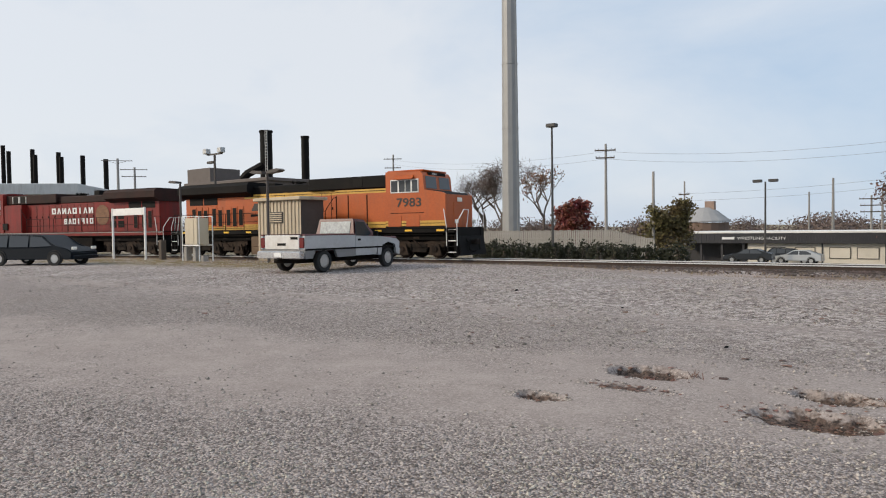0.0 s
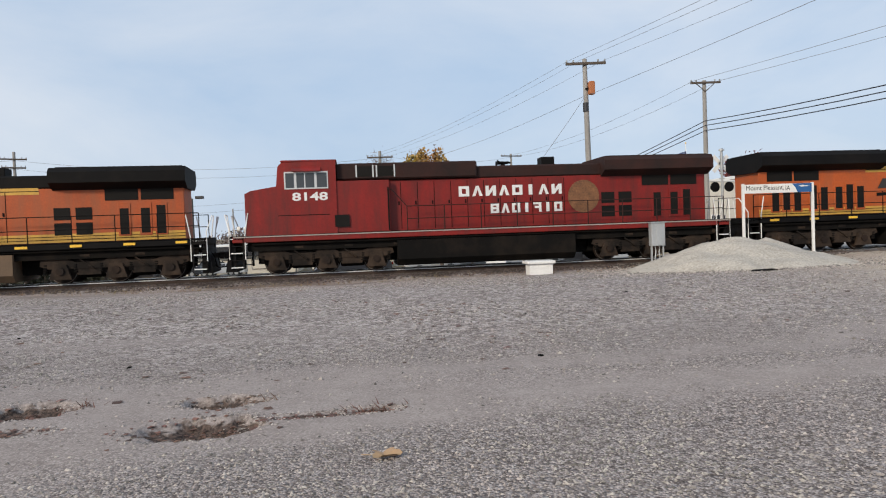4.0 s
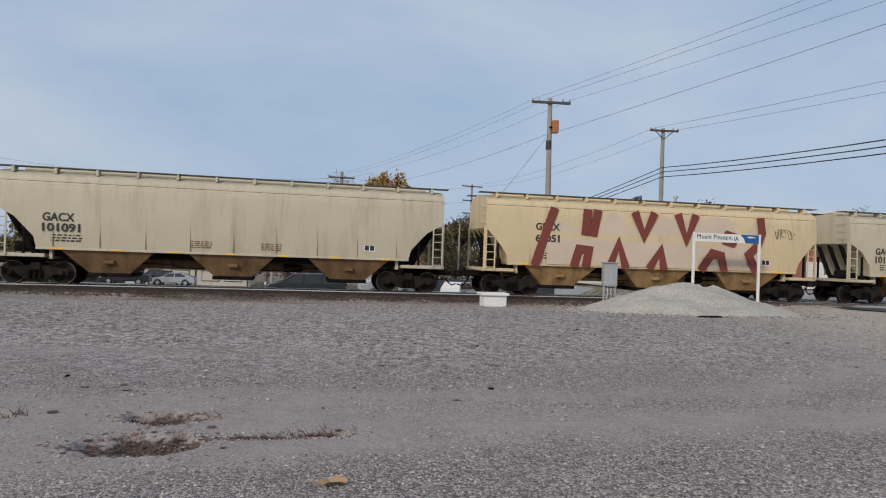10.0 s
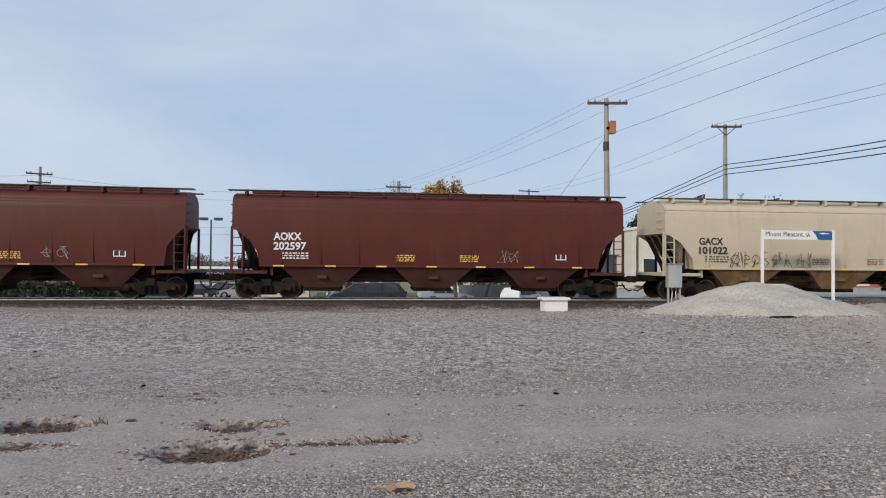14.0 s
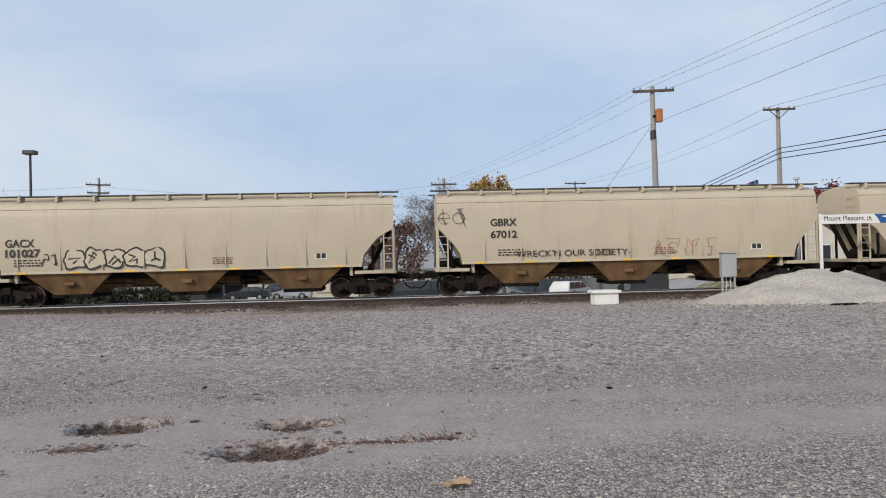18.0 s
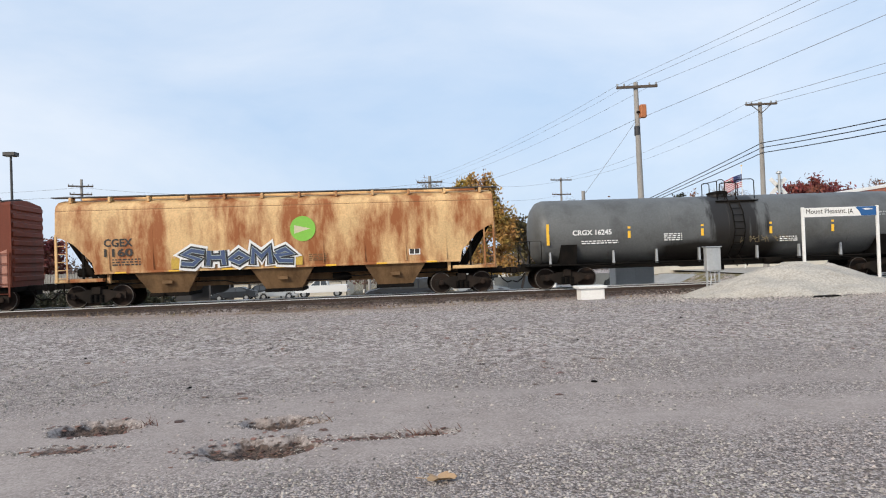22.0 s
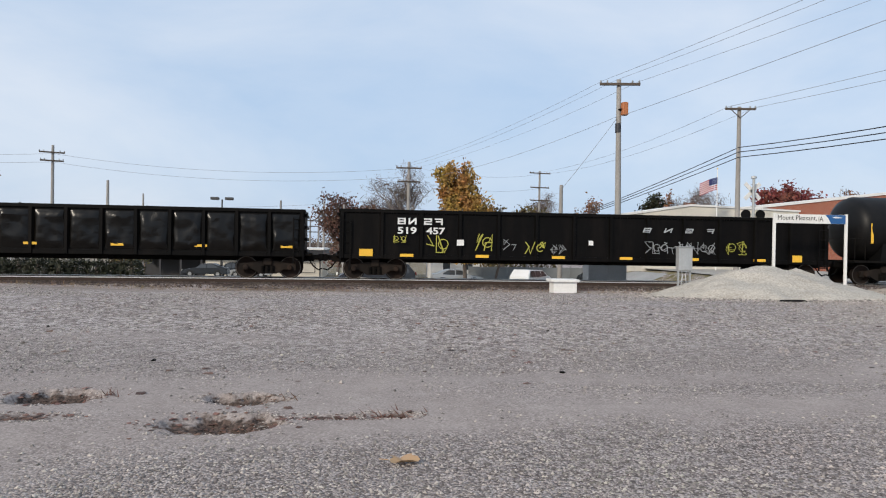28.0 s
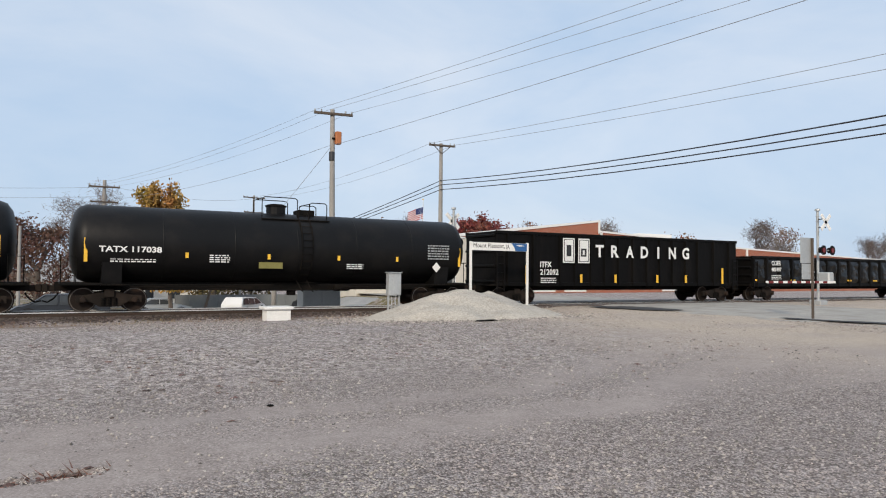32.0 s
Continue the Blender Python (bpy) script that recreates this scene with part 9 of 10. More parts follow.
    part("rear_bumper", bx(-2.84, -2.6, -0.95, 0.95, 0.48, 0.72, 0.03), M_CHROME, p, "chrome step bumper")
    part("tow_hitch", bx(-2.95, -2.8, -0.08, 0.08, 0.38, 0.48, 0.02), M_UNDER, p)
    part("number_plate", bx(-2.85, -2.84, -0.16, 0.16, 0.55, 0.68), M_LETTER, p)
    part("bed_floor", bx(-2.6, 0.0, -0.9, 0.9, 0.72, 0.78), low, p)
    part("bed_front", bx(-0.08, 0.0, -0.9, 0.9, 0.78, 1.25), low, p)
    cab = prism(bmesh.new(), [(0.0, 0.5), (1.3, 0.5), (1.3, 1.18), (0.72, 1.76), (0.12, 1.80), (0.0, 1.2)], -W + 0.09, W - 0.09, "y")
    for v in cab.verts:
        if v.co.z > 1.3:
            v.co.y *= 0.87
    part("cab", cab, mar, p)
    # the mottled pale base colour imitates a reflection on the rear glass
    part("rear_window", prism(bmesh.new(), [(0.015, 1.28), (0.10, 1.70), (0.085, 1.70), (-0.002, 1.28)], -0.68, 0.68, "y"), mat("rear window, painted reflection", (0.35, 0.36, 0.35), 0.12, 0.4, var=0.3, big=4), p)
    part("windscreen", prism(bmesh.new(), [(1.31, 1.2), (0.74, 1.74), (0.72, 1.73), (1.29, 1.19)], -0.75, 0.75, "y"), M_GLASS, p)
    part("hood", bx(1.28, 2.68, -W + 0.09, W - 0.09, 0.95, 1.15, 0.05), mar, p)
    part("grille", bx(2.6, 2.69, -W + 0.1, W - 0.1, 0.62, 0.95, 0.02), M_LBLACK, p)
    part("engine_bay", bx(1.28, 2.6, -W + 0.2, W - 0.2, 0.5, 0.94), M_UNDER, p)
    part("front_bumper", bx(2.6, 2.8, -0.95, 0.95, 0.45, 0.68, 0.03), M_CHROME, p)
    part("chassis", bx(-2.5, 2.5, -0.5, 0.5, 0.32, 0.55), M_UNDER, p)


build_vehicles()


def driven_pickup():
    """The white pickup that drives through the far parking lot; x forwards."""
    p = thing("white_pickup", "white pickup truck driving across the far parking lot", "pickup truck")
    paint = mat("white pickup paint", (0.72, 0.72, 0.71), 0.35, var=0.04, bump=0)
    body = prism(bmesh.new(), [(-2.65, 0.5), (2.6, 0.5), (2.65, 0.8), (2.5, 1.08), (1.35, 1.18), (1.1, 1.22), (-2.65, 1.22)], -0.95, 0.95, "y")
    bmesh.ops.bevel(body, geom=list(body.edges), offset=0.04, segments=2, affect="EDGES")
    part("body", body, paint, p, smooth=True)
    cab = prism(bmesh.new(), [(1.2, 1.18), (0.55, 1.80), (-0.55, 1.82), (-0.72, 1.18)], -0.88, 0.88, "y")
    for v in cab.verts:
        if v.co.z > 1.5:
            v.co.y *= 0.84
    part("cab", cab, paint, p)
    for s in (-1, 1):
        for g in ([(1.0, 1.24), (0.52, 1.72), (0.12, 1.74), (0.12, 1.24)], [(0.02, 1.24), (0.02, 1.74), (-0.48, 1.74), (-0.60, 1.24)]):
            bm = prism(bmesh.new(), g, 0, 0.02, "y")
            for v in bm.verts:
                v.co.y = s * (0.895 - 0.145 * max(0, v.co.z - 1.18) / 0.64 + 0.012 - v.co.y)
            part("side_window", bm, M_GLASS, p)
        part("headlight", bx(2.52, 2.64, s * 0.55, s * 0.88, 0.82, 1.0, 0.02), M_LAMP, p)
        part("tail_lamp", bx(-2.67, -2.62, s * 0.78, s * 0.93, 0.85, 1.15, 0.01), M_TAIL, p)
        for x in (-1.6, 1.75):
            road_wheel(p, x, s * 0.82, 0.38, s)
    part("front_bumper", bx(2.58, 2.74, -0.92, 0.92, 0.45, 0.66, 0.03), M_CHROME, p)
    part("rear_bumper", bx(-2.8, -2.62, -0.92, 0.92, 0.48, 0.68, 0.03), M_CHROME, p)
    return p


PICKUP = driven_pickup()

# ---- buildings ----


def window_unit(parent, x, y, z, w, h, fr=None):
    g = part("window", bx(x - w / 2, x + w / 2, y - 0.05, y + 0.02, z, z + h), M_GLASS if fr is None else fr, parent)
    for a, b, c, d in ((x - w / 2 - 0.06, x + w / 2 + 0.06, z + h, z + h + 0.07), (x - w / 2 - 0.06, x + w / 2 + 0.06, z - 0.07, z), (x - w / 2 - 0.06, x - w / 2, z, z + h), (x + w / 2, x + w / 2 + 0.06, z, z + h)):
        part("window_frame", bx(a, b, y - 0.08, y + 0.02, c, d), M_DARKLET if fr else M_WHITE, g)


def build_buildings():
    cream = mat("cream block wall", (0.62, 0.58, 0.50), 0.85, var=0.08, dirt=(0.42, 0.38, 0.32), dirt_amount=0.2)
    fascia = mat("dark metal fascia", (0.03, 0.03, 0.034), 0.6)
    roofw = mat("pale roof edge", (0.72, 0.71, 0.68), 0.7, var=0.05)
    # long low hall beyond the parking lot
    h = thing("sports_hall", "long low hall with dark fascia and cream wall", "building")
    part("wall", bx(-19.6, -5.8, 85.6, 97, -3.2, 0.1), cream, h)
    part("entrance_wall", bx(-27.4, -19.6, 88, 97, -3.2, 0.1), fascia, h)
    part("fascia", bx(-27.6, -5.6, 85, 97.2, -0.62, 0.55, 0.02), fascia, h, "ribbed dark metal fascia")
    for i in range(72):
        x = -27.5 + i * 0.306
        part("fascia_rib", bx(x, x + 0.06, 84.96, 85.0, -0.6, 0.53), fascia, h)
    part("roof_edge", bx(-27.7, -5.5, 84.9, 97.3, 0.55, 0.76, 0.02), roofw, h)
    words("WRESTLING FACILITY", -20.6, 84.94, -0.18, 0.32, M_LETTER, h, 5.2, 0.0)
    part("sign_bar", bx(-22.3, -20.9, 84.93, 84.95, -0.16, 0.12), M_LETTER, h)
    for x in (-27.2, -24.8, -22.4, -20.0):
        part("column", bx(x - 0.12, x + 0.12, 85.3, 85.55, -3.2, -0.62), fascia, h)
    for x in (-16.6, -13.6, -10.2, -7.6):
        window_unit(h, x, 85.6, -2.2, 1.9, 1.1, cream)
    for x in (-11.9, -6.0):
        part("downpipe", bx(x - 0.06, x + 0.06, 85.5, 85.6, -3.2, -0.6), fascia, h)
    # houses
    def house(x0, x1, y, base, eave, ridge, wall, roof, label):
        t = thing("house", label, "house", "houses")
        part("wall", bx(x0, x1, y, y + 8, base, eave), wall, t)
        xm = (x0 + x1) / 2
        part("roof", prism(bmesh.new(), [(y - 0.5, eave), (y + 4, ridge), (y + 8.5, eave), (y + 8.5, eave - 0.15), (y - 0.5, eave - 0.15)], x0 - 0.4, x1 + 0.4), roof, t)
        for k in (0.2, 0.5, 0.8):
            window_unit(t, x0 + (x1 - x0) * k, y, base + (eave - base) * 0.4, 0.9, 1.0)
        return t
    shing = mat("grey shingles", (0.30, 0.30, 0.30), 0.9, var=0.15, small=30)
    brown = mat("brown shingles", (0.16, 0.11, 0.085), 0.9, var=0.15, small=30)
    sidw = mat("white siding", (0.70, 0.69, 0.66), 0.7, var=0.06)
    rp = thing("pavilion", "round pavilion with a pale conical roof behind the hall", "building")
    part("wall", lathe(bmesh.new(), [(-3.2, 3.3), (1.9, 3.3)], (-29.7, 104, 0), "z", 18), brown, rp)
    part("roof", lathe(bmesh.new(), [(2.0, 3.6), (2.15, 3.6), (3.5, 1.9), (4.1, 0.9)], (-29.7, 104, 0), "z", 18), shing, rp)
    part("roof_box", bx(-29.6, -28.3, 103.5, 104.5, 3.6, 5.0), mat("roof box brick", (0.28, 0.2, 0.16), 0.9), rp)
    house(7.6, 17.0, 85, -2.9, 0.3, 1.6, sidw, brown, "low white house with a brown roof")
    house(-1.0, 4.5, 88, -2.9, 0.4, 2.4, sidw, shing, "white house behind trees")
    # cream building and flag
    c = thing("cream_building", "cream building with a shallow gable and pale parapet", "building")
    part("wall", prism(bmesh.new(), [(22.4, -1.2), (36, -1.2), (36, 4.7), (26.5, 5.0), (22.4, 4.35)], 55, 62, "y"), cream, c)
    part("parapet", prism(bmesh.new(), [(22.3, 4.35), (26.5, 5.02), (36.1, 4.72), (36.1, 4.86), (26.5, 5.18), (22.3, 4.5)], 54.9, 62, "y"), roofw, c)
    for x in (24, 26.5, 29, 31.5, 34):
        window_unit(c, x, 55, 0.6, 1.2, 1.4)
    f = thing("flagpole", "white flagpole flying a striped red, white and blue flag", "flagpole")
    part("pole", rod(bmesh.new(), (27.2, 52, -1.0), (27.2, 52, 7.75), 0.05, 0.03, 8), M_WHITE, f)
    part("finial", lathe(bmesh.new(), [(-0.07, 0.02), (0, 0.07), (0.07, 0.02)], (27.2, 52, 7.8), "z", 10), M_YREF, f)
    fr, fw, fb = mat("flag red", (0.40, 0.03, 0.04), 0.8), mat("flag white", (0.72, 0.72, 0.72), 0.8), mat("flag blue", (0.03, 0.04, 0.13), 0.8)

    def cloth(x0, x1, z0, z1, m, nm):
        bm = bmesh.new()
        n = 8
        for i in range(n):
            a, b = x0 + (x1 - x0) * i / n, x0 + (x1 - x0) * (i + 1) / n
            fa, fb_ = 0.12 * math.sin(a * 5), 0.12 * math.sin(b * 5)
            da, db = 0.35 * (27.2 - a) ** 1.2, 0.35 * (27.2 - b) ** 1.2
            prism(bm, [(a, z0 - da), (b, z0 - db), (b, z1 - db), (a, z1 - da)], 52 + (fa + fb_) / 2 - 0.01, 52 + (fa + fb_) / 2 + 0.01, "y")
        part(nm, bm, m, f)
    for i in range(13):
        z = 7.15 - i * 0.075
        cloth(25.75, 26.55 if i < 7 else 27.16, z - 0.075, z, fr if i % 2 == 0 else fw, "stripe")
    cloth(26.55, 27.16, 7.15 - 7 * 0.075, 7.15, fb, "canton")
    # brick building
    brick = bpy.data.materials.new("red brick wall")
    brick.use_nodes = True
    n, l = brick.node_tree.nodes, brick.node_tree.links
    tb = n.new("ShaderNodeTexBrick")
    tc = n.new("ShaderNodeTexCoord")
    mp = n.new("ShaderNodeMapping")
    mp.inputs["Rotation"].default_value = (radians(90), 0, 0)
    l.new(tc.outputs["Object"], mp.inputs[0])
    l.new(mp.outputs[0], tb.inputs["Vector"])
    tb.inputs["Color1"].default_value, tb.inputs["Color2"].default_value, tb.inputs["Mortar"].default_value = (0.36, 0.12, 0.065, 1), (0.27, 0.085, 0.05, 1), (0.36, 0.27, 0.22, 1)
    tb.inputs["Scale"].default_value, tb.inputs["Mortar Size"].default_value = 4.6, 0.012
    l.new(tb.outputs[0], n["Principled BSDF"].inputs["Base Color"])
    n["Principled BSDF"].inputs["Roughness"].default_value = 0.9
    b = thing("brick_building", "long red brick building with white-edged stepped roofline", "building")
    part("wall", prism(bmesh.new(), [(36.2, -1.5), (55.7, -1.5), (55.7, 7.75), (36.2, 5.35)], 62, 80, "y"), brick, b)
    part("roof_edge", prism(bmesh.new(), [(36.1, 5.35), (55.75, 7.75), (55.75, 7.98), (36.1, 5.58)], 61.9, 80, "y"), roofw, b)
    part("corner_trim", bx(55.5, 55.78, 61.92, 62.0, 6.4, 7.9), roofw, b)
    part("wall", prism(bmesh.new(), [(55.7, -1.5), (78, -1.5), (78, 5.55), (55.7, 6.55)], 62.1, 80, "y"), brick, b)
    part("roof_edge", prism(bmesh.new(), [(55.75, 6.55), (78, 5.55), (78, 5.75), (55.75, 6.75)], 62.0, 80, "y"), roofw, b)
    part("wall", prism(bmesh.new(), [(78, -1.5), (125, -1.5), (125, 3.9), (78, 5.3)], 62.2, 80, "y"), brick, b)
    part("roof_edge", prism(bmesh.new(), [(78, 5.3), (125, 3.9), (125, 4.1), (78, 5.5)], 62.1, 80, "y"), roofw, b)
    for x in (56.0, 82, 100):
        part("downpipe", bx(x - 0.15, x + 0.15, 61.95, 62.12, 1, 6.5 - (x - 56) * 0.05), roofw, b)
    part("roof_unit", bx(66, 72, 66, 70, 5.5, 7.0, 0.05), roofw, b)
    window_unit(b, 58.7, 62.1, 4.9, 0.9, 0.9, roofw)
    for x in (46, 50.5, 66, 70):
        part("dock_door", bx(x, x + 3.2, 61.95, 62.1, -0.4, 2.4), roofw, b)
    # wooden fence beyond the shrubs
    fence = thing("wooden_fence", "weathered grey board fence behind the shrubs", "fence")
    fw_ = mat("weathered fence boards", (0.29, 0.275, 0.25), 0.9, var=0.25, dirt=(0.2, 0.18, 0.16), dirt_amount=0.35, streak=True)
    first = bx(0, 0.165, 0, 0.025, 0, 1.0)
    o0 = None
    for i in range(84):
        x = -36.4 + i * 0.2
        top = 1.28 if x < -23.4 else 1.28 - (x + 23.4) * 0.22
        zb = gz(x, 55)
        if o0 is None:
            o0 = part("board", first, fw_, fence)
            o = o0
        else:
            o = o0.copy()
            scene.collection.objects.link(o)
        o.matrix_basis = Matrix.LocRotScale((x, 55 + 0.01 * math.sin(i * 3.1), zb), None, (1, 1, top - zb + 0.03 * math.sin(i * 1.7)))
    for z in (-0.6, 0.5):
        part("rail", bx(-36.4, -19.8, 55.03, 55.08, z, z + 0.09), fw_, fence)
    ch = thing("chain_fence", "low grey chain-link fence along the parking lot", "fence")
    grey = mat("grey chain-link", (0.16, 0.17, 0.17), 0.7)
    for i in range(10):
        x = 9.6 + i * 1.25
        part("post", rod(bmesh.new(), (x, 66, gz(x, 66) - 0.05), (x, 66, -0.5), 0.04), grey, ch)
    part("mesh_panel", bx(9.6, 20.85, 66.0, 66.015, -2.2, -0.58), grey, ch)


build_buildings()


def crossing_signal(x, y, flip, arm):
    t = thing("crossing_signal", "level crossing mast with crossbuck, lamps and striped gate arm" if arm else "level crossing mast with crossbuck and lamps", "crossing signal", "level crossing signals")
    z = gz(x, y)
    part("mast", rod(bmesh.new(), (x, y, z), (x, y, 5.45), 0.07, n=10), M_GALV, t)
    part("base", bx(x - 0.35, x + 0.35, y - 0.35, y + 0.35, z - 0.1, z + 0.25, 0.03), M_GALV, t)
    d = 0.5 * flip if arm else 0.12
    lamp_z = 3.12 if arm else 3.45
    for a in (45, -45):
        bm = bx(-0.62, 0.62, -0.012, 0.012, -0.11, 0.11, 0.004)
        bmesh.ops.transform(bm, matrix=pose(x, y + d, 4.75, 0, a, 0), verts=bm.verts)
        part("crossbuck", bm, M_WHITE, t)
    for s in (-1, 1):
        part("lamp_hood", lathe(bmesh.new(), [(-0.02, 0.28), (0.0, 0.28), (0.02, 0.16), (0.22, 0.17)], (x + s * 0.42, y + d - 0.1, lamp_z), "y", 16), M_LBLACK, t)
        part("lamp_lens", lathe(bmesh.new(), [(-0.03, 0.14), (0.0, 0.14)], (x + s * 0.42, y + d - 0.12 if flip < 0 else y + d + 0.14, lamp_z), "y", 14), M_TAIL, t)
    part("lamp_bar", bx(x - 0.5, x + 0.5, y + d - 0.03, y + d + 0.03, lamp_z - 0.03, lamp_z + 0.03), M_GALV, t)
    for zz in (lamp_z, 4.45, 4.95):
        part("bracket", bx(x - 0.03, x + 0.03, *sorted((y, y + d)), zz - 0.025, zz + 0.025), M_LBLACK, t)
    part("bell", lathe(bmesh.new(), [(0, 0.16), (0.1, 0.14), (0.14, 0.04)], (x, y, 5.45), "z", 12), M_GALV, t)
    for k in range(5):
        part("climbing_rung", bx(x - 0.16, x + 0.16, y - 0.02, y + 0.02, 3.9 + 0.3 * k, 3.94 + 0.3 * k), M_GALV, t)
    if arm:
        part("gate_mechanism", bx(x - 0.15, x + 0.35, y - 0.75, y - 0.06, 1.2, 1.85, 0.06), M_GALV, t)
        ga = part("gate_arm", bx(x - 5.8, x + 0.4, y - 0.80, y - 0.76, 1.22, 1.34), M_WHITE, t, "white gate arm with red bands, lowered")
        for k in range(7):
            part("red_band", bx(x - 5.6 + k * 0.8, x - 5.2 + k * 0.8, y - 0.808, y - 0.752, 1.215, 1.345), M_TAIL, ga)
    return t


crossing_signal(39.25, 25, -1, True)
crossing_signal(21.2, 36.4, 1, False)


def sign_back():
    t = thing("road_sign", "tall grey road sign seen from behind on a post", "road sign")
    z = gz(26.38, 17.09)
    part("post", bx(26.34, 26.42, 17.05, 17.12, z - 0.1, 3.1), M_WOODD, t)
    part("panel", bx(25.72, 26.56, 17.13, 17.16, 2.12, 3.12, 0.005), M_GALV, t)
    part("panel", bx(25.80, 26.56, 17.13, 17.16, 1.48, 2.10, 0.005), M_GALV, t)
    for zz in (1.75, 2.6):
        part("bracket", bx(26.2, 26.55, 17.115, 17.13, zz, zz + 0.05), M_GALV, t)


sign_back()


def build_station_side():
    # shed with corrugated front, lamps, relay cabinet
    tan = mat("tan corrugated steel", (0.48, 0.40, 0.29), 0.6, var=0.12, dirt=(0.25, 0.2, 0.15), dirt_amount=0.25, streak=True)
    dk = mat("dark brown steel and shaded shed sides", (0.06, 0.05, 0.045), 0.6)
    s = thing("equipment_shed", "small tan corrugated equipment shed with a dark roof", "shed")
    # dark body colour holds the shade of the sides; only the front is tan
    part("body", bx(-31.0, -27.55, 24.6, 26.2, -0.25, 3.2), dk, s)
    for i in range(12):
        x = -31.0 + i * 0.288
        part("rib", bx(x, x + 0.16, 24.53, 24.6, -0.2, 3.18, 0.02), tan, s)
    part("front_sheet", bx(-31.0, -27.55, 24.58, 24.6, -0.2, 3.18), tan, s)
    part("roof", bx(-31.2, -27.35, 24.35, 26.35, 3.2, 3.38, 0.03), tan, s)
    part("vent", bx(-29.9, -28.9, 24.48, 24.54, 2.0, 2.6), dk, s)
    for k in range(5):
        part("vent_slat", bx(-29.88, -28.92, 24.45, 24.5, 2.05 + k * 0.11, 2.10 + k * 0.11), tan, s)
    for x, y, top, arms in ((-27.0, 22, 4.42, (-0.9, 0.9)), (-37.6, 24, 4.55, (-0.8,))):
        t = thing("platform_lamp", "slim dark lamp post with flat heads", "lamp post", "platform lamps")
        part("pole", rod(bmesh.new(), (x, y, gz(x, y) - 0.1), (x, y, top), 0.075, 0.06, 8), dk, t)
        for a in arms:
            part("head", prism(bmesh.new(), [(x + a * 0.2, top - 0.05), (x + a, top), (x + a * 1.25, top + 0.08), (x + a, top + 0.16), (x + a * 0.2, top + 0.08)], y - 0.2, y + 0.2, "y"), dk, t)
    r = thing("relay_cabinet", "white metal cabinet hung on a pipe frame", "relay cabinet")
    part("cabinet", bx(-32.55, -31.45, 21.0, 21.7, 0.92, 2.3, 0.02), M_CREAM, r)
    part("door", bx(-32.5, -31.75, 20.98, 21.0, 0.97, 2.25, 0.006), M_CREAM, r)
    bm = bmesh.new()
    for y in (20.95, 21.75):
        pipe(bm, [(-32.7, y, -0.05), (-32.7, y, 2.38), (-31.2, y, 2.38), (-31.2, y, -0.05)], 0.04)
        pipe(bm, [(-32.7, y, 0.88), (-31.2, y, 0.88)], 0.04)
    part("pipe_frame", bm, M_WHITE, r)
    for x in (-32.7, -31.9, -31.2):
        part("stub_post", bx(x - 0.13, x + 0.13, 21.1, 21.4, -0.2, 0.8 if x < -31.5 else 0.35, 0.02), M_WOODP, r)
    po = thing("wooden_post", "short dark wooden post by the name board", "post")
    part("post", bx(-35.6, -35.3, 21.3, 21.6, -0.2, 1.15, 0.02), M_WOODD, po)
    # works beyond the station
    wsheet = mat("pale works cladding", (0.50, 0.51, 0.51), 0.6, var=0.1, dirt=(0.3, 0.29, 0.28), dirt_amount=0.3, streak=True)
    gsheet = mat("grey brown works cladding", (0.115, 0.095, 0.085), 0.7, var=0.15)
    w = thing("works_hall", "long pale clad factory hall beyond the station", "factory", at=pose(-154, 71, 0, 0, 0, 137.5))
    part("wall", bx(-33, 33, -12, 0.0, -3, 9.6), gsheet, w)
    part("roof_band", bx(-33.2, 33.2, -12.2, 0.3, 8.2, 10.1, 0.1), wsheet, w)
    g = thing("works_tower", "grey-brown works building with a roof box and duct", "factory")
    part("block", bx(-139, -111, 90, 104, -3, 11.6), gsheet, g)
    part("upper_block", bx(-139, -130.5, 90.2, 98, 11.6, 15.4), gsheet, g)
    part("roof", bx(-139.6, -110.4, 89.6, 104.4, 11.6, 12.3, 0.1), gsheet, g)
    for x, top, r_, nm in ((-136, 26, 1.55, 1), (-122, 23.4, 0.95, 0)):
        c = thing("works_chimney", "dark steel factory chimney", "chimney", "factory chimneys")
        part("shaft", rod(bmesh.new(), (x, 110, -3), (x, 110, top), r_, r_ * 0.95, 18), M_LBLACK, c, smooth=True)
        part("cap_ring", rod(bmesh.new(), (x, 110, top - 0.5), (x, 110, top), r_ * 1.06, n=18), M_UNDER, c)
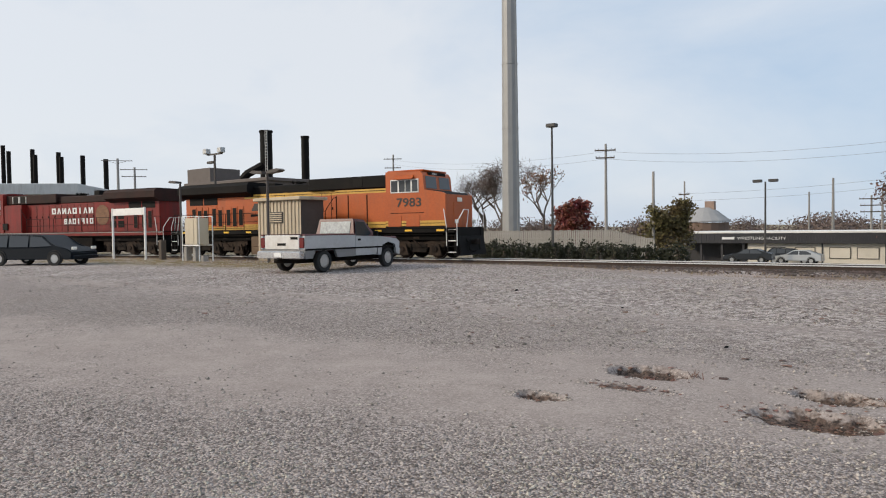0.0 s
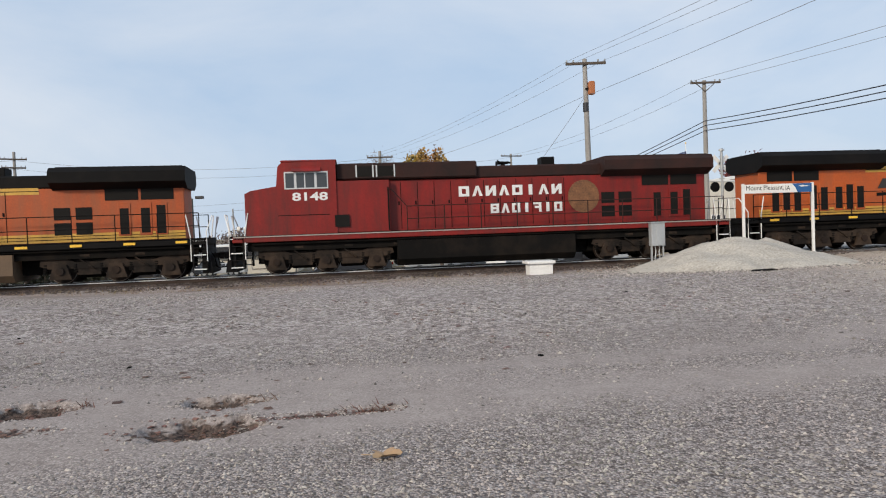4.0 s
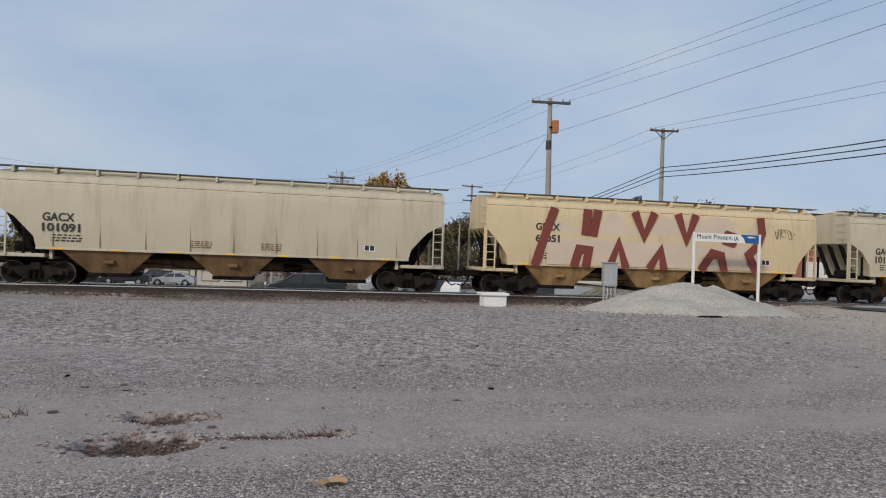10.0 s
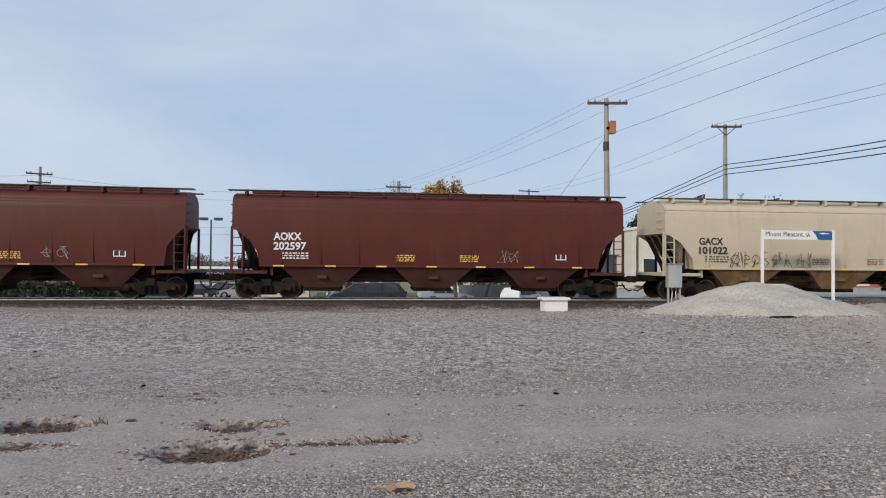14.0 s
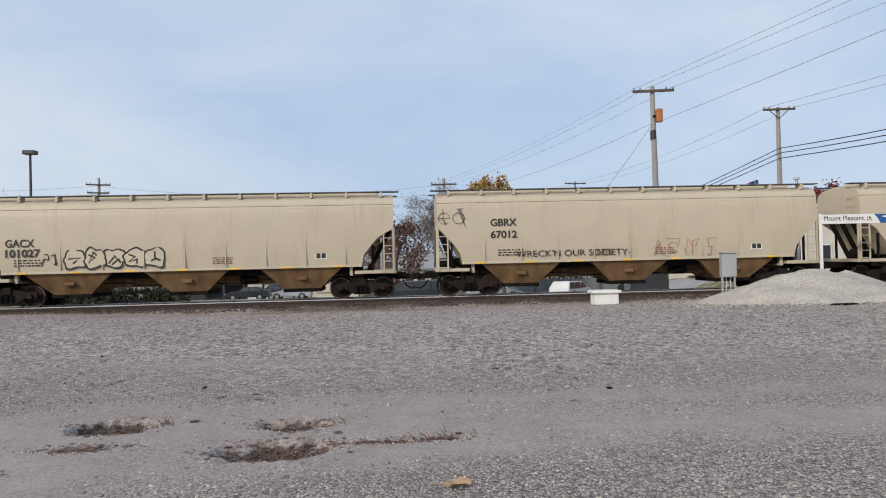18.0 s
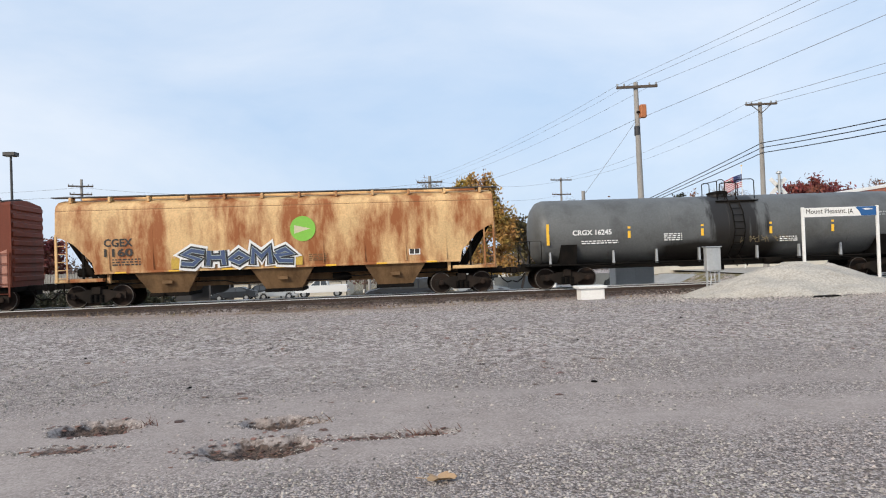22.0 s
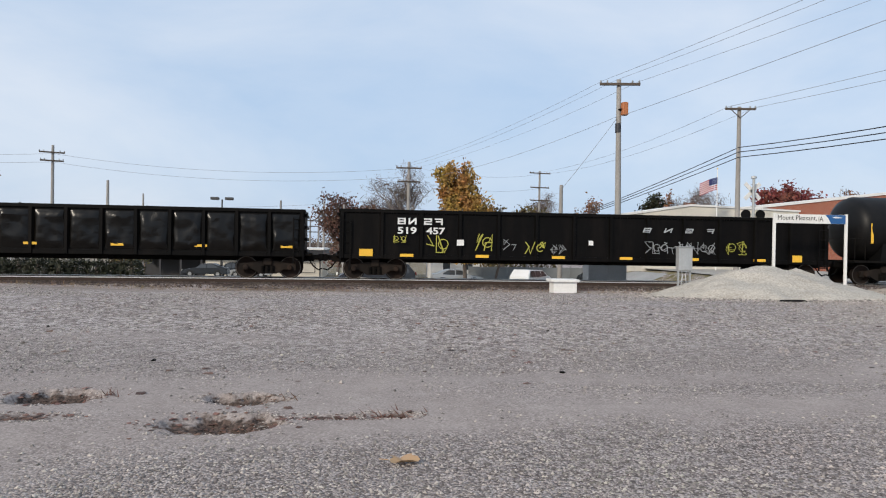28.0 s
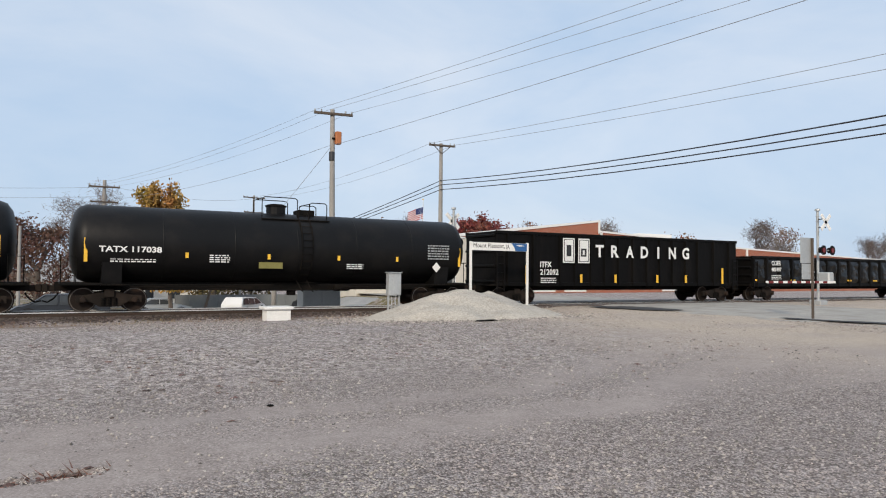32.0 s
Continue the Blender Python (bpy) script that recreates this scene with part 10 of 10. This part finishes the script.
        if nm:
            part("duct", pipe(bmesh.new(), [(x, 109, 17.5), (x - 3.5, 107, 15.5), (x - 6.0, 106, 13.0)], 1.0, 10), M_LBLACK, c)
            bm = bmesh.new()
            for i in range(26):
                box(bm, x + 1.5, x + 2.3, 108.4, 108.5, 8 + i * 0.7, 8.12 + i * 0.7)
            for a in (1.5, 2.25):
                box(bm, x + a, x + a + 0.08, 108.4, 108.5, 6, 26)
            part("ladder", bm, M_GALV, c)
    for x, top in ((-237, 28.9), (-233, 26.8), (-216.6, 26.1), (-214.9, 24.4), (-200.4, 24.0), (-198.8, 22.6), (-186.7, 22.1), (-174.6, 20.3)):
        c = thing("vent_stack", "thin dark vent stack over the factory roof", "chimney", "vent stacks")
        part("shaft", rod(bmesh.new(), (x, 90, -3), (x, 90, top), 0.62, n=10), M_LBLACK, c)
    f = thing("floodlight_mast", "dark mast with two floodlights", "floodlight")
    part("mast", rod(bmesh.new(), (-64.1, 45, -0.8), (-64.1, 45, 9.9), 0.16, 0.12, 8), dk, f)
    part("bracket", bx(-65.4, -62.8, 44.9, 45.1, 9.8, 9.95), dk, f)
    for x in (-65.4, -62.8):
        part("floodlight", bx(x - 0.35, x + 0.35, 44.6, 45.2, 9.95, 10.5, 0.06), M_GALV, f)
    part("head", bx(-65.3, -64.2, 44.8, 45.2, 8.9, 9.15, 0.04), dk, f)


build_station_side()

# ---- what moves ----


def motions():
    half = [(0.5 * i, float(np.interp(0.5 * i, [t for t, s in RUN], [s for t, s in RUN]))) for i in range(65)]
    for car, x in TRAIN:
        rows = []
        for t, s in half:
            u, v, a = way(x + s)
            rows.append((t, pose(u, v, 0, 0, 0, math.degrees(a))))
        walk(car, rows)
    # the pickup sets off, crosses the lot and stops behind the hedge
    z = gz(-14, 72) + 0.04
    drive = [(0, 9.5), (18.0, 9.5), (19.0, 7.0), (20.0, 2.6), (21.0, -2.4), (21.5, -4.9), (22.0, -7.5), (23.0, -12.8), (24.0, -18.6), (24.5, -21.1), (25.5, -26.5), (27.0, -33.0), (28.5, -36.0), (32, -36.0)]
    walk(PICKUP, [(t, pose(x, 72.0, z, 0, 0, 180)) for t, x in drive])


motions()
